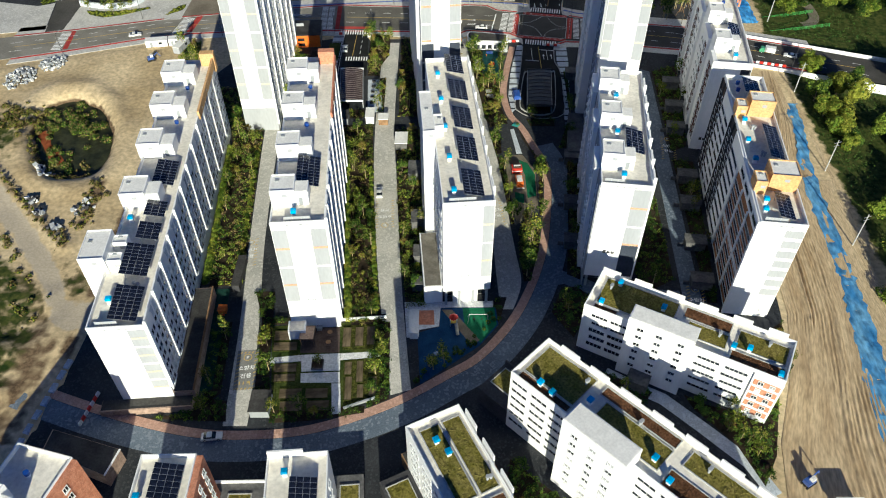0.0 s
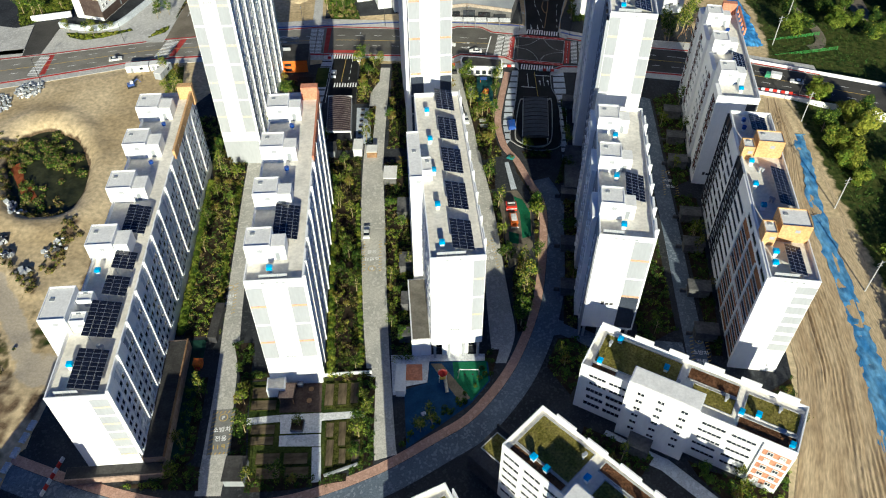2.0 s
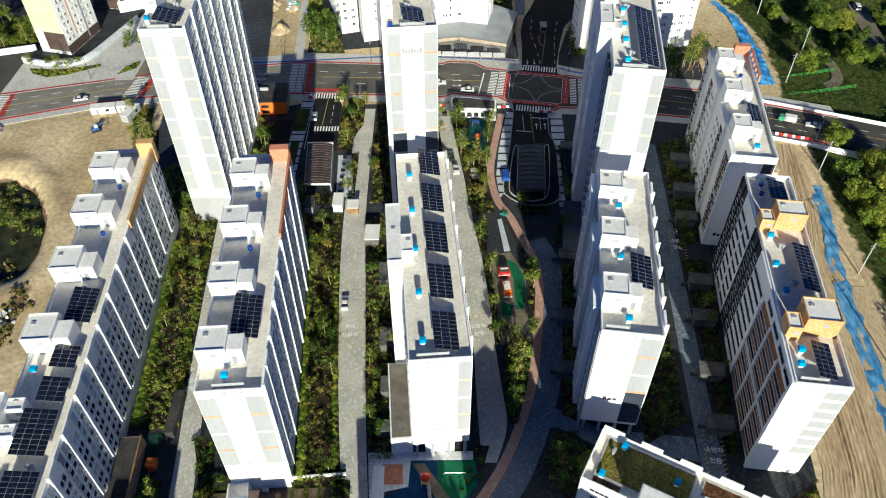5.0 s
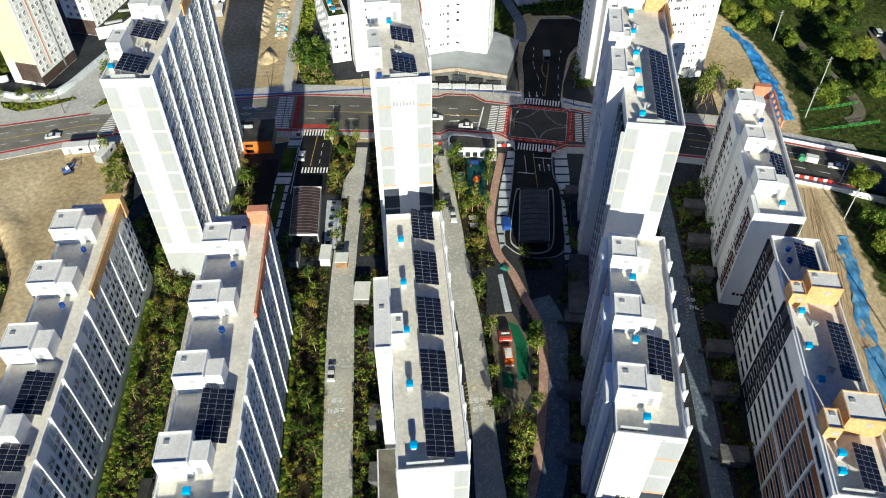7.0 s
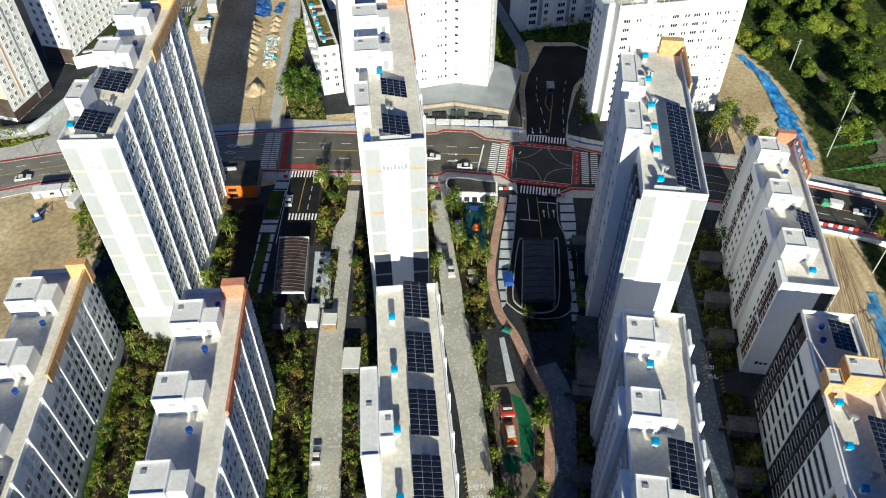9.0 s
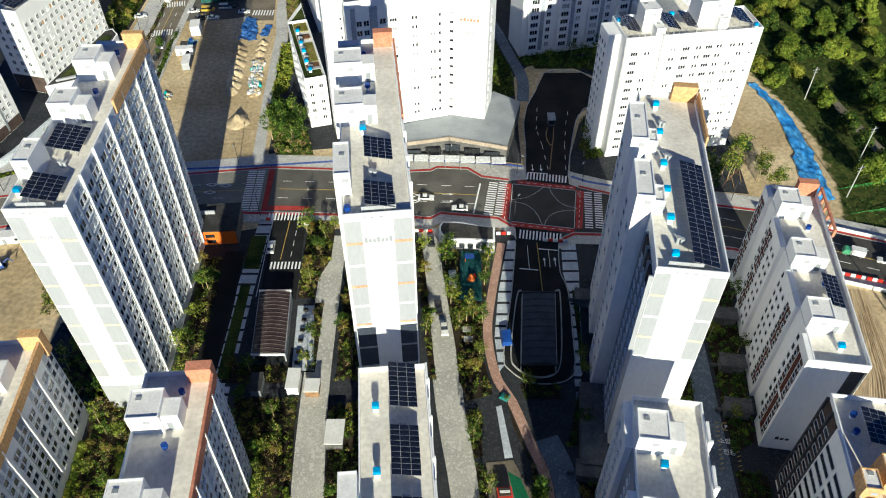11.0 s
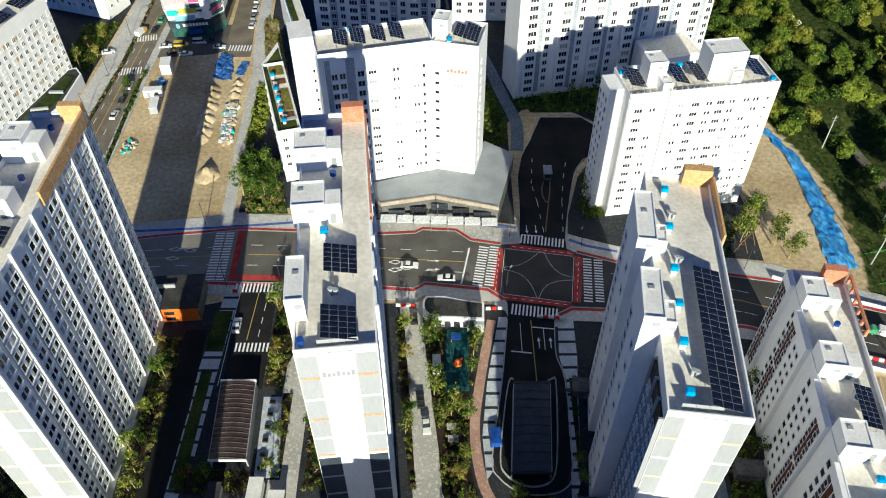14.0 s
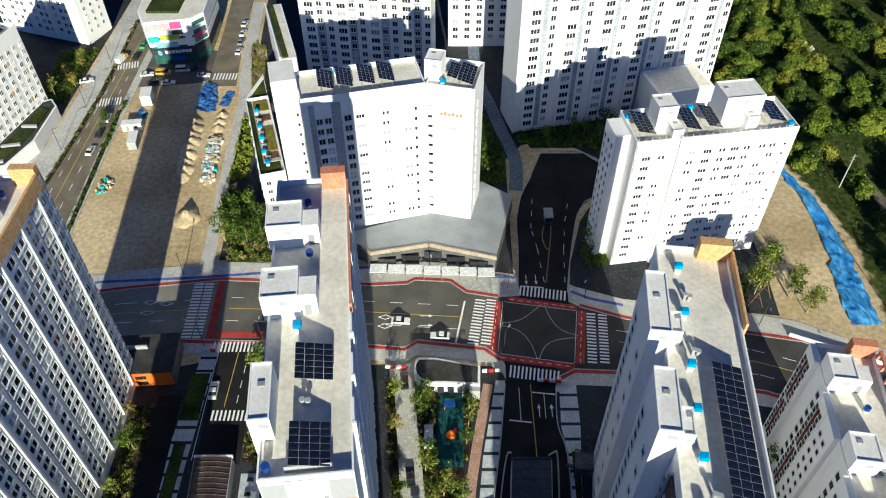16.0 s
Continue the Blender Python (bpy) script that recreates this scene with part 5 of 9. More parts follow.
m1 = LowBlock("white low block with grey roof and solar panels", -29.5, 30, 4.6, 11.2, 40.4, 20.0, group="low blocks")
m1.windows("e", [26, 30.5, 35], 1.6, 1.3, 3.6, 18, 2.75, 1)
m1.box("podium", 11.22, 16.6, 22, 43.4, 0, 4.6, STONE)
m1.box("front_podium", -0.4, 11.2, 40.42, 43.4, 0, 4.6, STONE)
m1.sedum(12.0, 15.6, 32.6, 41.0, SEDUM, 4.6)
m1.box("roof_screen", 0.0, 6.6, 40.2, 40.6, 19, 21, WHITE)
m2 = LowBlock("white low block with an orange brick side and solar panels", -55.4, 30, 1.0, 10.2, 40.4, 20.0, group="low blocks")
m2.box("brick_bay", 10.22, 11.4, 26, 40.2, 0, 19.6, BRICK, "orange brick wall")
m2.windows("e", [28.4, 31.4, 34.6, 37.8], 1.1, 1.3, 3.6, 18, 2.75, 1, 1.2)
m2.box("podium", 11.44, 20.2, 24, 42.6, 0, 4.6, STONE)
m2.box("front_podium", 1.0, 11.4, 40.42, 42.6, 0, 4.6, STONE)
m2.sedum(13.2, 17.6, 31.2, 39.8, SEDUM, 4.6)
m2.box("podium_rail", 5.0, 20.2, 42.3, 42.6, 4.6, 5.4, WHITE)
m3 = LowBlock("white low block with an orange brick side and roof houses", -90.8, 32.3, -15.0, 11.6, 42.0, 20.0, group="low blocks")
m3.box("brick_bay", 11.62, 12.6, 22, 41.8, 0, 19.6, BRICK, "orange brick wall")
m3.windows("e", [25, 29, 33, 37], 1.1, 1.3, 3.6, 18, 2.75, 1, 1.0)
m3.stair_house(0.4, 5.4, 26, 33, 4.0, 3.0)
m3.stair_house(3.0, 8.0, 17, 24, 4.0, 3.0)


pod5 = thing("shop_podium", "low podium with a black flat roof beside the low block", "podium", None, "low podiums")
FLAT5 = [(-84.1, 80.2), (-83.7, 85.1), (-67.8, 80.3), (-69.2, 74.3)]
part("wall", Build().prism(FLAT5, 0, 4.4), PINKSTONE, pod5)
part("roof", Build().prism([(p[0] * 0.96 + 0.04 * sum(q[0] for q in FLAT5) / 4, p[1] * 0.96 + 0.04 * sum(q[1] for q in FLAT5) / 4) for p in FLAT5], 4.4, 4.5), DARKROOF, pod5)
part("roof_rim", Build().rod((*FLAT5[2], 4.5), (*FLAT5[3], 4.5), 0.2, 4), WHITE, pod5)


# ---- far side of the road ----
n1 = Block("white fifteen-storey block with a bent front over a shop podium", -16.9, 292.9, 13.5, 29.0, 12.5, 46.5, group="blocks across the road")
n1.windows("s", [13.2], 1.9, 0.9, 9, 43, 2.85, 2, blinds=0.5)
n1.pairs("s", [19.2, 24.4], 0.5, 0.95, 0.5, 9, 43, blinds=0.5)
n1.windows("s", [26.4], 0.6, 1.0, 9, 43, 2.85, 0, sill=False)
BLUEGREY = mat("blue_grey_paint", (0.34, 0.375, 0.43), (0.40, 0.435, 0.49), 0.2, 0.75, 0.05, 2.0)
n1.slab("bay_wall", "s", 0.1, 1.4, 6, 45.2, 0.4, WHITE)
n1.slab("grey_column", "s", 1.5, 2.8, 6, 45.0, 0.12, BLUEGREY)
n1.slab("white_column", "s", 2.9, 6.6, 6, 45.0, 0.16, WHITE)
n1.slab("grey_column", "s", 6.7, 8.9, 6, 45.0, 0.2, BLUEGREY)
n1.windows("s", [3.7, 5.7], 1.4, 1.5, 9, 43, 2.85, 1, 0.16)
n1.windows("s", [10.3], 1.6, 1.5, 9, 43, 2.85, 1)
n1.box("roof_rail", 0.2, 28.8, 0.05, 0.2, 46.5, 47.0, WHITE)
n2 = Block("white tower wing with a red wordmark drawn as bars", 11.2, 300.2, -13.0, 11.6, 12.0, 46.5, group="blocks across the road")
n2.windows("s", [1.0], 1.1, 0.8, 9, 43, 2.85, 0, sill=False)
n2.windows("e", [4], 0.8, 1.2, 9, 43, 2.85, 0)
for k in range(6):
    n2.slab("lettering_bar", "s", 3.4 + 0.95 * k, 4.1 + 0.95 * k, 38.2, 39.2 if k % 2 else 38.9, 0.03, TERRA)
for k in range(3):
    n2.slab("lettering_bar", "s", 5.4 + 0.8 * k, 6.0 + 0.8 * k, 34.2, 35.0, 0.03, PALE)
n2.stair_house(-1.0, 3.0, 3.0, 8.0, 5.2)
n1.box("stair_tower", -5.8, -0.04, 4.0, 13.0, 0, 49.6, WHITE)
n1.box("tower_cap", -5.6, -0.2, 4.2, 12.8, 49.6, 49.7, CAP)
n1.windows("s", [-0.9], 0.5, 0.9, 9, 43, 2.85, 0, -3.96, sill=False, blinds=0)
gw = Block("long white garden wing with planted roof terraces and a pale parapet", -32.3, 301.3, 16.5, 6.6, 36.0, 18.1, group="blocks across the road")
gw.windows("s", [1.8, 4.8], 1.1, 1.1, 3.5, 15.5, 2.85, 1)
gw.windows("w", ranges(3, 34, 5.2), 1.2, 1.2, 3.5, 15, 2.85, 1)
part("corner_wall", Build().prism([(0.0, 36.02), (6.6, 36.02), (6.6, 48.0)], 0, 17.0), WHITE, gw.e)
part("corner_roof", Build().prism([(0.6, 36.3), (6.4, 36.3), (6.4, 46.6)], 17.0, 17.1), GRASS, gw.e)
part("corner_parapet", Build().strip([(0.0, 36.0), (6.6, 48.0)], [(0.3, 36.0), (6.6, 47.4)], 17.1, 18.1), WHITE, gw.e)
for q in ((0.3, 1.5, 0.6, 35.6, GRASS), (1.6, 5.8, 1.0, 5.4, GRASS), (1.8, 5.9, 7.2, 9.6, SEDUMRED), (3.3, 6.0, 10.6, 22.0, SEDUM), (1.8, 5.9, 25.0, 27.6, SEDUMRED), (1.8, 6.0, 30.0, 35.4, SEDUM)):
    gw.box("roof_bed", *q[:4], 17.06, 17.36, q[4])
for q in ((1.7, 2.1, 10.4, 24.0), (2.9, 3.2, 10.4, 22.2), (1.7, 6.1, 5.6, 6.9)):
    gw.box("terrace_edge", *q, 17.06, 17.5, KERB)
strip5 = thing("terrace_building", "low white terrace wing with a planted roof strip", "building", None, "blocks across the road")
part("wall", Build().prism([(-36.8, 361), (-47.6, 397), (-42.0, 398.6), (-31.4, 362.6)], 0, 15.4), WHITE, strip5)
part("roof", Build().prism([(-36.3, 361.6), (-47.0, 396.8), (-42.4, 398.0), (-31.9, 363.0)], 15.4, 15.5), DECK, strip5)
part("roof_bed", Build().prism([(-36.0, 362.4), (-46.4, 396.4), (-44.6, 396.9), (-34.2, 362.9)], 15.5, 15.8), GRASS, strip5)
part("parapet", Build().strip([(-36.8, 361), (-47.6, 397)], [(-36.3, 361.1), (-47.1, 397.1)], 15.4, 16.6), WHITE, strip5)
POD = [(-5.8, 288), (-3.3, 285.2), (11.6, 288.4), (28.6, 283.6), (34.4, 307), (26, 313), (11, 300), (-14, 291)]
FASCIA = mat("beige_fascia", (0.36, 0.30, 0.24), (0.42, 0.36, 0.29), 0.4, 0.7, 0.05, 2.0)
shop = thing("shop_podium", "grey-roofed two-storey shop podium with a beige edge", "shop", None, "blocks across the road")
part("wall", Build().prism(POD, 0, 5.4), STONE, shop)
part("roof", Build().prism(POD, 5.4, 5.9), GREY, shop)
part("fascia", Build().strip([(-6, 287.6), (-3.4, 284.9), (11.6, 288.0), (28.8, 283.2)], [(-5.8, 288.1), (-3.3, 285.3), (11.6, 288.5), (28.6, 283.7)], 5.0, 6.2), FASCIA, shop)
for k in range(5):
    x = -1.5 + 5.9 * k
    y = 286.4 + (288.4 - 285.2) * (x + 3.3) / 14.9 - 0.9 if x < 11.6 else 287.9 - 4.8 * (x - 11.6) / 17
    part("shop_window", Build().box(x, x + 4.6, y - 1.2, y - 0.9, 0.6, 3.8), GLASS, shop)
arc = thing("arcade_canopy", "row of pale glazed canopies before the shops", "canopy", None, "")
for k in range(7):
    x = -3.5 + 4.6 * k
    part("canopy_pane", Build().box(x, x + 4.2, 280.6 - 0.05 * x, 283.6 - 0.05 * x, 3.0, 3.12), FRAME, arc)
    part("post", Build().rod((x, 280.8 - 0.05 * x, 0.07), (x, 280.8 - 0.05 * x, 3.0), 0.09), RAIL, arc)

n3 = Block("white fourteen-storey block with roof solar panels and roof houses", 58.9, 286.3, 8.8, 38.8, 12.5, 40.0, group="blocks across the road")
n3.slab("bay_wall", "s", 0.1, 9.9, 2, 39.4, 0.5, WHITE)
# Grey strip laid on the wall in place of a recessed groove's shadow.
n3.slab("groove", "s", 10.9, 11.4, 2, 39.4, 0.03, LTGREY)
n3.windows("s", [17.6, 24.2], 1.9, 1.0, 4, 36, 2.85, 2, blinds=0.2)
n3.windows("s", [2.6], 1.9, 1.0, 4, 36, 2.85, 2, 0.5, blinds=0.2)
n3.pairs("s", [6.2], 0.5, 1.0, 0.4, 4, 36, out=0.5, blinds=0.35)
n3.pairs("s", [13.8, 21.2, 27.2, 31.0, 33.5], 0.5, 1.0, 0.4, 4, 36, blinds=0.35)
n3.windows("s", [36.6], 0.6, 0.6, 4, 36, 2.85, 0, sill=False)
n3.slab("bay_wall", "s", 10.0, 10.8, 0, 40.6, 0.9, WHITE)
n3.stair_house(5.8, 10.4, 4.6, 10.0, 6.2)
n3.stair_house(8.2, 10.8, 0.4, 4.5, 2.8)
n3.stair_house(21.6, 30.8, 4.5, 11.4, 7.2)
n3.stair_house(26.4, 29.2, 1.8, 4.4, 3.4)
for k in range(24):
    n3.box("roof_rail_post", 0.3 + 1.6 * k, 0.4 + 1.6 * k, 0.3, 0.4, 38.9, 40.5, WHITE)
n3.box("side_wing", -3.6, -0.05, 4.0, 11.0, 0, 39.0, WHITE)
n3.windows("w", [5.4, 7.6, 9.8], 0.8, 1.1, 4, 36, 2.85, 0, 3.6)

n4 = Block("tall white block with shaded balcony columns", 37.0, 343.4, 14.0, 66.0, 13.0, 54.0, group="far blocks")
for k in range(6):
    x = 2 + 11 * k
    n4.slab("bay_wall", "s", x, x + 4.2, 2, 53, 1.0, WHITE)
    n4.slab("bay_wall", "s", x + 4.3, x + 6.0, 2, 52.8, 0.2, BLUEGREY)
    n4.windows("s", [x + 2.1], 2.6, 1.5, 4, 50, 2.85, 2, 1.0)
    n4.windows("s", [x + 7.6], 1.4, 1.5, 4, 50, 2.85, 1)
n4.box("terrace_wing", 40, 58, -14, -1.05, 0, 17, WHITE)
n4.box("terrace_deck", 41, 57, -13, -2, 17, 17.1, DECK)
n5 = Block("tall white block with grey balcony columns", -30.5, 372.0, -6.0, 42.0, 13.0, 54.0, group="far blocks")
for k in range(4):
    x = 1.5 + 10.4 * k
    n5.slab("bay_wall", "s", x, x + 4.0, 2, 53, 1.0, WHITE)
    n5.slab("bay_wall", "s", x + 4.1, x + 6.4, 2, 52.8, 0.2, BLUEGREY)
    n5.windows("s", [x + 2.0], 2.6, 1.5, 4, 50, 2.85, 2, 1.0)
    n5.windows("s", [x + 5.2, x + 8.4], 1.5, 1.5, 4, 50, 2.85, 1, 0.2)
n6 = Block("tall white block standing in shade", 17.0, 396.0, 0.0, 26.0, 12.0, 60.0, group="far blocks")
n6.windows("s", ranges(2.5, 24, 4.2), 1.8, 1.5, 4, 44, 2.85, 1)

CREAM = mat("cream_paint", (0.66, 0.58, 0.36), (0.70, 0.63, 0.42), 0.3, 0.75, 0.03, 2.0)
SKYP = mat("sky_blue_print", (0.20, 0.42, 0.55), (0.26, 0.50, 0.62), 0.8, 0.6, 0.0, 3.0)
PINKL = mat("pale_pink_print", (0.60, 0.36, 0.40), (0.68, 0.44, 0.48), 0.8, 0.6, 0.0, 3.0)
w2 = Block("white block with rows of paired windows near the avenue", -150.0, 409.5, -19.0, 38.0, 13.0, 40.0, group="far blocks")
for k in range(4):
    w2.slab("bay_wall", "s", 1.2 + 9.6 * k, 6.0 + 9.6 * k, 1, 39, 0.9, WHITE)
    w2.windows("s", [2.6 + 9.6 * k, 4.8 + 9.6 * k], 1.3, 1.4, 4.4, 36, 2.85, 1, 0.9)
    w2.windows("s", [8.2 + 9.6 * k] if k < 3 else [], 1.3, 1.4, 4.4, 36, 2.85, 1)
w2.windows("e", [3, 6.5, 10], 1.1, 1.2, 4.4, 36, 2.85, 1)
w3 = Block("cream-ended white block with a dark brown base and orange stripe", -142.0, 289.4, -14.0, 12.0, 19.0, 38.0, group="far blocks")
w3.slab("yellow_wall", "s", 0.1, 11.8, 8.6, 37.6, 0.1, CREAM)
w3.slab("base_wall", "s", 3.6, 12.0, 1.4, 8.5, 0.12, DKBROWN)
w3.slab("base_wall", "e", 0, 18.8, 0.2, 3.6, 0.1, DKBROWN)
w3.windows("e", [2.0, 4.2, 8.6, 10.8, 14.0, 16.6], 1.1, 1.4, 5.4, 35, 2.85, 1)
w3.slab("orange_stripe", "e", 6.2, 6.7, 5.4, 37.6, 0.12, ORANGE)
w3.slab("grey_bay", "e", 12.2, 12.9, 1, 37, 0.2, GREY)
w4 = Block("white block with scattered ochre window panels and a brown base", -134.4, 323.6, -13.8, 12.0, 38.0, 30.0, group="far blocks")
w4.slab("base_wall", "s", 0.2, 12.0, 0.2, 6.2, 0.12, DKBROWN)
w4.windows("e", ranges(2.0, 37, 2.9), 1.2, 1.35, 4.4, 27, 2.85, 1)
w4.windows("s", [3, 6, 9], 1.1, 1.3, 8, 27, 2.85, 1)
for i, j in ((0, 3), (2, 6), (3, 2), (5, 5), (6, 7), (8, 3), (9, 6), (10, 1), (11, 4), (4, 7), (7, 1)):
    w4.slab("ochre_panel", "e", 2.7 + 2.9 * i, 3.7 + 2.9 * i, 3.8 + 2.85 * j, 5.1 + 2.85 * j, 0.06, OCHRE)
pod4 = thing("garden_podium", "curved low podium with planted roof terraces", "podium", None, "")
part("wall", Build().prism([(-122.0, 318), (-112.6, 322), (-108.6, 334), (-108.4, 352), (-111.4, 356), (-113.6, 355)], 0, 4.6), WHITE, pod4)
part("roof", Build().prism([(-121.4, 318.6), (-113.0, 322.4), (-109.2, 334), (-109.0, 352), (-111.4, 355), (-113.4, 354)], 4.6, 4.7), DARKROOF, pod4)
for q in ([(-119, 321.5), (-113.6, 324), (-112.2, 330), (-117.2, 329)], [(-116.8, 331), (-111.8, 332), (-110.4, 339), (-115, 339)], [(-114.6, 341), (-110.2, 341), (-109.8, 350), (-112.8, 350)]):
    part("roof_bed", Build().prism(q, 4.7, 5.1), WILD, pod4)
    part("bed_wall", Build().prism([(q[0][0] - 0.2, q[0][1] - 0.9), (q[1][0] + 0.2, q[1][1] - 0.9), q[1], q[0]], 4.7, 5.4), PALE, pod4)
wall_w = thing("retaining_wall", "curved pale concrete retaining wall before the far blocks", "wall", None, "", "structure")
line = smooth_line([(-146, 281.6), (-136, 279.0), (-126, 280.4), (-122.0, 285), (-117.6, 298), (-113.2, 312)], 4)
part("concrete", Build().strip(offset_line(line, 0.4), offset_line(line, -0.4), 0, 2.2), SLABS, wall_w)

wall_e = thing("retaining_wall", "white retaining wall below the garden at the side street", "wall", None, "", "structure")
part("concrete", Build().strip([(-158.5, 285.6), (-144.3, 289.6)], [(-158.5, 286.2), (-144.3, 290.2)], 0, 2.4), WHITE, wall_e)

# corner shop building with sign boards
sh = thing("shop_building", "four-storey corner building with many coloured sign boards", "shop", None, "")
FOOT = [(-90.6, 391.6), (-86.4, 383.4), (-71.2, 386.0), (-67.6, 391.0), (-68.4, 412), (-92, 412)]
mid = Vector((-79, 398))
inner = [(mid.x + (x - mid.x) * 0.965, mid.y + (y - mid.y) * 0.965) for x, y in FOOT]
SHOPGLASS = mat("green_tinted_glass", (0.03, 0.10, 0.085), (0.05, 0.15, 0.13), 0.5, 0.12, 0.0, 2.0, spec=0.6)
for k, (z0, z1, z2) in enumerate(((0.0, 3.4, 6.0), (6.0, 7.0, 9.4), (9.4, 10.3, 12.8), (12.8, 13.0, 16.2))):
    part("window_band", Build().prism(inner, z0, z1), SHOPGLASS, sh)
    part("storey_band", Build().prism(FOOT, z1 + 0.01, z2), DARK if k == 0 else WHITE, sh)
part("roof", Build().prism(inner, 16.2, 16.3), DECK, sh)
part("roof_garden", Build().box(-87, -76, 390, 404, 16.3, 17.2), WILD, sh)
side = Vector((-71.2 + 86.4, 386.0 - 383.4, 0)).normalized()
edge = Vector((side.y, -side.x, 0))


def board(name, s0, s1, z0, z1, tone, out=0.3):
    """A sign board along the south front."""
    a, b = Vector((-86.4, 383.4, 0)) + side * s0, Vector((-86.4, 383.4, 0)) + side * s1
    q = [a + edge * 0.02, b + edge * 0.02, b + edge * out, a + edge * out]
    part(name, Build().prism([(p.x, p.y) for p in q], z0, z1), tone, sh)


for s0, s1, z0, z1, tone in ((0.2, 15.0, 3.7, 5.9, DARKPANEL), (2.4, 9.6, 6.6, 8.4, SKYP), (0.2, 3.8, 8.8, 10.9, TEAL), (4.2, 10.6, 9.4, 11.2, LIMEP), (4.0, 8.4, 11.7, 12.9, WHITEP), (8.6, 12.2, 11.3, 12.8, DARKPANEL), (0.2, 4.6, 13.0, 15.4, PINKL), (4.8, 8.2, 13.2, 15.4, PINKL), (8.4, 12.2, 13.4, 15.8, PINKP), (12.6, 15.0, 6.6, 15.8, WHITE)):
    board("sign_board", s0, s1, z0, z1, tone)
for k in range(8):
    board("lettering_bar", 4.6 + 1.15 * k, 5.5 + 1.15 * k, 4.3, 5.4, WHITEP, 0.36)
part("emblem", Build().rod((-83.5, 383.5, 4.8), (-83.55, 383.3, 4.8), 0.9, 14), SKYP, sh)
board("blue_awning", 6.6, 11.0, 1.6, 3.3, NAVY, 1.0)
for k, z in enumerate((7.6, 10.6, 13.6)):
    part("window_strip", Build().prism([(-70.9, 386.2), (-67.9, 390.4), (-67.7, 390.2), (-70.7, 386.0)], z, z + 1.3), SHOPGLASS, sh)
part("sign_board", Build().prism([(-70.9, 386.2), (-68.4, 389.7), (-68.1, 389.5), (-70.6, 386.0)], 9.0, 10.5), PINKP, sh)


# ---- roof equipment ----
PANELS = {}


def solar_array(m, w, l, nx, ny, z, tilt=0.0, lean=14.0, label="dark blue solar array on a galvanised roof frame"):
    """Panels on a frame with posts; its south edge is the lower one. m: pose of the deck's point under the array's south-west corner."""
    e = thing("solar_array", label, "solar array", m, "roof solar arrays")
    key = (round(w / nx, 2), round(l / ny, 2))
    if key not in PANELS:
        px, py = key[0] / 2 - 0.015, key[1] / 2 - 0.015
        b = Build().box(-px, px, -py, py, -0.03, 0.02, 1)
        b.box(-px + 0.022, px - 0.022, -py + 0.022, py - 0.022, 0.02, 0.026, 0)
        PANELS[key] = b.mesh("panel", PANEL, ALU)
    t, u = radians(tilt), radians(lean)

    def at(x, y, drop=0.0):
        return (x * math.cos(u), y * math.cos(t), z + y * math.sin(t) + (w - x) * math.sin(u) - drop)

    for i in range(nx):
        for j in range(ny):
            put("panel", PANELS[key], e, pose(*at(w * (i + 0.5) / nx, l * (j + 0.5) / ny), tilt, lean))
    for i in range(2):
        x = w * (0.15 + 0.7 * i)
        part("rail", Build().rod(at(x, 0, 0.12), at(x, l, 0.12), 0.06, 4), ALU, e)
        for s in (0.08, 0.92):
            p = at(x, l * s, 0.1)
            part("post", Build().rod((p[0], p[1], 0), p, 0.08, 6), ALU, e)
    return e


def on_roof(b, x, y, turn=0.0):
    return b.m @ pose(x, y, b.z - 1.04, 0, 0, turn)


for x, y, w, l, nx, ny in ((4.5, 0.9, 5.6, 9.4, 4, 9), (4.0, 13.3, 5.8, 9.4, 4, 9), (5.2, 24.4, 4.8, 5.4, 3, 5), (5.4, 32.0, 4.6, 5.2, 3, 5), (5.1, 43.2, 5.0, 9.2, 3, 9)):
    solar_array(on_roof(b1, x, y), w, l, nx, ny, 1.3)
solar_array(on_roof(b2, 5.0, 10.8), 5.2, 10.4, 4, 10, 1.3)
for k in range(5):
    solar_array(on_roof(b3, 4.9 + 0.1 * k, 1.4 + 12.5 * k), 4.8, 9.0, 3, 9, 1.2)
solar_array(on_roof(b4, 5.9, 11.0), 4.5, 9.2, 3, 9, 1.3)
solar_array(on_roof(b5, 3.9, 1.0), 3.8, 8.4, 3, 8, 1.3)
solar_array(on_roof(b5, 5.6, 22.6), 3.8, 13.4, 3, 13, 1.3)
solar_array(on_roof(b5, 3.6, 50.0), 4.6, 7.0, 3, 7, 1.3)
solar_array(on_roof(b6, 5.2, 13.4), 3.4, 8.6, 3, 8, 1.3)
solar_array(on_roof(t1, 3.2, 1.4), 5.6, 6.4, 4, 6, 1.3)
solar_array(on_roof(t1, 2.8, 14.8), 5.8, 7.2, 4, 7, 1.3)
solar_array(on_roof(t2, 3.8, 0.8), 5.0, 6.0, 4, 6, 1.2)
solar_array(on_roof(t2, 4.2, 13.0), 5.0, 5.8, 4, 6, 1.2)
solar_array(on_roof(t3, 5.8, 0.8), 4.5, 26.2, 3, 22, 1.1)
for x in (4.6, 8.9, 14.0, 18.6):
    solar_array(on_roof(n1, x, 2.4, -2), 3.8, 7.0, 4, 7, 1.6, 3, 18)
solar_array(on_roof(n2, 4.2, 3.4), 2.4, 5.6, 2, 6, 1.0, 4, 14)
solar_array(on_roof(n2, 7.0, 1.8), 3.8, 7.0, 4, 7, 1.0, 4, 14)
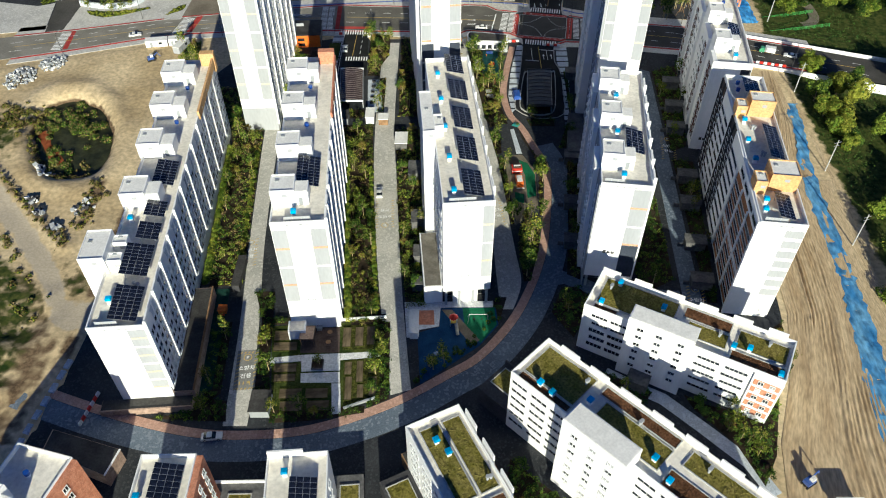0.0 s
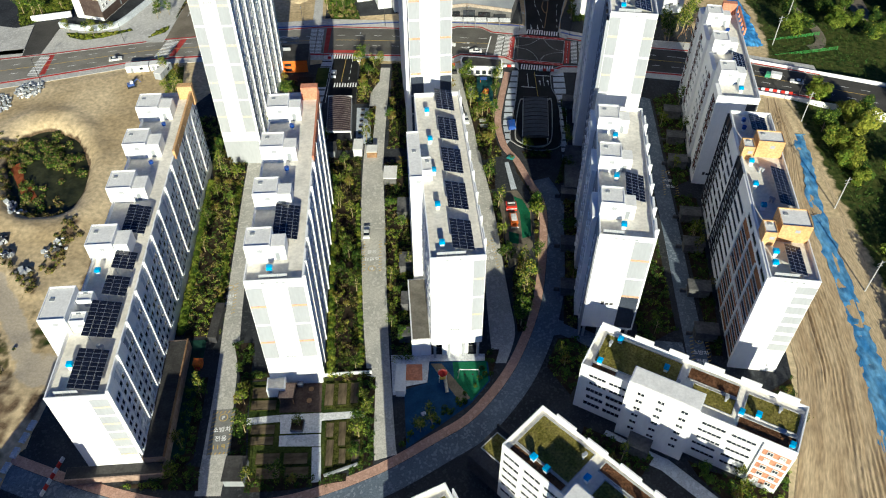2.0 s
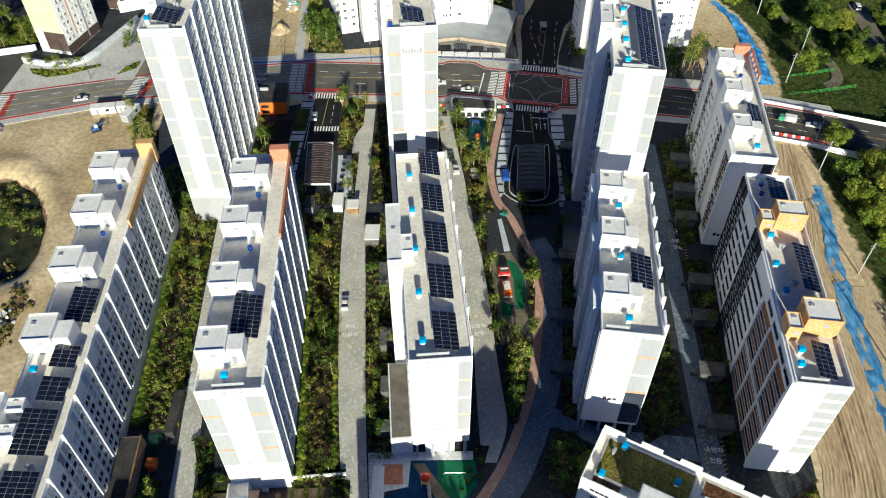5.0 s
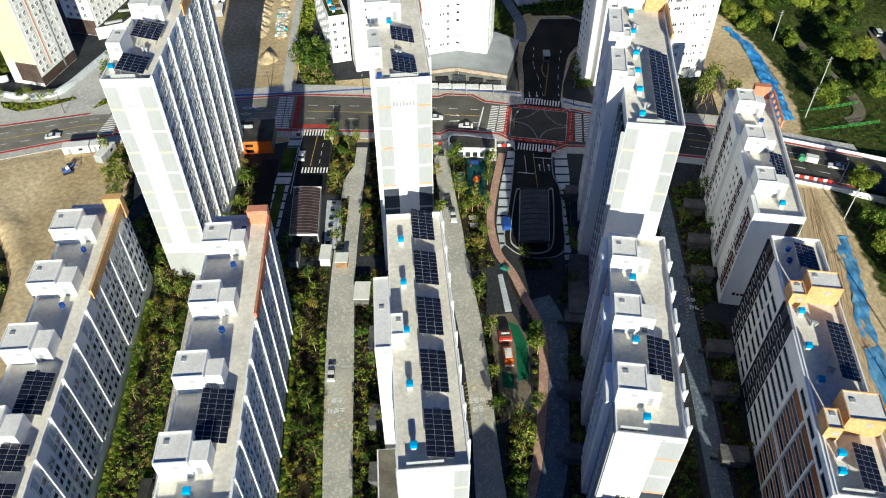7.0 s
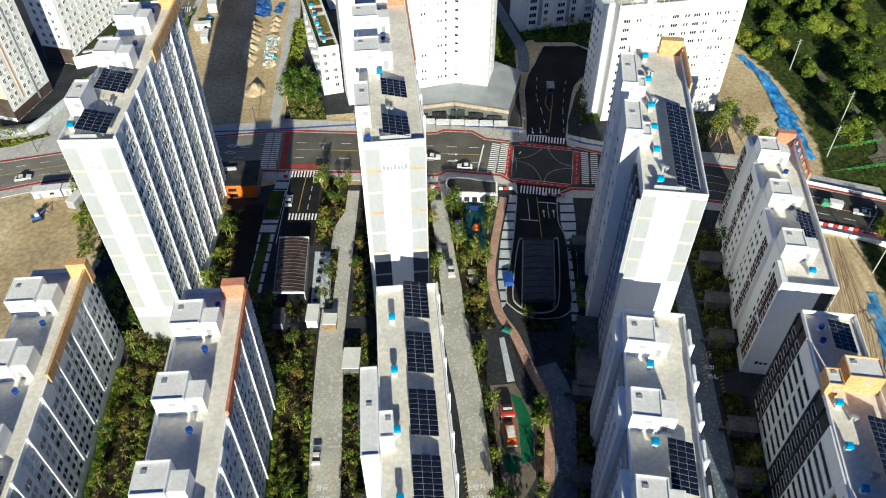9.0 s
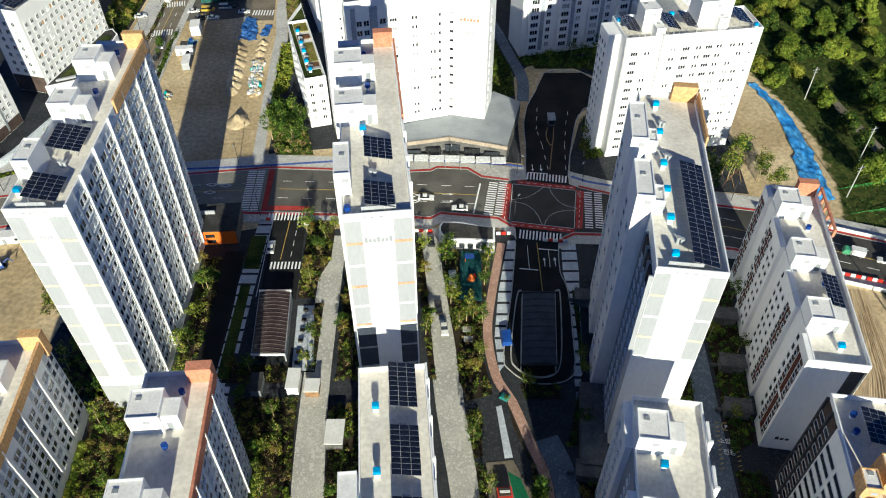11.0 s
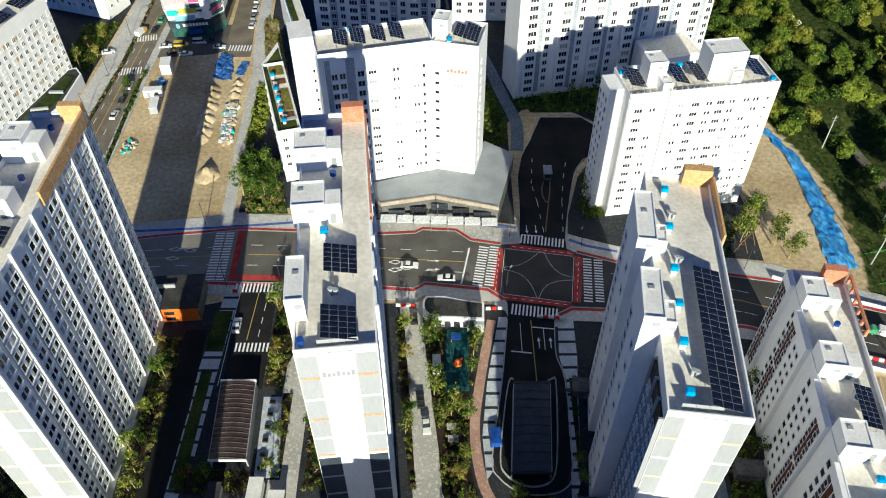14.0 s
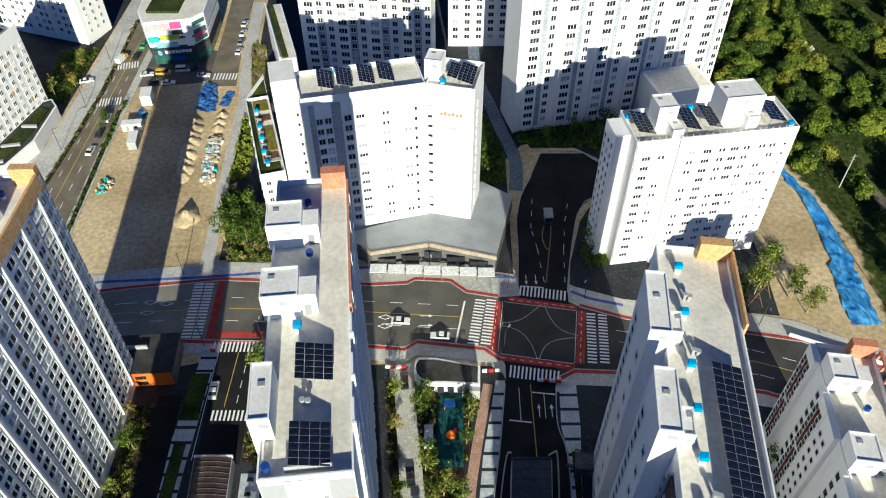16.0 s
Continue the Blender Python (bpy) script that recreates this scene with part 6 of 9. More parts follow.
for x, w in ((0.5, 4.6), (11.8, 4.2), (17.2, 3.8), (31.8, 4.8)):
    solar_array(on_roof(n3, x, 1.6), w, 7.8, 3, 7, 1.5, 3, 16)
solar_array(on_roof(m1, 4.6, 22.0), 5.0, 13.0, 4, 12, 1.2)
solar_array(on_roof(m2, 3.6, 22.0), 5.2, 16.0, 4, 14, 1.2)
for y in (1.2, 9.4, 17.6, 28.0):
    solar_array(on_roof(w4, 6.2, y), 5.0, 6.4, 4, 6, 1.2)

vent = thing("roof_ventilator", "white roof ventilator with a bright blue hood", "ventilator", pose(0, 0, -50), "roof ventilators")
part("base", Build().box(-0.42, 0.42, -0.42, 0.42, 0, 1.1), WHITE, vent)
part("hood", Build().box(-0.6, 0.6, -0.55, 0.55, 1.1, 1.75).box(-0.5, 0.5, -0.45, 0.45, 1.75, 1.9), BLUE, vent, "bright blue hood")
stack = thing("roof_exhaust", "pale round roof exhaust pipes", "ventilator", pose(0, 0, -50), "roof exhausts")
part("pipe", Build().rod((-0.3, 0, 0), (-0.3, 0, 1.2), 0.26, 8).rod((-0.3, 0, 1.2), (-0.3, 0, 1.5), 0.4, 8), PALE, stack)
part("pipe", Build().rod((0.4, 0, 0), (0.4, 0, 0.9), 0.26, 8).rod((0.4, 0, 0.9), (0.4, 0, 1.2), 0.4, 8), PALE, stack)
drum = thing("roof_tank", "navy blue plastic drum on a white stand", "tank", pose(0, 0, -50), "roof tanks")
part("stand", Build().rod((0, 0, 0), (0, 0, 0.7), 0.4, 8), WHITE, drum)
part("tank", Build().rod((0, 0, 0.7), (0, 0, 1.5), 0.55, 10), NAVY, drum, "navy blue drum")
spots = {"v": [], "s": [], "d": []}
for k in range(5):
    spots["v"].append((b3, 2.9, 4.2 + 12.0 * k))
    spots["s"].append((b3, 7.2, 10.6 + 12.5 * k))
spots["v"] += [(b1, 3.0, 7.4), (b1, 2.2, 32.4), (b2, 5.0, 3.0), (b4, 5.2, 3.4), (b4, 4.2, 19.8), (b4, 4.4, 35.4), (b5, 1.6, 4.2), (b5, 2.3, 7.6), (b5, 2.2, 22.4), (b5, 1.6, 30.0), (b5, 2.0, 38.6), (t1, 1.2, 4.6), (t2, 4.2, 22.6)]
spots["v"] += [(t3, 3.2, q) for q in (3.2, 12.0, 19.4, 26.8, 36.5, 46.0)] + [(n1, 9.6, 10.6), (n2, 3.8, 1.4), (n3, 0.8, 9.4), (gw, 2.6, 4.4), (gw, 2.2, 9.4), (gw, 2.4, 15.5), (gw, 2.4, 21.0), (gw, 2.4, 28.6), (n3, 16.4, 10.6), (n3, 37.0, 1.2), (l1, 2.4, 41.2), (l1, 10.0, 39.2), (l1, 7.4, 28.2), (l1, 2.0, 21.6), (l1, 4.0, 11.8), (l1, 5.0, 8.6), (l1, 1.2, 1.4), (l2, 2.0, 56.0), (l2, 1.8, 52.8), (l2, 5.6, 46.4), (l2, 4.0, 30.4), (l2, 1.9, 26.0), (l2, 2.6, 14), (l2, 2.4, 9.4), (l3, 4.0, 40.2), (l3, 5.0, 37.0), (m1, 3.4, 36.6), (m1, 5.6, 4), (m2, 1.4, 32.0), (m2, 1.0, 27.0), (b6, 5.6, 4.0)]
spots["s"] += [(gw, 3.0, 7.0), (gw, 2.6, 12.6), (gw, 2.6, 18.2), (gw, 2.6, 24.6), (l1, 8.2, 40.8), (l1, 5.0, 25.0), (l1, 6.2, 15.2), (l1, 8.6, 5.0), (l2, 9.0, 49.6), (l2, 8.6, 36.6), (l2, 9.2, 22.0), (l3, 9.4, 29.4), (m1, 6.4, 34.8), (b1, 7.6, 11.6), (b5, 4.0, 36.0), (b5, 4.6, 25.2), (t3, 4.4, 7.0), (t3, 4.2, 29.4), (t3, 4.0, 40.0), (t2, 5.4, 10.4), (t1, 6.0, 12.2)]
spots["d"] += [(b1, 4.6, 20.4), (b1, 6.4, 52.8), (b1, 6.2, 69.8), (b1, 6.4, 86.0), (b2, 6.2, 19.2), (b2, 6.0, 34.8), (b2, 6.0, 51.4), (b2, 7.0, 61.6), (b5, 2.4, 52.6), (b5, 2.8, 56.0), (b6, 6.0, 20.0), (b6, 6.0, 36.4), (m3, 5.6, 37.0), (t2, 1.0, 1.6), (t2, 5.6, 36.6), (t2, 5.2, 48), (t1, 5.4, 34.6), (t1, 5.6, 49)]
for key, src in (("v", vent), ("s", stack), ("d", drum)):
    for b, x, y in spots[key]:
        copy_thing(src, on_roof(b, x, y))
for ob in (vent, stack, drum):
    for o in (*ob.children_recursive, ob):
        bpy.data.objects.remove(o)

# glass wind screens behind the south parapets
for b, x0, x1 in ((b1, 1.6, 6.0), (b2, 3.0, 8.6), (b3, 1.6, 7.6), (b4, 0.8, 5.2), (b5, 1.0, 6.0), (t1, 2.0, 7.0), (t2, 3.2, 8.8), (t3, 2.0, 7.6)):
    e = thing("roof_screen", "low slatted screen behind the end parapet", "screen", on_roof(b, x0, 1.1), "roof screens")
    n = 3
    w = (x1 - x0) / n
    for k in range(n):
        part("screen_panel", Build().box(k * w + 0.05, (k + 1) * w - 0.05, 0, 0.06, 0.15, 1.5), PALE, e)
    for k in range(n + 1):
        part("post", Build().box(k * w - 0.05, k * w + 0.05, -0.02, 0.1, 0, 1.6), ALU, e)


# ---- planting ----
rng = np.random.default_rng(7)


def tree_source(name, label, height, spread, n, leaf, mats, seed, sparse=False, trunk=0.14):
    """A tree to copy: tapered trunk with limbs, and a crown of leaf clumps with gaps."""
    r = np.random.default_rng(seed)
    e = thing(name, label, "tree", pose(0, 0, -60), "")
    t = Build()
    lean = r.normal(0, 0.03, 2) * height
    top = np.array([lean[0], lean[1], height * 0.8])
    pts = [top * s * np.array([s, s, 1]) for s in (0, 0.25, 0.5, 0.75, 1.0)]
    pts = [np.array([p[0], p[1], height * 0.8 * s]) for p, s in zip(pts, (0, 0.25, 0.5, 0.75, 1.0))]
    for k in range(4):
        t.rod(pts[k], pts[k + 1], trunk * (1 - 0.22 * k), 6, 0, trunk * (1 - 0.22 * (k + 1)))
    tips = []
    for k in range(11 if not sparse else 14):
        s = r.uniform(0.3, 0.98)
        base = np.array([np.interp(s, (0, 1), (0, top[0])), np.interp(s, (0, 1), (0, top[1])), height * 0.8 * s])
        a = r.uniform(0, 6.28)
        reach = spread * (1.1 - 0.55 * s) * r.uniform(0.55, 1.0)
        tip = base + np.array([math.cos(a) * reach, math.sin(a) * reach, reach * r.uniform(0.35, 0.9)])
        t.rod(base, tip, trunk * 0.42 * (1.1 - s * 0.6), 5, 0, trunk * 0.1)
        tips += [tip, base + (tip - base) * 0.65]
    tips.append(np.array([top[0], top[1], height * 0.92]))
    part("trunk", t, PALEBARK if sparse else BARK, e)
    tips = np.array(tips)
    w = r.integers(0, len(tips), n)
    if not sparse:
        size = spread * r.uniform(0.24, 0.42, len(tips))
        d = r.normal(0, 1, (n, 3))
        d /= np.linalg.norm(d, axis=1)[:, None]
        c = tips[w] + d * (size[w] * r.uniform(0.75, 1.06, n))[:, None] * np.array([1, 1, 0.8])
        c[:, 2] = np.clip(c[:, 2], height * 0.1, height * 1.1)
        put("crown", leaf_mesh("crown", c, leaf, r, mats, (r.uniform(0, 1, n) < 0.3).astype(int), d + np.array([0, 0, 0.15])), e)
        return e
    c = tips[w] + r.normal(0, 1, (n, 3)) * np.array([spread * 0.24, spread * 0.24, height * 0.07]) * r.uniform(0.4, 1.0, (len(tips), 1))[w]
    c[:, 2] = np.clip(c[:, 2], height * 0.16, height * 1.02)
    put("crown", leaf_mesh("crown", c, leaf, r, mats, None, c - tips[w] + np.array([0, 0, height * 0.03])), e)
    return e


COURT = [tree_source("tree", "young broadleaf tree with thin olive foliage", 6.5, 2.2, 330, 0.40, [LEAFYEL, LEAF], 1, True),
         tree_source("tree", "young tree with open green crown", 7.5, 2.6, 520, 0.40, [LEAF, LEAFDK], 2, True),
         tree_source("tree", "slender pine with sparse dark needles", 9.0, 2.0, 380, 0.38, [LEAFDK, LEAFYEL], 3, True, 0.12),
         tree_source("tree", "small tree with reddish autumn leaves", 4.6, 1.6, 380, 0.36, [LEAFRED, LEAFYEL], 4, True, 0.09),
         tree_source("tree", "bushy evergreen tree in a bed", 5.0, 2.2, 800, 0.40, [LEAFDK, LEAF], 5)]
WOOD = [tree_source("tree", "broad riverside tree with dense green crown", 9.5, 4.6, 3900, 0.55, [LEAF, LEAFDK], 11, False, 0.3),
        tree_source("tree", "riverside tree with yellow-green crown", 8.5, 4.2, 3600, 0.55, [LEAFYEL, LEAF], 12, False, 0.26),
        tree_source("tree", "dark riverside tree with rounded crown", 11.0, 5.0, 4200, 0.58, [LEAFDK, LEAF], 13, False, 0.32),
        tree_source("tree", "willow-like tree with pale green crown", 7.5, 4.8, 3900, 0.54, [LEAF, LEAFYEL], 14, False, 0.28)]


def plant(sources, x, y, z, group, lo=0.75, hi=1.2, weights=None):
    src = sources[rng.choice(len(sources), p=weights)]
    s = rng.uniform(lo, hi)
    ob = copy_thing(src, pose(x, y, z, 0, 0, rng.uniform(0, 360)) @ Matrix.Diagonal((s, s, s * rng.uniform(0.9, 1.1), 1)))
    return tagged(ob, group=group)


def bed(label, poly, z=0.09, dens=29.0, height=1.4, mats=None, soil=None, size=0.32, name="shrub_bed"):
    """A planted bed: a soil slab with a kerb, and shrubs as many leaves in uneven clumps."""
    flat("planting_bed", poly, -0.05, z, soil or COVER, "planting bed with low ground cover", "planting bed")
    p = np.array(poly)
    lo, hi = p.min(0), p.max(0)
    area = abs(sum(poly[i][0] * poly[(i + 1) % len(poly)][1] - poly[(i + 1) % len(poly)][0] * poly[i][1] for i in range(len(poly)))) / 2
    nclump = max(6, int(area * 1.1))
    c = rng.uniform(lo, hi, (nclump * 4, 2))
    c = c[inside(poly, c[:, 0], c[:, 1])][:nclump]
    rad = rng.uniform(0.25, 0.8, len(c))
    hgt = rng.uniform(0.35, 1.0, len(c)) * height
    tone = rng.integers(0, len(mats or [0, 1, 2]), len(c))
    n = int(area * dens)
    w = rng.choice(len(c), n, p=(rad ** 2) / (rad ** 2).sum())
    a, q = rng.uniform(0, 6.28, n), np.sqrt(rng.uniform(0, 1, n))
    h = hgt[w] * np.sqrt(np.clip(1 - q ** 2, 0.02, 1)) * rng.uniform(0.6, 1.0, n)
    pts = np.stack([c[w, 0] + rad[w] * q * np.cos(a), c[w, 1] + rad[w] * q * np.sin(a), z + 0.05 + h], 1)
    pick = np.where(rng.uniform(0, 1, n) < 0.75, tone[w], rng.integers(0, len(mats or [0, 1, 2]), n))
    ob = put(name, leaf_mesh(name, pts, size, rng, mats or [LEAF, LEAFDK, LEAFYEL], pick, pts - np.column_stack([c[w], np.full(n, z - 0.2)])))
    return tagged(ob, label, "shrubs", "", "stuff")


def scatter(poly, n, sources, group, lo=0.75, hi=1.2, z=0.08, weights=None):
    p = np.array(poly)
    k = 0
    for x, y in rng.uniform(p.min(0), p.max(0), (n * 6, 2)):
        if k < n and inside(poly, np.array(x), np.array(y)) and (group != "riverside trees" or clear_of_ways(np.array([[x, y]]), 6.0)[0]):
            plant(sources, x, y, z, group, lo, hi, weights)
            k += 1


AUTUMN = [LEAF, LEAFDK, DRY, LEAFDK, LEAFYEL]
# strip between the west block and its lane
S1 = [(-70.5, 205), (-60.0, 205), (-58.0, 196), (-56.0, 170), (-53.7, 144), (-52.4, 130.5), (-61.0, 129.5), (-63.4, 160), (-67, 190)]
def hedge(label, line, width, height):
    """A row of rounded bushes, each a clump of leaves."""
    p, f = [], []
    run = smooth_line(line, 30)
    for k, (x, y) in enumerate(run):
        w = width * rng.uniform(0.4, 0.62)
        d = rng.normal(0, 1, (150, 3))
        d /= np.linalg.norm(d, axis=1)[:, None]
        d[:, 2] = np.abs(d[:, 2])
        p.append(np.array([x + rng.normal(0, 0.15), y + rng.normal(0, 0.2), 0.1]) + d * np.array([w, w, height * rng.uniform(0.75, 1.1)]) * rng.uniform(0.8, 1.05, (150, 1)))
        f.append(d)
    p = np.concatenate(p)
    tone = np.repeat(rng.choice(3, len(run), p=[0.6, 0.25, 0.15]), 150)
    tagged(put("hedge", leaf_mesh("hedge", p, 0.3, rng, [LEAF, LEAFYEL, LEAFDK], tone, np.concatenate(f))), label, "hedge", "", "stuff")


WILDBED = [LEAFDK, DRY, LEAF, LEAFDK, LEAFYEL]
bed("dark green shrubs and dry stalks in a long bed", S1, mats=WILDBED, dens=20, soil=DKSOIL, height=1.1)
hedge("row of round green bushes along the block", [(-62.2, 131), (-63.2, 145), (-64.6, 160), (-66.2, 175), (-67.4, 188)], 1.9, 1.5)
hedge("green hedge beside the lane", [(-54.0, 132), (-55.0, 146), (-56.8, 168), (-58.2, 186)], 1.3, 1.0)
scatter(S1, 22, COURT, "courtyard trees", 0.55, 0.95)
# strip between the second block and the middle lane
S2 = [(-37.0, 200), (-23.0, 200), (-21.6, 176), (-19.6, 150), (-17.6, 130), (-15.2, 117), (-23.0, 117), (-24.2, 130), (-29, 182), (-36.5, 184)]
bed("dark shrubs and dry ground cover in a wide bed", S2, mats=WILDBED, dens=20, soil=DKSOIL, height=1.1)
hedge("row of round green bushes along the block", [(-24.0, 119), (-25.2, 132), (-26.6, 146), (-28.2, 162), (-29.8, 180)], 1.8, 1.4)
hedge("green hedge beside the lane", [(-17.2, 122), (-18.6, 138), (-20.4, 156), (-22.2, 178)], 1.2, 0.8)
scatter(S2, 32, COURT, "courtyard trees", 0.5, 0.95)
# strip between the lane and the white annex block
S3 = [(-15.6, 198), (-6.5, 198), (-5.8, 165), (-3.4, 150), (-5.2, 142), (-4.6, 122), (-9.6, 122), (-12.6, 150)]
bed("green shrubs beside the lane", S3, mats=WILDBED + [LEAF], dens=22, soil=DKSOIL)
scatter(S3, 15, COURT, "courtyard trees", 0.5, 0.9)
for x, y, w, l in ((-10.5, 172, 4.6, 6), (-9.0, 151, 4.4, 5), (-8.0, 138, 4.2, 4), (-8.2, 128, 3.6, 2.4)):
    e = thing("entrance_porch", "grey entrance porch with a flat roof", "porch", pose(x, y, 0.09), "porches")
    part("wall", Build().box(0, w, 0, l, 0, 2.7), STONE, e)
    part("roof", Build().box(-0.2, w + 0.2, -0.2, l + 0.2, 2.7, 3.0), STONE, e)
# planting in the north, beside the middle tower
for poly, n in (([(-27.8, 258), (-20.0, 258), (-20.0, 243), (-22.6, 236), (-23, 229.5), (-27, 229.5)], 9), ([(-41, 209), (-26.5, 209), (-26.5, 204), (-41, 204)], 2), ([(-16, 255), (-10, 255), (-8.5, 205), (-15, 205)], 8),
                ([(9.6, 246), (14.0, 246), (13.4, 228.6), (19.6, 228), (18.8, 213), (20.8, 201), (15.2, 199.2), (13.4, 204), (12.6, 214), (10.6, 230)], 13), ([(20.0, 246), (22.0, 246), (20.6, 232), (19.6, 228)], 3), ([(4.0, 250), (2.0, 250), (6.6, 205), (8.0, 205)], 4),
                ([(23.2, 204), (24.8, 193), (28.1, 183.4), (28.6, 174.5), (27.3, 157), (28.0, 156.4), (29.7, 172), (29.4, 180.6), (27.0, 188), (24.2, 198)], 8), ([(20.7, 147.3), (20.4, 138.8), (20.8, 131.5), (22.6, 131.5), (25.4, 142.1), (27.6, 154.6), (25.3, 156.4), (20.8, 151)], 5), ([(16.4, 183.4), (18.4, 183.6), (19.9, 153.2), (18.9, 153.2), (17.4, 172)], 3), ([(32.4, 134), (34.6, 150), (36.8, 172), (38.2, 182), (41.4, 182), (35.6, 132)], 3), ([(14.8, 196.6), (18.0, 196.6), (18.0, 185.4), (16.2, 185)], 2),
                ([(-53.4, 243.4), (-48.6, 243.4), (-47.8, 225), (-48.8, 190), (-52.4, 190)], 11), ([(-94, 240), (-86, 240), (-82, 224), (-90, 224)], 2), ([(-78, 222), (-67, 222), (-67, 200), (-78, 200)], 5), ([(-22.4, 228), (-20.2, 228), (-20.0, 207), (-22.4, 207)], 2)):
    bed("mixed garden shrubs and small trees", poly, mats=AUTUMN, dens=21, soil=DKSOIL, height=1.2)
    scatter(poly, n, COURT, "courtyard trees")
plant(COURT[:1], -29.4, 104.8, 0.08, "courtyard trees", 0.6, 0.7)
# beds round the southern gardens, hedge of the playground
for poly, n in (([(-48.5, 128), (-43.6, 128), (-41.2, 104), (-39.5, 95), (-43.4, 95), (-45.2, 118)], 5), ([(-43.0, 119), (-14.5, 120.5), (-14.5, 118.6), (-43.0, 117.0)], 3), ([(-17.0, 118), (-13.4, 118), (-12.6, 95.5), (-17.6, 93.0)], 7), ([(-39.0, 92.4), (-18, 93.6), (-18, 91.8), (-30, 89.8), (-39, 89.2)], 3),
                ([(-7.0, 99.4), (1, 105), (8, 111), (14, 119), (16, 126), (13, 126), (10.5, 117), (4.0, 110.6), (-5.6, 103)], 6), ([(-57.2, 118), (-52.6, 118), (-51.2, 97), (-54.6, 94)], 3),
                ([(-66, 90.4), (-48.5, 89.6), (-49.5, 95), (-56, 96.0), (-57, 92.0)], 2), ([(27.0, 121), (30.4, 129.3), (34.4, 129.6), (38.6, 124.8), (31.6, 113.0)], 4), ([(33.6, 104.8), (47.6, 97.2), (44.0, 92.6), (31.4, 99.2)], 2), ([(54.6, 96.6), (58.7, 94), (68.2, 91), (76.4, 96.4), (71.0, 81), (66.5, 74.0), (63.2, 83.7), (56, 92.8)], 9),
                ([(14.0, 80.4), (30.6, 65.6), (24.4, 58.0), (12.2, 71.0)], 5), ([(70, 109), (83.6, 117.6), (82.0, 104.0), (76.2, 98.4)], 3), ([(49.6, 126), (60.0, 132), (62.0, 170), (54.6, 178), (52.4, 150)], 7), ([(66.9, 124), (69.4, 124), (76.6, 181), (70.4, 182)], 4), ([(71.0, 186), (76.4, 189), (83.2, 236), (73.8, 232)], 4), ([(36.2, 188), (40.6, 188), (44.0, 232), (42.4, 232), (41.6, 206)], 3), ([(57.5, 190), (65, 190), (69, 236), (62, 240)], 4), ([(27.0, 203.6), (36.0, 203.6), (36.0, 199.6), (28.0, 199.6)], 1)):
    # Dark leaves and soil here carry the courts' deep shade in their colour.
    bed("trimmed hedge and garden shrubs", poly, mats=[LEAFDK, LEAFDK, LEAF, LEAFDK], soil=DKSOIL, dens=24)
    scatter(poly, n, COURT, "courtyard trees", 0.6, 1.0)
plant(COURT[2:3], 24.2, 146.0, 0.1, "courtyard trees", 1.35, 1.4)
plant(COURT[2:3], 22.6, 140.5, 0.1, "courtyard trees", 1.2, 1.3)
# north of the road
bed("tall dry reeds and bushes on a bank", [(-48.6, 313), (-41.6, 317), (-33.4, 299), (-30.0, 287.5), (-41.6, 287.5)], dens=20, height=2.2, mats=[DRY, LEAF, LEAFDK], soil=GRASS, size=0.5)
scatter([(-47.6, 310), (-41.6, 314), (-34.0, 299), (-36.0, 291), (-43.6, 293)], 16, COURT[1:2] + COURT[4:], "bank trees", 1.0, 1.5)
flat("slab_yard", [(-47.4, 336), (-43.6, 337), (-40.4, 353), (-46.4, 356)], -0.1, 0.085, SLABS, "pale slab yard beside the garden wing", "pavement")
bed("tall dry reeds on waste ground", [(-46.4, 357), (-39.4, 355), (-49.6, 396), (-54.6, 396), (-50.4, 372)], dens=20, height=2.0, mats=[DRY, DRY, LEAFYEL, LEAF], soil=SOIL, size=0.5)
bed("dry reeds beside the lane", [(-49.4, 352), (-43.0, 352), (-43.0, 322), (-47.6, 318)], dens=18, height=1.9, mats=[LEAFYEL, LEAF], soil=GRASS, size=0.5)
bed("dark shrubs round the turning circle", [(42, 336), (60, 336), (68, 326), (74, 330), (70, 345), (40, 342)], mats=[LEAFDK, LEAF])
scatter([(42, 336), (60, 336), (68, 326), (74, 330), (70, 345), (40, 342)], 12, COURT, "courtyard trees", 0.8, 1.2)
scatter([(51, 286), (55.5, 286), (55, 308), (53.8, 306)], 7, COURT, "courtyard trees", 0.8, 1.2)
scatter([(96, 292), (104, 288), (108, 270), (90, 268)], 11, [COURT[2], COURT[1], COURT[0]], "transplanted trees", 1.0, 1.5)
scatter([(84, 284), (92, 284), (92, 269), (78, 268)], 7, [COURT[2], COURT[1], COURT[0]], "transplanted trees", 1.0, 1.5)
scatter([(-144, 274), (-126, 274), (-124, 281), (-144, 281)], 7, COURT[:2], "street trees", 0.6, 0.9)
scatter([(-112, 282), (-105, 282), (-106, 306), (-114, 304)], 6, COURT[:2], "street trees", 0.7, 1.0)
scatter([(-114, 360), (-109.4, 360), (-109.4, 392), (-118, 384)], 5, COURT, "street trees", 0.8, 1.2)
bed("lawn and shrubs before the far blocks", [(-142.3, 277.5), (-140, 274), (-134, 271.6), (-127, 273.4), (-117, 279.0), (-118, 280.4), (-124, 278.2), (-133, 276.6)], mats=[LEAFYEL, LEAF, LEAFYEL], soil=GRASS, height=0.3)
GARDEN_W = [(-175, 310), (-158, 315.5), (-147.4, 301), (-145.6, 291.2), (-154.6, 287.6), (-161.6, 281.6)]
bed("green garden behind the white wall", GARDEN_W, mats=[LEAF, LEAFYEL, LEAF], soil=GRASS, height=1.0)
scatter(GARDEN_W, 16, COURT[:2], "street trees", 0.8, 1.2)
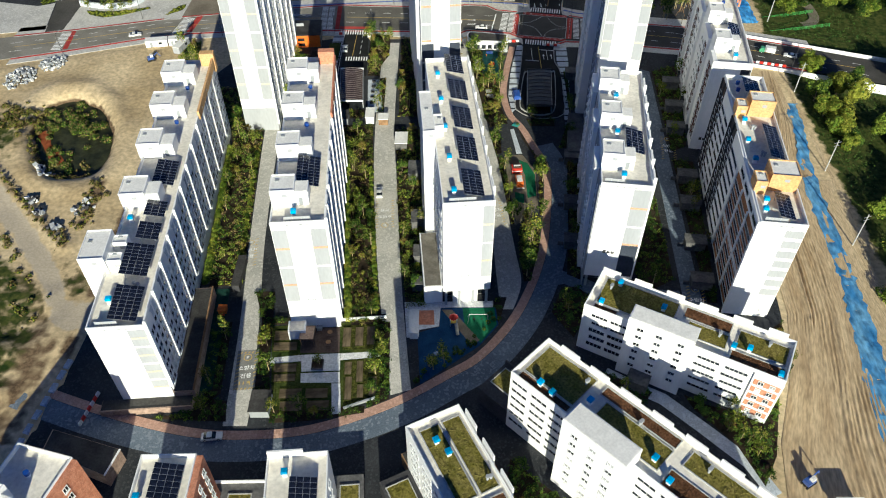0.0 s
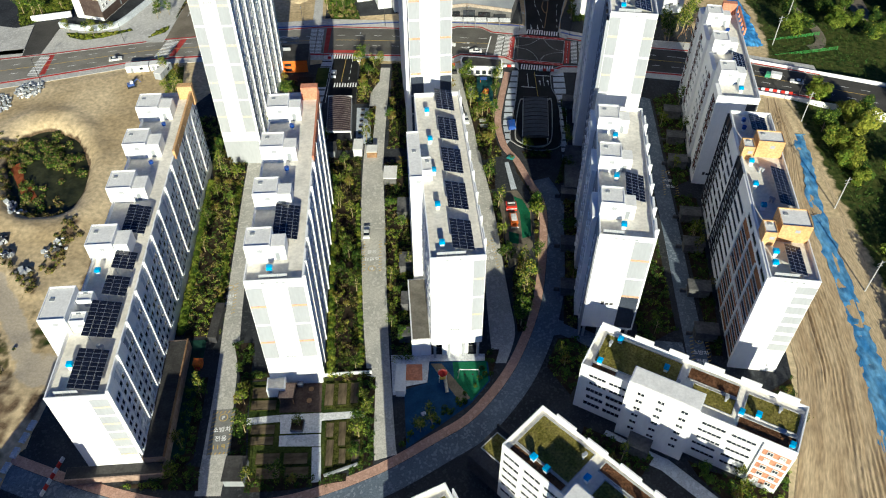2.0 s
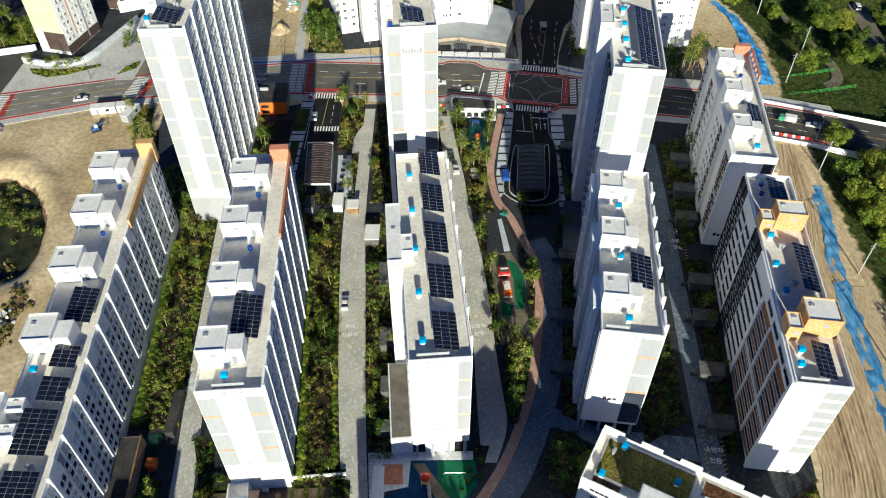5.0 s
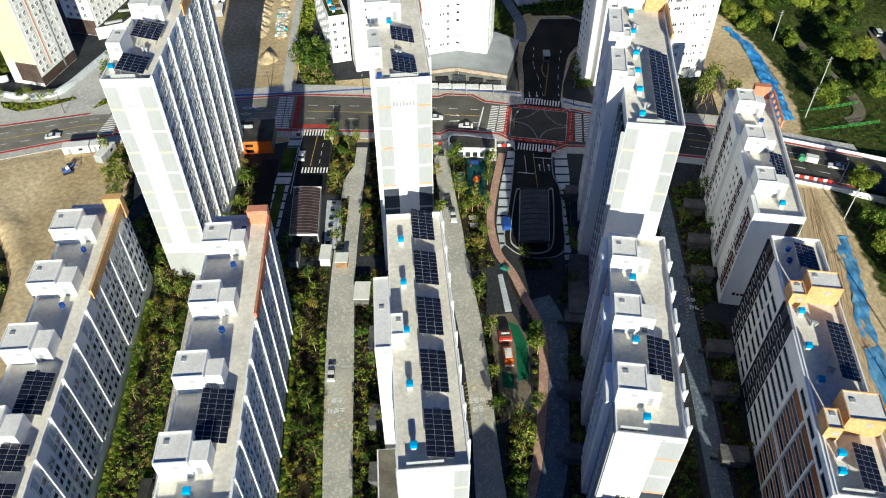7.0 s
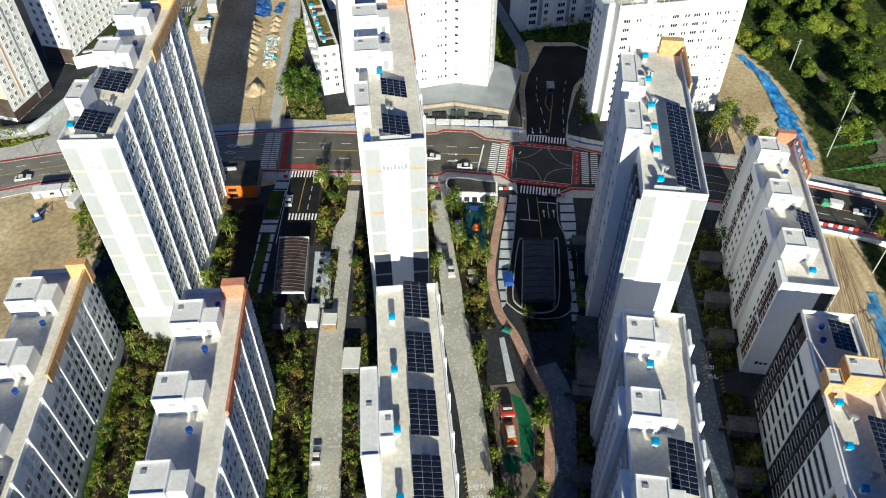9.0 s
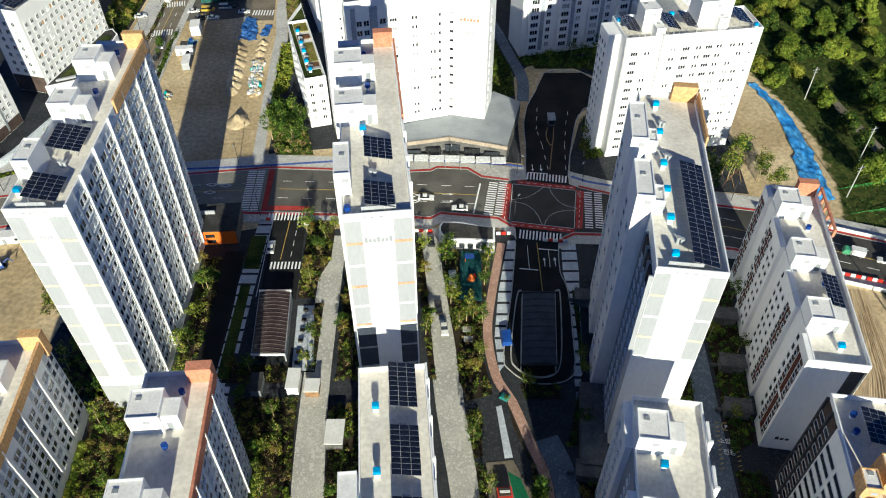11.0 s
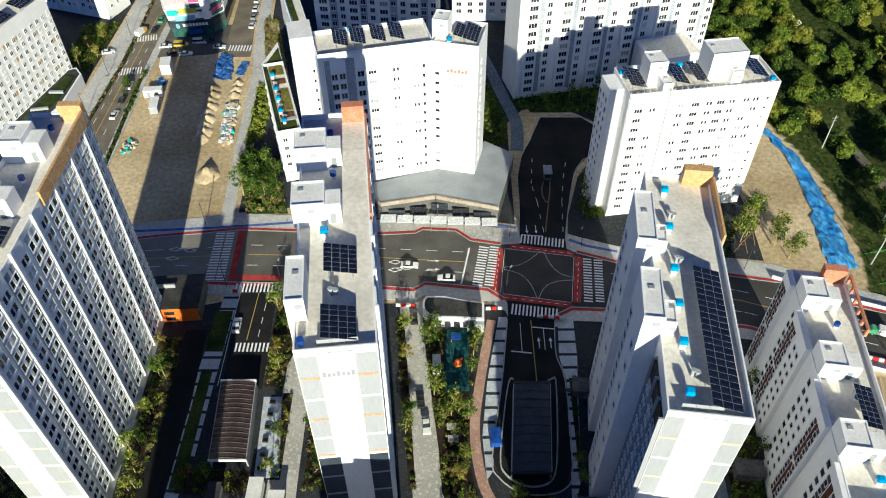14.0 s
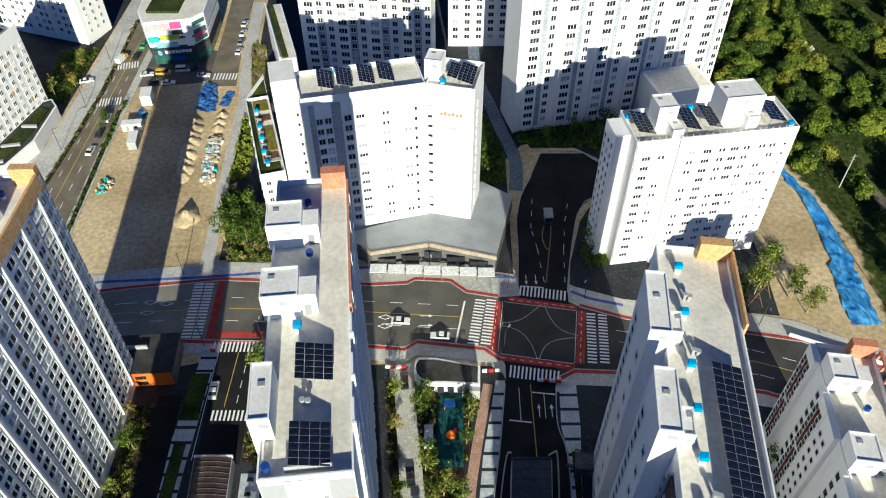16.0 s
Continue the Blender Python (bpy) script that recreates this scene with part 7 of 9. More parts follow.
bed("lawn and shrubs before the far blocks", [(-109.4, 273.4), (-104.0, 277.4), (-103.6, 282.6), (-106.0, 281.0), (-108.6, 276.8)], z=0.18, mats=[LEAFYEL, LEAF], soil=GRASS, height=0.3)
bed("shrubs on the bank behind the west block", [(-98, 251), (-91, 253), (-86.4, 228), (-90.4, 227)], mats=AUTUMN)
scatter([(-97, 250), (-91, 252), (-87, 230), (-90, 229)], 4, COURT, "courtyard trees", 0.8, 1.2)
bed("dark planting between the far blocks", [(27, 318), (33.6, 319), (33.6, 336), (27.6, 358), (15, 356), (13, 328)], mats=[LEAFDK, LEAF])
bed("dark planting between the far blocks", [(38.6, 337), (66, 348), (64, 350), (35.6, 344)], mats=[LEAFDK, LEAF])
bed("planting before the white block", [(53, 285), (58.6, 286.4), (59, 300), (57, 308), (55, 304)], mats=[LEAFDK, LEAF])
bed("dark planting beside the far street", [(-121, 364), (-110, 360), (-109.6, 396), (-122, 392)], mats=[LEAFDK, LEAF])
bed("street planting strip", [(-90.6, 336), (-88.6, 336), (-89.8, 365), (-91.0, 365)], mats=[LEAFDK, LEAF])
bed("dark clipped strip between avenue and sidewalk", [(-102.8, 286), (-101.6, 300), (-99.6, 343), (-99.2, 367), (-100.2, 395), (-101.0, 415), (-102.2, 415), (-101.4, 395), (-100.5, 367), (-100.8, 343), (-102.9, 300)], z=0.2, mats=[LEAFDK, LEAFDK, DRY], soil=DKSOIL, height=0.7, dens=24)
bed("dark clipped strip beside the building plot", [(-88.0, 292), (-89.6, 322), (-91.4, 356), (-90.0, 356), (-88.2, 322), (-86.8, 292)], z=0.2, mats=[LEAFDK, LEAF, LEAFDK], soil=DKSOIL, height=0.9, dens=24)
scatter([(-94.0, 340), (-92.6, 340), (-93.2, 358), (-94.6, 358)], 4, COURT[4:], "street trees", 0.5, 0.8)
# pit in the building plot: bushes in its middle, reeds along its rim, a patch of red clay
def clump_cloud(spots, per, seed, squash=0.8):
    r = np.random.default_rng(seed)
    pts, face = [], []
    for x, y, rad in spots:
        n = int(per * rad ** 2)
        d = r.normal(0, 1, (n, 3))
        d /= np.linalg.norm(d, axis=1)[:, None]
        d[:, 2] = np.abs(d[:, 2])
        q = d * rad * np.array([1, 1, squash]) * r.uniform(0.6, 1.1, (n, 1))
        base = float(ground_height(np.array([x]), np.array([y]))[0])
        pts.append(q + np.array([x, y, max(base, -1.8)]))
        face.append(d)
    return np.concatenate(pts), np.concatenate(face), r


BUSH = [(-126.3, 210.1, 2.0), (-124, 207.4, 2.2), (-121.7, 204.5, 2.6), (-119, 201.6, 2.8), (-116.5, 199, 2.8), (-112.4, 202.3, 2.0), (-114.6, 201.4, 2.2), (-113.2, 196.4, 1.8), (-108.7, 194.8, 2.0), (-113.7, 190.7, 1.3), (-120.4, 199.0, 1.6), (-127.6, 195.9, 1.3)]
for _ in range(46):
    a, q = rng.uniform(0.6, 4.4), math.sqrt(rng.uniform(0.05, 0.9))
    BUSH.append((-119.5 + 0.9 * 12.6 * q * math.cos(a) - 0.43 * 23 * q * math.sin(a), 195.5 + 0.43 * 12.6 * q * math.cos(a) + 0.9 * 23 * q * math.sin(a), rng.uniform(0.7, 1.9)))
p, f, r = clump_cloud(BUSH, 60, 61)
tagged(put("pit_bushes", leaf_mesh("pit_bushes", p, 0.5, r, [LEAF, LEAFDK, LEAFDK, DRY], None, f)), "leafy green bushes standing in the dark pit", "shrubs", "", "stuff")
REED = [(-119.5 + 0.9 * 12.6 * math.cos(a) - 0.43 * 23 * math.sin(a) + rng.uniform(-1.5, 0.9), 195.5 + 0.43 * 12.6 * math.cos(a) + 0.9 * 23 * math.sin(a) + rng.uniform(-1.2, 1.2), rng.uniform(0.5, 1.4)) for a in rng.uniform(1.9, 5.0, 60)]
REED += [(-139.5 + rng.normal(0, 4.2), 203.5 + rng.normal(0, 3.6), rng.uniform(0.7, 1.7)) for _ in range(60)]
REED += [(-131 + rng.uniform(-3, 3), 201 + rng.uniform(-3, 3), rng.uniform(0.8, 1.6)) for _ in range(2)] + [(-103.5 - 2.4 * q + rng.uniform(-1.6, 1.6), 172 - 26 * q, rng.uniform(0.5, 1.3)) for q in np.linspace(0, 1, 12)] + [(-111.4 + rng.uniform(-1.8, 1.8), 182 + rng.uniform(-2.6, 2), rng.uniform(0.5, 1.0)) for _ in range(8)]
for q in np.linspace(0, 1, 70):
    REED.append((-141 + 37 * q + rng.normal(0, 0.8), 181.5 - 37.5 * q + rng.normal(0, 0.8), rng.uniform(0.3, 0.8)))
for q in np.linspace(0, 1, 26):
    REED.append((-103.6 + 2.6 * q + rng.normal(0, 1.5), 171 - 19 * q, rng.uniform(0.5, 1.3)))
for _ in range(60):
    x = rng.uniform(-150, -100)
    REED.append((x, float(np.interp(x, [-150, -131, -118, -104], [187, 165, 151, 134])) - rng.uniform(5.5, 20), rng.uniform(0.4, 1.5)))
p, f, r = clump_cloud(REED, 55, 62, 0.7)
tagged(put("pit_reeds", leaf_mesh("pit_reeds", p, 0.5, r, [DRY, LEAFDK, DRY, LEAFYEL], None, f)), "dry olive reeds round the edge of the pit", "reeds", "", "stuff")
CLAY = mat("red_clay", (0.20, 0.055, 0.022), (0.30, 0.09, 0.035), 0.5, 0.95, 0.5, 1.6)
flat("clay_bank", [(-132.5, 197.9), (-130.1, 200.0), (-127.4, 196.4), (-126.1, 192.7), (-122.0, 188.6), (-118.4, 183.7), (-119.6, 181.6), (-123.6, 184.8), (-128.2, 191.7)], -2.6, -1.68, CLAY, "patch of wet red clay in the pit", "ground")
# riverside wood, clear of its roads
WAYS = np.array(smooth_line([(124, 265.5), (138, 267.5), (146, 272), (147.5, 283), (145, 296), (141, 318), (137, 337)], 10) + smooth_line([(170, 290), (173, 318), (177, 350), (181, 400), (184, 440)], 14) + smooth_line([(152.4, 376), (151.3, 386), (149.6, 400), (148.8, 412)], 8))


def clear_of_ways(p, gap):
    return np.min(np.hypot(p[:, None, 0] - WAYS[None, :, 0], p[:, None, 1] - WAYS[None, :, 1]), 1) > gap


SIDE = [(121.5, 236), (119.6, 205), (119.0, 180), (117.6, 150), (114.5, 122), (190, 100), (190, 236)]
scatter(SIDE, 30, WOOD, "riverside trees", 0.65, 1.15, -2.0)
SIDE2 = [(127, 274), (127.5, 300), (119, 338), (110, 366), (102, 410), (98, 440), (190, 470), (230, 400), (225, 262)]
scatter(SIDE2, 34, WOOD, "riverside trees", 0.65, 1.2, -2.0)


def woodland(poly, count, label, seed):
    """Far trees that stand too close to tell apart, joined: trunks and crowns in one mesh."""
    r = np.random.default_rng(seed)
    p = np.array(poly)
    c = r.uniform(p.min(0), p.max(0), (count * 4, 2))
    c = c[inside(poly, c[:, 0], c[:, 1]) & clear_of_ways(c, 4.6)][:count]
    pts, pick, face = [], [], []
    for x, y in c:
        h, w = r.uniform(6, 12.5), r.uniform(2.8, 5.6)
        k = int(66 * w * w + 420)
        a = r.uniform(0, 6.28, 9)
        lobe = np.stack([np.cos(a) * w * 0.62, np.sin(a) * w * 0.62, h * r.uniform(0.42, 0.72, 9)], 1) * r.uniform(0.5, 1.0, (9, 1)) ** np.array([1, 1, 0])
        lobe[0] = (0, 0, h * 0.82)
        d = r.normal(0, 1, (k, 3))
        d /= np.linalg.norm(d, axis=1)[:, None]
        q = lobe[r.integers(0, 9, k)] + d * np.array([w * 0.42, w * 0.42, h * 0.16]) * r.uniform(0.72, 1.08, (k, 1))
        q[:, 2] = np.maximum(q[:, 2], 0.5)
        face.append(d + np.array([0, 0, 0.25]))
        pts.append(q + np.array([x, y, -2.2]))
        pick.append(np.where(r.uniform(0, 1, k) < 0.8, r.choice([0, 0, 0, 1, 1, 2]), r.integers(0, 3, k)))
    ob = put("woodland", leaf_mesh("woodland", np.concatenate(pts), 0.6, r, [LEAF, LEAFDK, LEAFYEL], np.concatenate(pick), np.concatenate(face)))
    return tagged(ob, label, "woodland", "", "stuff")


woodland(SIDE, 80, "dense riverside trees in several greens", 21)
woodland(SIDE2, 240, "dense riverside trees north of the bridge", 22)
n = 42000
p = rng.uniform((116, 90), (215, 440), (n, 2))
e2 = np.interp(p[:, 1], [q[1] for q in FOREST_W[::-1]], [q[0] for q in FOREST_W[::-1]])
levee = np.interp(p[:, 1], [290, 318, 350, 400, 440], [170, 173, 177, 181, 184])
p = p[np.abs(p[:, 0] - levee) > 4.2]
e2 = np.interp(p[:, 1], [q[1] for q in FOREST_W[::-1]], [q[0] for q in FOREST_W[::-1]])
road_y = np.interp(p[:, 0], [114, 136, 240], [246, 240, 198])
p = p[(p[:, 0] > e2 + 1.5) & (np.abs(p[:, 1] - road_y) > 13)]
h = np.abs(np.sin(p[:, 0] * 0.35) * np.sin(p[:, 1] * 0.27 + 0.8)) * 1.8
tagged(put("undergrowth", leaf_mesh("undergrowth", np.column_stack([p, ground_height(p[:, 0], p[:, 1]) + rng.uniform(0.1, 0.7, len(p)) + h * rng.uniform(0, 1, len(p))]), 0.5, rng, [LEAFDK])), "wild riverside undergrowth and long grass", "undergrowth", "", "stuff")
for ob in COURT + WOOD:
    for o in (*ob.children_recursive, ob):
        bpy.data.objects.remove(o)


# ---- vehicles ----
PAINTS = {k: mat("car_paint_" + k, c, tuple(q * 1.08 for q in c), 2.0, 0.3, 0.0, 3.0, spec=0.6, fine_amt=0.03) for k, c in
          {"white": (0.72, 0.72, 0.71), "black": (0.02, 0.02, 0.022), "grey": (0.25, 0.26, 0.27), "blue": (0.05, 0.10, 0.32), "yellow": (0.65, 0.42, 0.04), "green": (0.10, 0.38, 0.20)}.items()}
LAMP = mat("lamp_lens", (0.55, 0.55, 0.53), (0.6, 0.6, 0.58), 1.0, 0.15, 0.0, 3.0)
WHEEL = Build().rod((0, -0.11, 0), (0, 0.11, 0), 0.33, 14, 0).rod((0, -0.12, 0), (0, 0.12, 0), 0.2, 10, 1).mesh("wheel", BLACKP, ALU)
CARS = {}


def car_source(kind, paint):
    """A car along +x: lower body, glazed cabin, roof, lamps and wheels."""
    key = (kind, paint)
    if key in CARS:
        return CARS[key]
    l, w, h = {"saloon": (4.6, 1.84, 1.45), "van": (4.9, 1.95, 2.0), "truck": (5.4, 1.95, 2.2)}[kind]
    e = thing(kind if kind != "saloon" else "car", {"saloon": f"{paint} saloon car standing on the paving", "van": f"{paint} van standing on the paving", "truck": f"{paint} small box truck on the paving"}[kind], "car" if kind == "saloon" else kind, pose(0, 0, -70), "vehicles")
    p, y = PAINTS[paint], w / 2

    def shell(profile, inset):
        n = len(profile)
        b = Build()
        v = [(x, -y + inset(z), z) for x, z in profile] + [(x, y - inset(z), z) for x, z in profile]
        b.add(v, [tuple(range(n)), tuple(range(2 * n - 1, n - 1, -1))] + [(i, n + i, n + (i + 1) % n, (i + 1) % n) for i in range(n)])
        return b

    a = l / 2
    if kind == "saloon":
        part("body", shell([(-a, 0.32), (a - 0.05, 0.3), (a, 0.55), (a - 0.12, 0.78), (a - 1.25, 0.95), (-a + 0.75, 0.98), (-a + 0.08, 0.92), (-a, 0.6)], lambda z: 0.06 if z > 0.7 else 0.0), p, e)
        part("cabin", shell([(a - 1.35, 0.94), (a - 2.05, h - 0.06), (-a + 1.3, h - 0.06), (-a + 0.6, 0.97)], lambda z: 0.08 if z < 1.1 else 0.24), GLASS, e, "dark glazed cabin")
        part("roof", shell([(a - 2.1, h - 0.07), (a - 2.2, h), (-a + 1.4, h), (-a + 1.3, h - 0.07)], lambda z: 0.22), p, e)
    elif kind == "van":
        part("body", shell([(-a, 0.35), (a, 0.33), (a, 0.85), (a - 0.7, 1.1), (-a, 1.12)], lambda z: 0.02), p, e)
        part("cabin", shell([(a - 0.75, 1.1), (a - 1.35, h - 0.1), (-a + 0.1, h - 0.1), (-a + 0.02, 1.12)], lambda z: 0.06 if z < 1.3 else 0.14), GLASS, e)
        part("roof", shell([(a - 1.4, h - 0.1), (a - 1.6, h), (-a + 0.15, h), (-a + 0.1, h - 0.1)], lambda z: 0.12), p, e)
    else:
        part("cab", shell([(a - 1.7, 0.4), (a, 0.4), (a, 1.1), (a - 0.35, 1.9), (a - 1.7, 1.9)], lambda z: 0.05), p, e)
        part("windscreen", Build().add([(a - 0.01, -0.75, 1.15), (a - 0.01, 0.75, 1.15), (a - 0.34, 0.7, 1.82), (a - 0.34, -0.7, 1.82)], [(0, 1, 2, 3)]), GLASS, e)
        part("cargo_box", Build().box(-a, a - 1.8, -y, y, 0.6, h + 0.2), WHITEP, e)
        part("chassis", Build().box(-a + 0.1, a - 1.7, -0.5, 0.5, 0.4, 0.6), BLACKP, e)
    for sx in (-a + 0.85, a - 0.85):
        for sy in (-y + 0.1, y - 0.1):
            put("wheel", WHEEL, e, pose(sx, sy, 0.33))
    for sy in (-0.62, 0.62):
        part("headlight", Build().box(a - 0.1, a + 0.02, sy - 0.16, sy + 0.16, 0.58, 0.74), LAMP, e)
    CARS[key] = e
    return e


for kind, paint, x, y, a, z in (("saloon", "white", -18.9, 166.2, 92, 0.06), ("saloon", "black", 8.5, 226.0, 96, 0.06), ("saloon", "white", 9.9, 219.5, 276, 0.06), ("saloon", "black", 6.4, 249.6, 95, 0.06), ("saloon", "white", 4.8, 267.0, 357, 0.1), ("saloon", "white", 14.4, 262.4, 178, 0.1),
                                ("saloon", "white", -50.6, 85.6, 6, 0.05), ("saloon", "white", -36.4, 247.0, 92, 0.12), ("saloon", "white", -117.0, 257.4, 16, 0.1),
                                ("saloon", "white", -92.9, 334.0, 88, 0.1), ("saloon", "black", -93.0, 343.0, 90, 0.1), ("saloon", "white", -93.1, 351.0, 92, 0.1), ("saloon", "white", -78.7, 371.4, 5, 0.1), ("saloon", "black", -83.6, 372.4, 40, 0.1), ("saloon", "white", -87.4, 376.6, 10, 0.1), ("van", "yellow", -82.0, 377.6, 5, 0.1), ("van", "white", -75.6, 379.6, 5, 0.1),
                                ("saloon", "white", -67.6, 376.0, 0, 0.1), ("saloon", "black", -94.4, 388.6, 85, 0.1), ("saloon", "green", -93.8, 396.0, 85, 0.1), ("truck", "yellow", -98.8, 386.0, 75, 0.1), ("saloon", "black", -72.4, 380.4, 10, 0.1), ("saloon", "white", -58.4, 391.7, 84, 0.1), ("saloon", "grey", -58.9, 398.4, 84, 0.1), ("saloon", "white", -59.4, 404.6, 84, 0.1), ("saloon", "white", -60.0, 411.6, 84, 0.1),
                                ("truck", "white", 12.1, 235.0, 92, 0.09), ("saloon", "white", -107.0, 372.6, 20, 0.16), ("truck", "green", 118.5, 244.5, 160, 0.1), ("saloon", "white", 126.0, 241.5, 160, 0.1), ("saloon", "white", 174.6, 348.0, 82, -1.7), ("saloon", "white", 174.0, 336.0, 82, -1.7), ("van", "white", 173.0, 324.0, 84, -1.7), ("truck", "white", 53.6, 119.4, 30, 0.03)):
    copy_thing(car_source(kind, paint), pose(x, y, z + 0.01, 0, 0, a))
for e in CARS.values():
    for o in (*e.children_recursive, e):
        bpy.data.objects.remove(o)

# ---- ramps, canopies and small buildings in the courts ----
flat("entrance_road", [(-37.8, 262), (-28.6, 262), (-27.4, 229), (-36.6, 229)], -0.1, 0.117, DARKASPH, "asphalt entrance road, darkened for shade", "road")
flat("west_lane", [(-48.6, 246), (-43.4, 246), (-42.6, 225), (-43.0, 182), (-49.0, 182), (-47.8, 225)], -0.1, 0.06, DARKASPH, "asphalt service lane, darkened for its shade", "road")
flat("lawn", [(-42.2, 234), (-39.6, 234), (-39.6, 205), (-42.4, 205)], -0.05, 0.1, GRASS, "lawn strip beside the slab walk, darkened for shade", "lawn")
flat("lawn", [(-42.6, 252), (-38.4, 252), (-38.4, 239.6), (-42.6, 239.6)], -0.05, 0.1, GRASS, "lawn darkened for its shade", "lawn")
dashes([(-37.6, 230), (-37.8, 261.6)], 60, 0, 0.15, "white edge line of the entrance road")
dashes([(-33.4, 243), (-33.0, 258)], 20, 0, 0.15, "yellow centre line", YLINE)
dashes([(-30.8, 244), (-30.6, 258)], 2, 2, 0.14, "white broken lane line")


def vault(label, x0, x1, y0, y1, z, rise, roof, ribs, rib_mat, skew=0.0):
    """A shallow curved roof over a car park ramp, with ribs, beams, side walls and a dark opening."""
    e = thing("ramp_canopy", label, "canopy", None, "ramp canopies")
    w, c, n = x1 - x0, (x0 + x1) / 2, 10
    prof = [(x0 + w * k / n, z + rise * math.sin(math.pi * k / n)) for k in range(n + 1)]
    cuts = ranges(0, 1, 0.5)
    for k in range(2):
        a, b = y0 + (y1 - y0) * cuts[k], y0 + (y1 - y0) * cuts[k + 1] - 0.12
        v = [(x + skew * (a - y0), a, q) for x, q in prof] + [(x + skew * (b - y0), b, q) for x, q in prof]
        v += [(p[0], p[1], p[2] - 0.1) for p in v]
        m = n + 1
        f = [(i, i + 1, m + i + 1, m + i) for i in range(n)] + [(2 * m + i + 1, 2 * m + i, 3 * m + i, 3 * m + i + 1) for i in range(n)]
        f += [(i + 1, i, 2 * m + i, 2 * m + i + 1) for i in range(n)] + [(m + i, m + i + 1, 3 * m + i + 1, 3 * m + i) for i in range(n)]
        part("roof_sheet", Build().add(v, f), roof, e)
    for y in ranges(y0, y1, (y1 - y0) / ribs):
        r = Build()
        for k in range(n):
            (xa, za), (xb, zb) = prof[k], prof[k + 1]
            d = skew * (y - y0)
            r.add([(xa + d, y - 0.035, za + 0.02), (xb + d, y - 0.035, zb + 0.02), (xb + d, y + 0.035, zb + 0.02), (xa + d, y + 0.035, za + 0.02), (xa + d, y - 0.035, za + 0.12), (xb + d, y - 0.035, zb + 0.12), (xb + d, y + 0.035, zb + 0.12), (xa + d, y + 0.035, za + 0.12)],
                  [(4, 5, 6, 7), (0, 1, 5, 4), (2, 3, 7, 6)])
        part("rib", r, rib_mat, e)
    for x in (x0, x1):
        part("side_wall", Build().add([(x - 0.15, y0, 0), (x + 0.15, y0, 0), (x + 0.15 + skew * (y1 - y0), y1, 0), (x - 0.15 + skew * (y1 - y0), y1, 0), (x - 0.15, y0, z), (x + 0.15, y0, z), (x + 0.15 + skew * (y1 - y0), y1, z), (x - 0.15 + skew * (y1 - y0), y1, z)],
                                      [(4, 5, 6, 7), (0, 1, 5, 4), (1, 2, 6, 5), (2, 3, 7, 6), (3, 0, 4, 7)]), PALE, e)
    part("end_beam", Build().box(x0 - 0.2, x1 + 0.2, y0 - 0.35, y0 - 0.05, z - 0.3, z + 0.25), WHITE if rib_mat is not DARK else DARK, e)
    part("end_beam", Build().box(x0 - 0.2 + skew * (y1 - y0), x1 + 0.2 + skew * (y1 - y0), y1 + 0.05, y1 + 0.5, z - 0.3, z + 0.35), WHITE if rib_mat is not DARK else DARK, e)
    return e


vault("smoked brown curved ramp canopy with pale ribs", -34.6, -27.0, 210.0, 229.0, 3.0, 0.7, SMOKE, 16, SMOKERIB, -0.07)
vault("black glazed ramp canopy in shade", 27.6, 35.6, 207.2, 228.6, 2.8, 0.5, DARKPANEL, 10, DARK, 0.085)
kerb = smooth_line([(29.6, 231.6), (28.6, 231.0), (27.2, 224), (25.6, 212), (26.4, 208.2), (30, 205.6), (34, 205.6), (36.6, 208), (38.0, 216), (39.2, 230.6), (38.4, 231.6), (37.4, 231.0)], 4)
flat("ramp_kerb", offset_line(kerb, 0.14) + offset_line(kerb, -0.14)[::-1], 0.1, 0.5, KERB, "pale kerb wall round the ramp", "kerb")
kerb = smooth_line([(29.3, 249), (27.0, 231), (23.9, 212), (25.1, 207.4), (29.2, 204.2), (34, 203.6), (38.5, 205), (40.5, 210), (41.4, 231), (40.1, 238.5), (40.7, 248)], 4)
flat("road_kerb", offset_line(kerb, 0.12) + offset_line(kerb, -0.12)[::-1], 0.05, 0.24, KERB, "pale kerb of the access road", "kerb")
for pts in ([(34.3, 277), (34.4, 281), (35.2, 291.6), (35.6, 303.7), (37.4, 313), (41, 322), (45, 333), (58, 333.2), (66.2, 324)], [(46.9, 276), (46.9, 278.2), (48.9, 289.2), (52.2, 303.7), (54.6, 309), (57, 312), (66, 316)]):
    q = smooth_line(pts, 4)
    flat("road_kerb", offset_line(q, 0.14) + offset_line(q, -0.14)[::-1], 0.05, 0.26, KERB, "pale kerb of the side road", "kerb")
gate = thing("gatehouse", "small grey gatehouse on a kerbed island", "gatehouse", pose(43.0, 301.4, 0.11), "")
part("wall", Build().box(0.2, 2.3, 0.3, 3.6, 0, 2.5), STONE, gate)
part("roof", Build().box(0, 2.5, 0, 4.0, 2.5, 2.75), SLATE, gate)
part("window", Build().box(0.4, 2.1, 0.24, 0.3, 1.0, 2.1), GLASS, gate)
for pts in ([(44.9, 301), (44.3, 296), (43.6, 292), (42.6, 286), (41.6, 280)], [(43.0, 301), (42.2, 297.6), (42.2, 294.6), (42.9, 292), (43.6, 292.4)]):
    q = smooth_line(pts, 4)
    flat("traffic_island", offset_line(q, 0.16) + offset_line(q, -0.16)[::-1], 0.05, 0.3, TIMBER, "narrow brown kerb of the gatehouse island", "kerb")

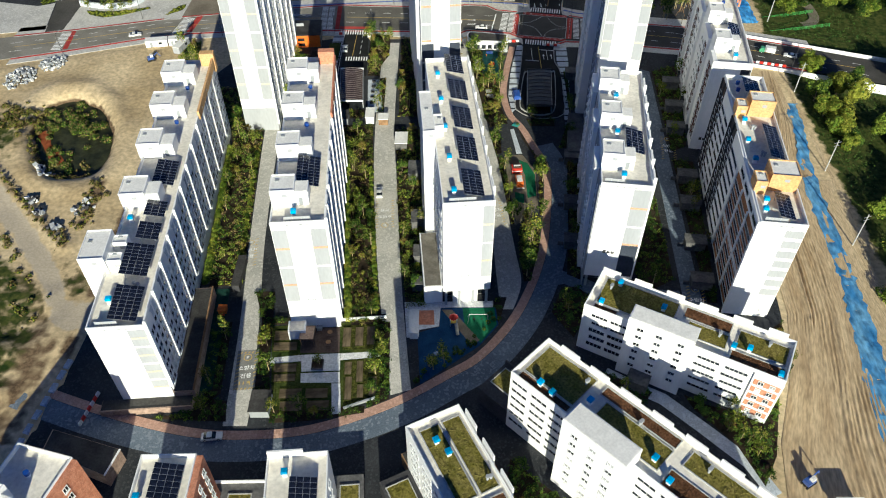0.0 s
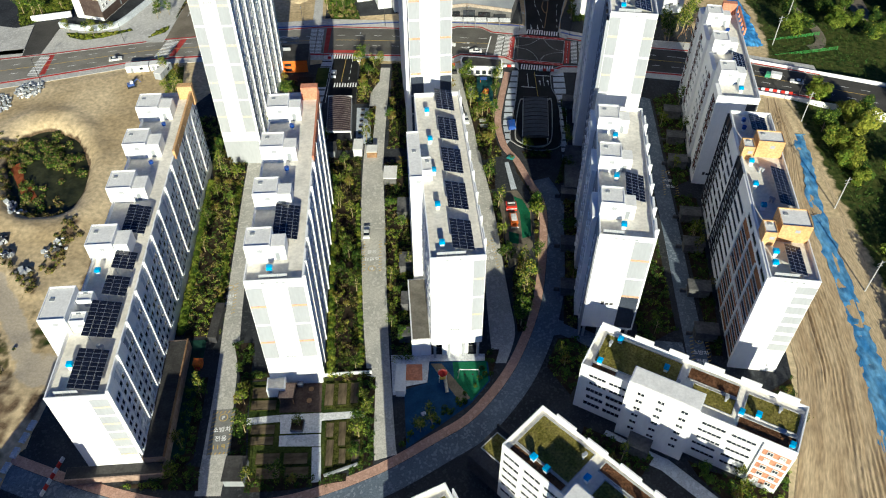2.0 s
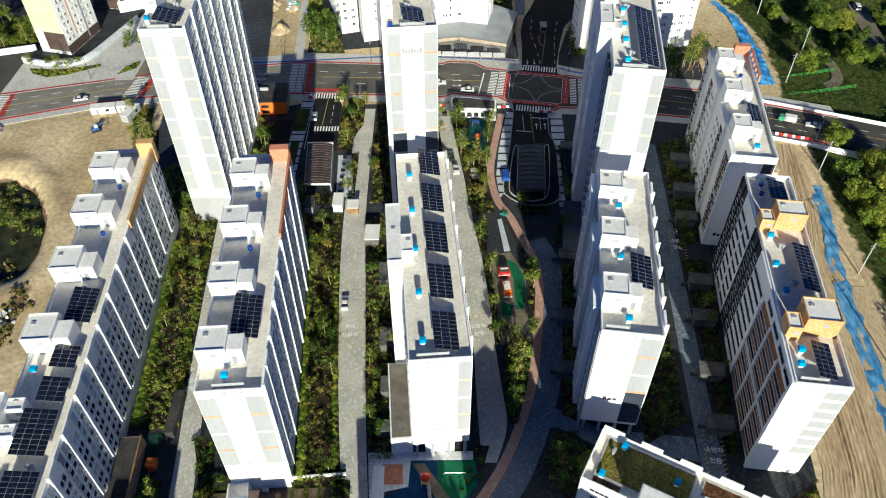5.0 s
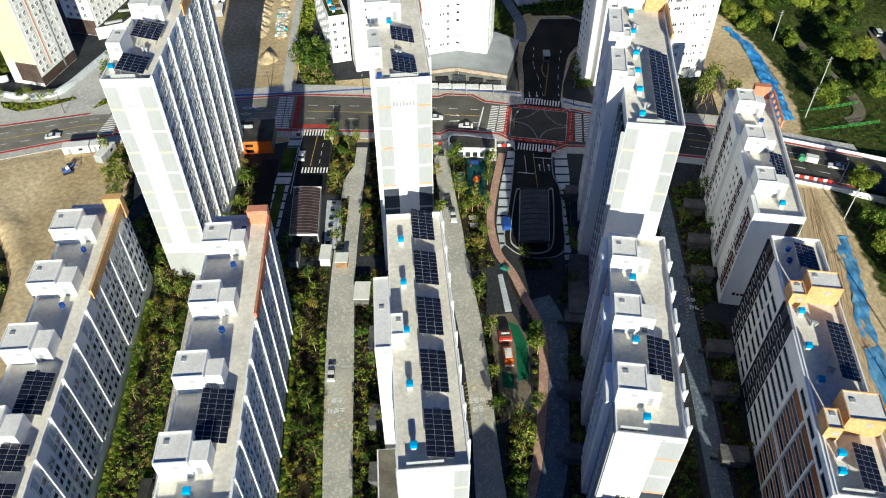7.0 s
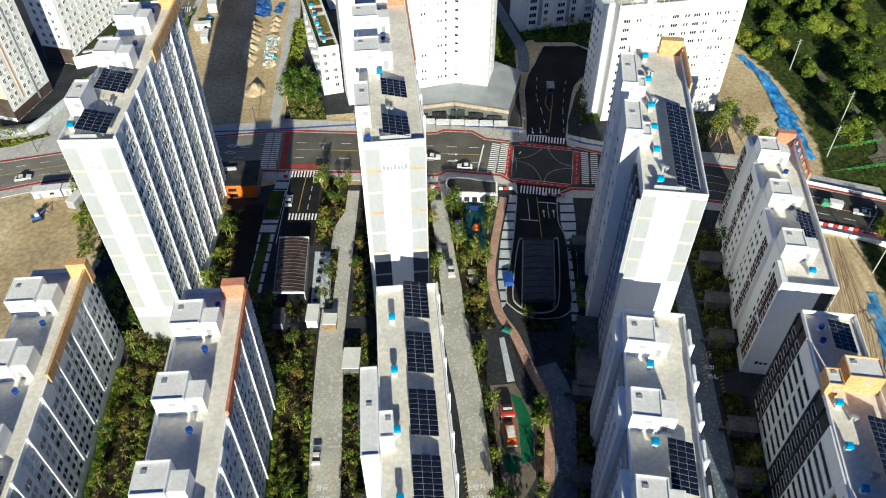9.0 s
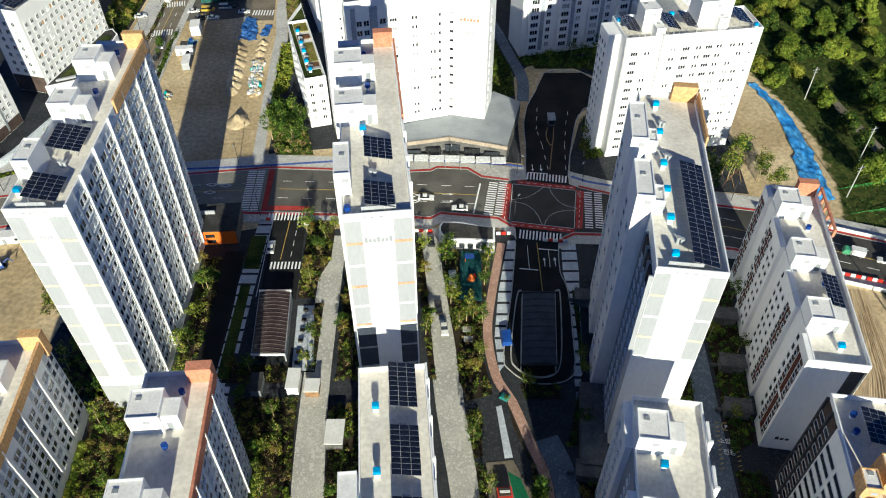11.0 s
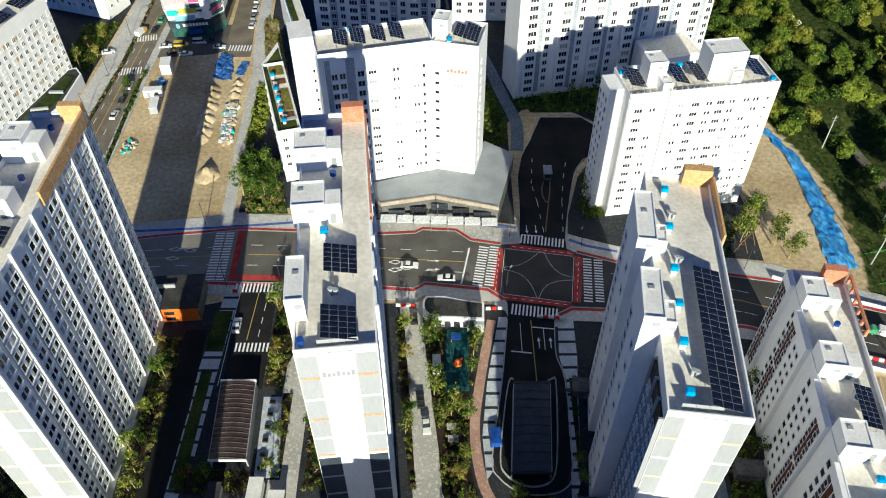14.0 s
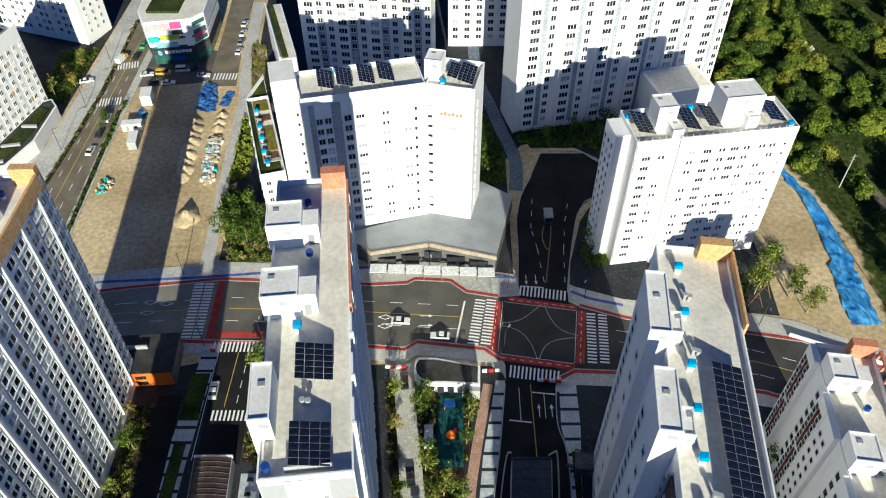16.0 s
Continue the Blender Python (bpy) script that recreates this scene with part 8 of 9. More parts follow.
shed = thing("shed_building", "low dark building with an orange front and two windows", "building", pose(-58.4, 244.6, 0, 0, 0, 4), "")
part("wall", Build().box(0, 13.2, 3.6, 14.0, 0, 5.0), STONE, shed)
part("roof", Build().box(-0.3, 13.5, 3.3, 14.3, 5.0, 5.3), DARKROOF, shed)
part("orange_front", Build().box(4.0, 13.0, 3.4, 3.58, 0.3, 4.9), ORANGEP, shed, "bright orange panel front")
for k in range(2):
    part("window", Build().box(5.0, 7.4, 3.32, 3.4, 0.9 + 2.0 * k, 2.0 + 2.0 * k), GLASS, shed)
part("parapet", Build().box(1.0, 7.0, 10.0, 10.4, 5.3, 6.4), PALE, shed)

kiosk = thing("gate_building", "low white rounded gate building with a dark roof", "building", None, "")
BUS = smooth_line([(9.4, 253.8), (14, 253.6), (19, 252.4), (23.6, 251.6)], 3) + smooth_line([(23.4, 246.4), (16, 246.9), (11.4, 247.2), (9.0, 249.2), (8.6, 252), (9.4, 253.8)], 3)[:-1]
part("wall", Build().prism(BUS, 0, 3.6), WHITE, kiosk)
cxy = (15.6, 250.0)
part("roof", Build().prism([(cxy[0] + (x - cxy[0]) * 0.93, cxy[1] + (y - cxy[1]) * 0.84) for x, y in BUS], 3.6, 3.7), DARKROOF, kiosk)
for k in range(4):
    part("window", Build().box(11.8 + 2.2 * k, 13.2 + 2.2 * k, 246.0, 246.3, 1.0, 2.4), GLASS, kiosk)
part("porch", Build().box(19.4, 23.4, 245.2, 246.3, 0, 3.0), PALE, kiosk)

for label, x, y, w, l, h, tone in (("grey utility hut beside the cross path", -33.8, 200.2, 2.8, 5.0, 2.4, GREY), ("white garden shelter with a flat roof", -25.6, 200.6, 3.0, 5.6, 2.6, WHITE), ("dark timber shelter with a flat roof", -21.4, 200.0, 3.4, 3.6, 2.2, TIMBER), ("grey utility hut under trees", -15.4, 186.8, 4.0, 6.0, 2.6, STONE), ("grey stone porch beside the lane", -25.0, 165.0, 0.1, 0.1, 0.1, STONE),
                                   ("dark bicycle shelter beside the lane", -54.6, 127.8, 2.2, 11.0, 2.3, DARK), ("small shelter with a weathered roof at the lane end", -43.4, 90.4, 4.6, 5.8, 2.5, GREY), ("white bench shelter of the playground", -8.6, 112.4, 2.4, 7.6, 2.3, WHITE)):
    if w < 0.5:
        continue
    e = thing("garden_hut", label, "hut", pose(x, y, 0.06), "garden huts")
    part("wall", Build().box(0.2, w - 0.2, 0.2, l - 0.2, 0, h), tone, e)
    part("roof", Build().box(0, w, 0, l, h, h + 0.22), CAP if tone not in (DARK, GREY) else DARKROOF, e)
# entrance porches on the shaded east courts
for x, y, a in ((35.4, 144.5, -7), (37.2, 160.3, -7), (39.6, 181, -7), (66.4, 130, -7), (68.0, 144, -7), (70.4, 160, -7), (72.2, 172, -7), (74.0, 196, -8), (76.0, 208, -8), (78.0, 222, -8), (47.5, 205, -7), (45.2, 228, -7)):
    e = thing("entrance_porch", "grey stone entrance porch in shade", "porch", pose(x, y, 0.03, 0, 0, a), "porches")
    part("wall", Build().box(-2.6, 2.6, -1.6, 1.6, 0, 2.9), STONE, e)
    part("roof", Build().box(-2.9, 2.9, -1.9, 1.9, 2.9, 3.2), STONE, e)
    part("ramp_wall", Build().box(-4.4, -2.92, -0.2, 0.2, 0, 1.1), STONE, e)
# lanes in the shaded courts, their bluish shade put into the paver colour
flat("shaded_lane", smooth_line([(60.5, 118), (62.0, 140), (64.6, 178), (67.0, 235)]) + smooth_line([(65.4, 118), (66.6, 140), (69.4, 178), (73.0, 232)])[::-1], -0.1, 0.045, LITEDARK, "paved lane coloured bluish grey for its shade", "pavement")
flat("cross_lane", [(27.6, 134), (30.8, 135.5), (36, 133), (41.0, 130), (60.6, 128), (60.6, 122), (47, 124.8), (39.0, 126.2), (31.2, 130.6), (26.0, 129.6)], -0.1, 0.04, LITEDARK, "paved cross lane coloured bluish grey for its shade", "pavement")
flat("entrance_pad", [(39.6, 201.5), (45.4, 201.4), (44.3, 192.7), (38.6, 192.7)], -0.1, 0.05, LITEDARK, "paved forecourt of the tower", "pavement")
walk_l = [(37.6, 102.6), (43.8, 98.6), (49.6, 95.4), (57.2, 87.6), (64.7, 79.4), (68, 72)]
flat("garden_walk", offset_line(walk_l, 1.6) + offset_line(walk_l, -1.6)[::-1], -0.1, 0.055, SLABS, "pale slab path between the low blocks", "pavement")

# ---- gardens and playgrounds ----
flat("garden_ground", [(-42.6, 116.6), (-14.6, 118.4), (-13.6, 96), (-24, 92.2), (-38.6, 90.6)], -0.05, 0.07, GRASS, "lawn of the allotment garden, darkened for shade", "lawn")
plot = Build().box(-0.5, 0.5, -0.5, 0.5, 0.0, 0.22).mesh("soil", BEDSOIL)
for x, y, w, l in ((-23.7, 113.0, 1.9, 5.9), (-20.7, 113.2, 1.9, 5.8), (-17.9, 113.5, 1.9, 5.6), (-22.6, 103.8, 1.6, 3.6), (-19.8, 102.9, 1.5, 6.0), (-16.9, 104.4, 1.7, 3.9), (-22.1, 98.2, 1.5, 6.3), (-19.3, 97.4, 1.4, 3.6), (-16.5, 98.8, 1.7, 5.3),
                   (-38.5, 113.5, 5.7, 2.9), (-38.3, 110.2, 5.6, 2.5), (-37.4, 103.9, 5.2, 2.3), (-37.2, 101.1, 5.0, 2.0), (-35.2, 96.8, 5.0, 2.6), (-29.2, 96.9, 5.0, 2.6), (-34.6, 93.4, 5.0, 2.6), (-28.6, 93.6, 5.0, 2.6)):
    e = thing("allotment_bed", "bare brown allotment bed with grassy edges", "garden bed", pose(x, y, 0.07, 0, 0, 2), "allotment beds")
    put("soil", plot, e, Matrix.Diagonal((w, l, 1, 1)))
    part("edging", Build().ring(-w / 2 - 0.1, w / 2 + 0.1, -l / 2 - 0.1, l / 2 + 0.1, 0.1, 0, 0.3), COVER, e)
for k, q in enumerate(([(-41.6, 106.9), (-34.3, 107.8), (-33.95, 106.0), (-41.2, 105.2)], [(-34.2, 107.8), (-24.9, 108.3), (-24.5, 103.3), (-33.5, 103.0)], [(-24.8, 108.2), (-15.4, 108.9), (-15.2, 107.2), (-24.7, 106.3)], [(-33.6, 102.5), (-24.5, 102.9), (-24.2, 99.9), (-33.3, 99.9)], [(-26.1, 99.7), (-24.1, 99.7), (-23.2, 91.6), (-25.2, 91.4)])):
    flat("garden_path", q, -0.05, 0.11 + 0.004 * k, WALKSLAB, "pale slab path through the allotment", "pavement")
for poly in ([(-25.0, 116.8), (-16.2, 117.2), (-15.8, 109.8), (-24.4, 109.2)], [(-23.9, 106.1), (-15.4, 107.0), (-14.6, 95.6), (-22.9, 94.0)]):
    flat("garden_grass", poly, -0.05, 0.095, COVER, "ragged grass strips between allotment beds", "grass")
flat("garden_deck", [(-35.3, 116.3), (-25.7, 116.3), (-25.1, 108.5), (-34.5, 108.4)], -0.05, 0.13, DKBROWN, "dark brown timber deck", "deck")
e = thing("planter", "square planter with a dark shrub on pale slabs", "planter", pose(-29.9, 104.9, 0.11), "")
part("box", Build().ring(-1.4, 1.4, -1.4, 1.4, 0.15, 0, 0.55), STONE, e)
part("soil", Build().box(-1.25, 1.25, -1.25, 1.25, 0, 0.45), DKSOIL, e)
e = thing("garden_cabinet", "small pale cabinet at the edge of the deck", "cabinet", pose(-30.6, 115.6, 0.13), "")
part("body", Build().box(-0.6, 0.6, -0.45, 0.45, 0, 0.9), GREY, e)
part("lid", Build().box(-0.65, 0.65, -0.5, 0.5, 0.9, 0.98), PALE, e)
e = thing("garden_pavilion", "small pavilion with a pinkish flat roof on the deck", "pavilion", pose(-34.7, 110.5, 0.13), "")
part("roof", Build().box(0, 3.4, 0, 4.1, 2.3, 2.5), PINKSTONE, e)
part("roof_rim", Build().ring(-0.08, 3.48, -0.08, 4.18, 0.14, 2.32, 2.58), DKBROWN, e)
for x, y in ((0.2, 0.2), (3.2, 0.2), (0.2, 3.9), (3.2, 3.9)):
    part("post", Build().box(x - 0.08, x + 0.08, y - 0.08, y + 0.08, 0, 2.3), TIMBER, e)
for x, y in ((-27.9, 114.2), (-28.0, 111.1)):
    e = thing("picnic_table", "round timber picnic table on the deck", "table", pose(x, y, 0.13), "picnic tables")
    part("top", Build().rod((0, 0, 0.7), (0, 0, 0.76), 0.62, 14), TIMBER, e)
    part("leg", Build().rod((0, 0, 0), (0, 0, 0.7), 0.1, 8), DARK, e)
    part("bench", Build().rod((0, 0, 0.38), (0, 0, 0.44), 1.1, 14), DKBROWN, e)
e = thing("garden_wall", "low pale wall at the foot of the allotment", "wall", None, "")
part("wall", Build().strip([(-22.6, 92.6), (-15.6, 95.4)], [(-22.8, 93.0), (-15.8, 95.8)], 0.05, 0.7), PALE, e)
e = thing("garden_wall", "low white garden wall", "wall", None, "")
part("wall", Build().strip([(-34.6, 117.4), (-14.4, 119.0)], [(-34.6, 117.8), (-14.4, 119.4)], 0.05, 0.9), WHITE, e)

flat("playground_floor", [(-6.6, 114.4), (-1.2, 116.4), (-1.0, 122.4), (13.0, 122.6), (13.4, 117), (8.6, 110.6), (0.6, 104.2), (-5.6, 99.4)], -0.05, 0.1, RUBBERB, "dark blue rubber playground floor", "playground")
flat("playground_patch", [(4.6, 122.3), (12.6, 122.5), (13.0, 117), (8.8, 111.4), (5.2, 115.6)], 0.05, 0.104, RUBBERG, "green rubber playground patch", "playground")
flat("playground_patch", [(-0.6, 121.8), (2.0, 121.8), (8.6, 112.2), (6.6, 110.6)], 0.05, 0.109, TERRAFLOOR, "brown curved playground band", "playground")
flat("playground_walk", [(-10.1, 124.3), (12.4, 124.7), (12.4, 122.7), (-0.9, 122.5), (-1.3, 116.5), (-6.2, 115.4), (-6.2, 113.2), (-9.2, 113.0)], -0.05, 0.106, WALKSLAB, "pale slab border of the playground", "pavement")
flat("playground_deck", [(-6.8, 121.6), (-2.6, 121.6), (-2.4, 117.0), (-6.4, 117.0)], -0.05, 0.125, TERRA, "reddish square deck", "deck")


def toy(label, x, y, pieces, turn=0):
    """A play structure; pieces of name, kind, sizes and material."""
    e = thing("play_structure", label, "play equipment", pose(x, y, 0.1, 0, 0, turn), "play equipment")
    for name, kind, q, tone in pieces:
        part(name, Build().box(*q) if kind == "box" else Build().rod(*q), tone, e)
    return e


toy("play tower with a red roof and yellow slide", 2.3, 117.2, [("deck", "box", (-0.9, 0.9, -0.9, 0.9, 1.3, 1.45), YLINE), ("roof", "rod", ((0, 0, 2.7), (0, 0, 3.7), 1.15, 8, 0, 0.1), RED), ("post", "rod", ((-0.8, -0.8, 0), (-0.8, -0.8, 2.8), 0.09), WHITEP), ("post", "rod", ((0.8, -0.8, 0), (0.8, -0.8, 2.8), 0.09), WHITEP), ("post", "rod", ((-0.8, 0.8, 0), (-0.8, 0.8, 2.8), 0.09), WHITEP), ("post", "rod", ((0.8, 0.8, 0), (0.8, 0.8, 2.8), 0.09), WHITEP), ("slide", "rod", ((0.6, -0.9, 1.4), (1.0, -3.6, 0.2), 0.4, 8), YELLOW)])
toy("white spring rider beside the blue floor", -2.4, 107.6, [("seat", "rod", ((0, 0, 0.4), (0.9, 0.3, 0.7), 0.45, 8), WHITEP), ("spring", "rod", ((0.3, 0.1, 0), (0.4, 0.1, 0.45), 0.14, 8), GREY)])
toy("swing frame of pale tubes", 8.4, 118.4, [("beam", "rod", ((-2.2, 0, 2.3), (2.2, 0, 2.3), 0.07), RAIL), ("leg", "rod", ((-2.2, 0, 2.3), (-2.6, 1.0, 0), 0.06), RAIL), ("leg", "rod", ((-2.2, 0, 2.3), (-2.6, -1.0, 0), 0.06), RAIL), ("leg", "rod", ((2.2, 0, 2.3), (2.6, 1.0, 0), 0.06), RAIL), ("leg", "rod", ((2.2, 0, 2.3), (2.6, -1.0, 0), 0.06), RAIL), ("seat", "box", (-1.2, -0.7, -0.15, 0.15, 0.45, 0.5), BLACKP), ("seat", "box", (0.7, 1.2, -0.15, 0.15, 0.45, 0.5), BLACKP)])
# play street beside the third block
flat("play_floor", [(18.6, 184), (24.3, 184.6), (27.8, 176.7), (27.1, 161.2), (24.6, 157), (20.4, 153), (19.4, 168)], -0.05, 0.11, TERRAFLOOR, "grey brown play street floor", "playground")
for q in ([(23.0, 182), (25.6, 180.4), (27.4, 175), (27.0, 165.2), (24.4, 164.2), (24.4, 174.5)], [(20.8, 167), (23.6, 166), (23.2, 162), (20.8, 162.6)]):
    flat("green_patch", q, 0.05, 0.118, RUBBERG, "green rubber island in the play street", "playground")
flat("play_plaza", [(21.4, 197.6), (22.6, 198), (24.3, 185.2), (22.6, 185.0)], -0.05, 0.112, SLABS, "pale slab plaza before the play street", "pavement")
toy("red and white fire-engine play house", 22.0, 176.4, [("body", "box", (-1.5, 1.5, -1.2, 1.2, 0.2, 1.9), RED), ("stripe", "box", (-1.52, 1.52, -1.22, 1.22, 0.9, 1.15), WHITEP), ("roof", "box", (-1.2, 1.2, -0.8, 0.8, 1.9, 2.3), DKBROWN), ("ladder", "box", (-1.0, 1.0, -0.25, 0.25, 2.3, 2.42), WHITEP)], 4)
toy("orange bus-shaped play house with white bumper", 22.4, 171.0, [("body", "box", (-1.0, 1.0, -1.9, 1.9, 0.2, 1.7), ORANGEP), ("hood", "box", (-0.9, 0.9, -2.6, -1.92, 0.2, 1.0), ORANGEP), ("bumper", "box", (-1.1, 1.1, -2.8, -2.62, 0.1, 0.5), WHITEP), ("roof", "box", (-0.8, 0.8, -1.4, 1.4, 1.7, 1.85), WHITEP)], 4)
flat("teal_floor", [(14.4, 246), (19.8, 246), (19.4, 228.6), (13.8, 228.6)], -0.05, 0.11, TEALFLOOR, "dark teal rubber playground floor", "playground")
toy("orange and red play dome on the teal floor", 16.9, 236.0, [("dome", "rod", ((0, 0, 0), (0, 0, 1.5), 1.1, 10, 0, 0.3), ORANGEP), ("ball", "rod", ((0.9, 0.7, 0), (0.9, 0.7, 1.1), 0.5, 8, 0, 0.2), RED)])
toy("blue play frame on the teal floor", 16.6, 243.0, [("frame", "box", (-1.2, 1.2, -0.8, 0.8, 1.1, 1.3), NAVY), ("post", "rod", ((-1.1, -0.7, 0), (-1.1, -0.7, 1.1), 0.08), ORANGEP), ("post", "rod", ((1.1, 0.7, 0), (1.1, 0.7, 1.1), 0.08), ORANGEP)])
e = thing("pergola", "brown timber pergola with cross slats", "pergola", pose(13.8, 223.8, 0.1), "")
for k in range(7):
    part("slat", Build().box(0, 4.0, 0.45 * k, 0.45 * k + 0.2, 2.3, 2.45), BROWN, e)
for x, y in ((0.1, 0.1), (3.9, 0.1), (0.1, 2.8), (3.9, 2.8)):
    part("post", Build().box(x - 0.08, x + 0.08, y - 0.08, y + 0.08, 0, 2.3), BROWN, e)
for x, y, w, l in ((14.4, 218.4, 2.0, 1.6), (14.6, 215.4, 2.2, 1.6)):
    e = thing("stone_bench", "pale stone bench block among trees", "bench", pose(x, y, 0.1), "stone benches")
    part("seat", Build().box(0, w, 0, l, 0.3, 0.5), KERB, e)
    part("base", Build().box(0.2, w - 0.2, 0.2, l - 0.2, 0, 0.3), STONE, e)
flat("slab_plaza", [(-26.6, 227), (-22.6, 227), (-20.2, 207.4), (-25.4, 207.4)], -0.05, 0.1, SLABS, "pale slab plaza with low planters", "pavement")
for y in ranges(209, 225, 3.2):
    e = thing("planter", "low dark planter box on the plaza", "planter", pose(-23.6, y, 0.1), "planters")
    part("box", Build().box(-1.4, -0.2, 0, 0.9, 0, 0.5), STONE, e)
    part("soil", Build().box(-1.3, -0.3, 0.1, 0.8, 0.5, 0.55), DKSOIL, e)
e = thing("covered_load", "stack wrapped in dark blue sheeting", "sheeting", pose(24.8, 216.6, 0.05, 0, 0, 4), "")
part("sheet", Build().add([(-1.3, -2.2, 0), (1.3, -2.2, 0), (1.4, 2.2, 0), (-1.4, 2.2, 0), (-1.0, -1.9, 1.3), (1.0, -1.9, 1.1), (1.1, 1.9, 1.4), (-1.0, 1.8, 1.2)], [(4, 5, 6, 7), (0, 1, 5, 4), (1, 2, 6, 5), (2, 3, 7, 6), (3, 0, 4, 7)]), NAVY, e)
e = thing("covered_load", "low heap under teal sheeting", "sheeting", pose(23.4, 200.2, 0.05, 0, 0, -30) @ Matrix.Scale(0.7, 4), "")
part("sheet", Build().add([(-1.6, -1.4, 0), (1.6, -1.4, 0), (1.7, 1.4, 0), (-1.5, 1.5, 0), (-1.0, -0.9, 0.6), (1.0, -0.9, 0.5), (1.1, 0.9, 0.7), (-1.0, 0.8, 0.6)], [(4, 5, 6, 7), (0, 1, 5, 4), (1, 2, 6, 5), (2, 3, 7, 6), (3, 0, 4, 7)]), TEALDK, e)
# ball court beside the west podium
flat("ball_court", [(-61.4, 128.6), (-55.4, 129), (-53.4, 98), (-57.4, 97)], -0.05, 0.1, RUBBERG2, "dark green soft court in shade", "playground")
toy("orange playhouse on the soft court", -55.6, 121.4, [("body", "box", (-1.0, 1.0, -0.9, 0.9, 0, 1.2), ORANGEP), ("roof", "box", (-1.1, 1.1, -1.0, 1.0, 1.2, 1.5), ORANGEP), ("step", "box", (-0.6, 0.6, -1.5, -0.92, 0, 0.5), RED)])

# plastic road barriers, red and white in turn
for pts in ([(-41.2, 258.4), (-38.4, 258.2)], [(-29.0, 256.2), (-25.8, 256.2)], [(24.0, 252.4), (28.4, 252.6)], [(36.8, 249.9), (43.4, 249.3)], [(1.8, 253.6), (6.8, 253.4)], [(-79.0, 97.2), (-80.6, 88.4)], [(112.4, 237.6), (122.4, 234.6)]):
    (ax, ay), (bx, by) = pts
    d = math.hypot(bx - ax, by - ay)
    n = max(2, round(d / 1.3))
    a = math.degrees(math.atan2(by - ay, bx - ax))
    for k in range(n):
        e = thing("road_barrier", ("red" if k % 2 else "white") + " plastic road barrier in a row", "barrier", pose(ax + (bx - ax) * (k + 0.5) / n, ay + (by - ay) * (k + 0.5) / n, 0.08, 0, 0, a), "road barriers")
        part("block", Build().prism([(-0.58, -0.28), (0.58, -0.28), (0.58, 0.28), (-0.58, 0.28)], 0, 0.35).prism([(-0.56, -0.16), (0.56, -0.16), (0.56, 0.16), (-0.56, 0.16)], 0.35, 0.85), RED if k % 2 else WHITEP, e)

# ---- building plots ----
def tarp(label, left, right, seed, lift=0.25, material=None):
    """A crumpled blue sheet along two edge lines."""
    r = np.random.default_rng(seed)
    a, b = smooth_line(left, 10), smooth_line(right, 10)
    n, m = min(len(a), len(b)), 13
    v = []
    for i in range(n):
        wob = r.normal(0, 0.35, 2)
        for j in range(m):
            s = j / (m - 1)
            x, y = a[i][0] * (1 - s) + b[i][0] * s + (wob[0] if j in (0, m - 1) else 0), a[i][1] * (1 - s) + b[i][1] * s
            fold = 0.5 + 0.5 * float(lumps(x + 0.6 * y, y, 1.9, seed)) + 0.3 * float(lumps(x, y - 0.5 * x, 0.9, seed + 40))
            z = float(ground_height(np.array([x]), np.array([y]))[0]) + 0.1 + lift * max(fold, 0.0) * r.uniform(0.7, 1.1)
            v.append((x, y, z if 0 < j < m - 1 else z - 0.05))
    f = [(i * m + j, i * m + j + 1, (i + 1) * m + j + 1, (i + 1) * m + j) for i in range(n - 1) for j in range(m - 1)]
    ob = put("tarpaulin", Build().add(v, f).mesh("tarpaulin", material or TARP))
    return tagged(ob, label, "tarpaulin", "", "")


def rutted(name, a, b):
    """Soil with streaks that follow the tracks, by the sheet's own across and along measure."""
    m = mat(name, a, b, 0.3, 0.98, 0.7, 1.8, lo=0.3, hi=0.68, fine_amt=0.3)
    n, l = m.node_tree.nodes, m.node_tree.links
    tc = next(q for q in n if q.bl_idname == "ShaderNodeTexCoord")
    mp = next(q for q in n if q.bl_idname == "ShaderNodeMapping")
    mp.inputs["Scale"].default_value = (1.1, 0.2, 1)
    l.new(tc.outputs["UV"], mp.inputs[0])
    return m


CHURN = rutted("churned_soil", (0.40, 0.29, 0.17), (0.57, 0.445, 0.28))
TRACK_W = [(60, 68), (84, 73), (100, 80), (120, 86), (150, 89), (182, 91), (205, 104), (232, 112)]
TRACK_E = [(60, 97), (97, 100.5), (117, 104), (135, 107), (160, 109), (200, 115), (232, 117)]
rows, cols = np.arange(60, 232.1, 0.8), np.linspace(0, 1, 126)
R, C = np.meshgrid(rows, cols, indexing="ij")
west, east = np.interp(R, [p[0] for p in TRACK_W], [p[1] for p in TRACK_W]), np.interp(R, [p[0] for p in TRACK_E], [p[1] for p in TRACK_E])
SX = west + (east - west) * C
edge_fade = np.clip(np.minimum(C, 1 - C) / 0.06, 0, 1)
berm = 0.55 * np.exp(-((C - 0.62 - 0.05 * np.sin(R / 17)) / 0.035) ** 2) + 0.4 * np.exp(-((C - 0.3 - 0.06 * np.sin(R / 23 + 1)) / 0.04) ** 2) * (R > 90)
SZ = 0.07 + edge_fade * (0.07 * np.abs(lumps(SX, R * 0.4, 1.6, 81)) + 0.6 * berm * (0.75 + 0.35 * np.clip(lumps(SX, R, 0.7, 83), -1, 1)))
RUT = np.random.default_rng(17)
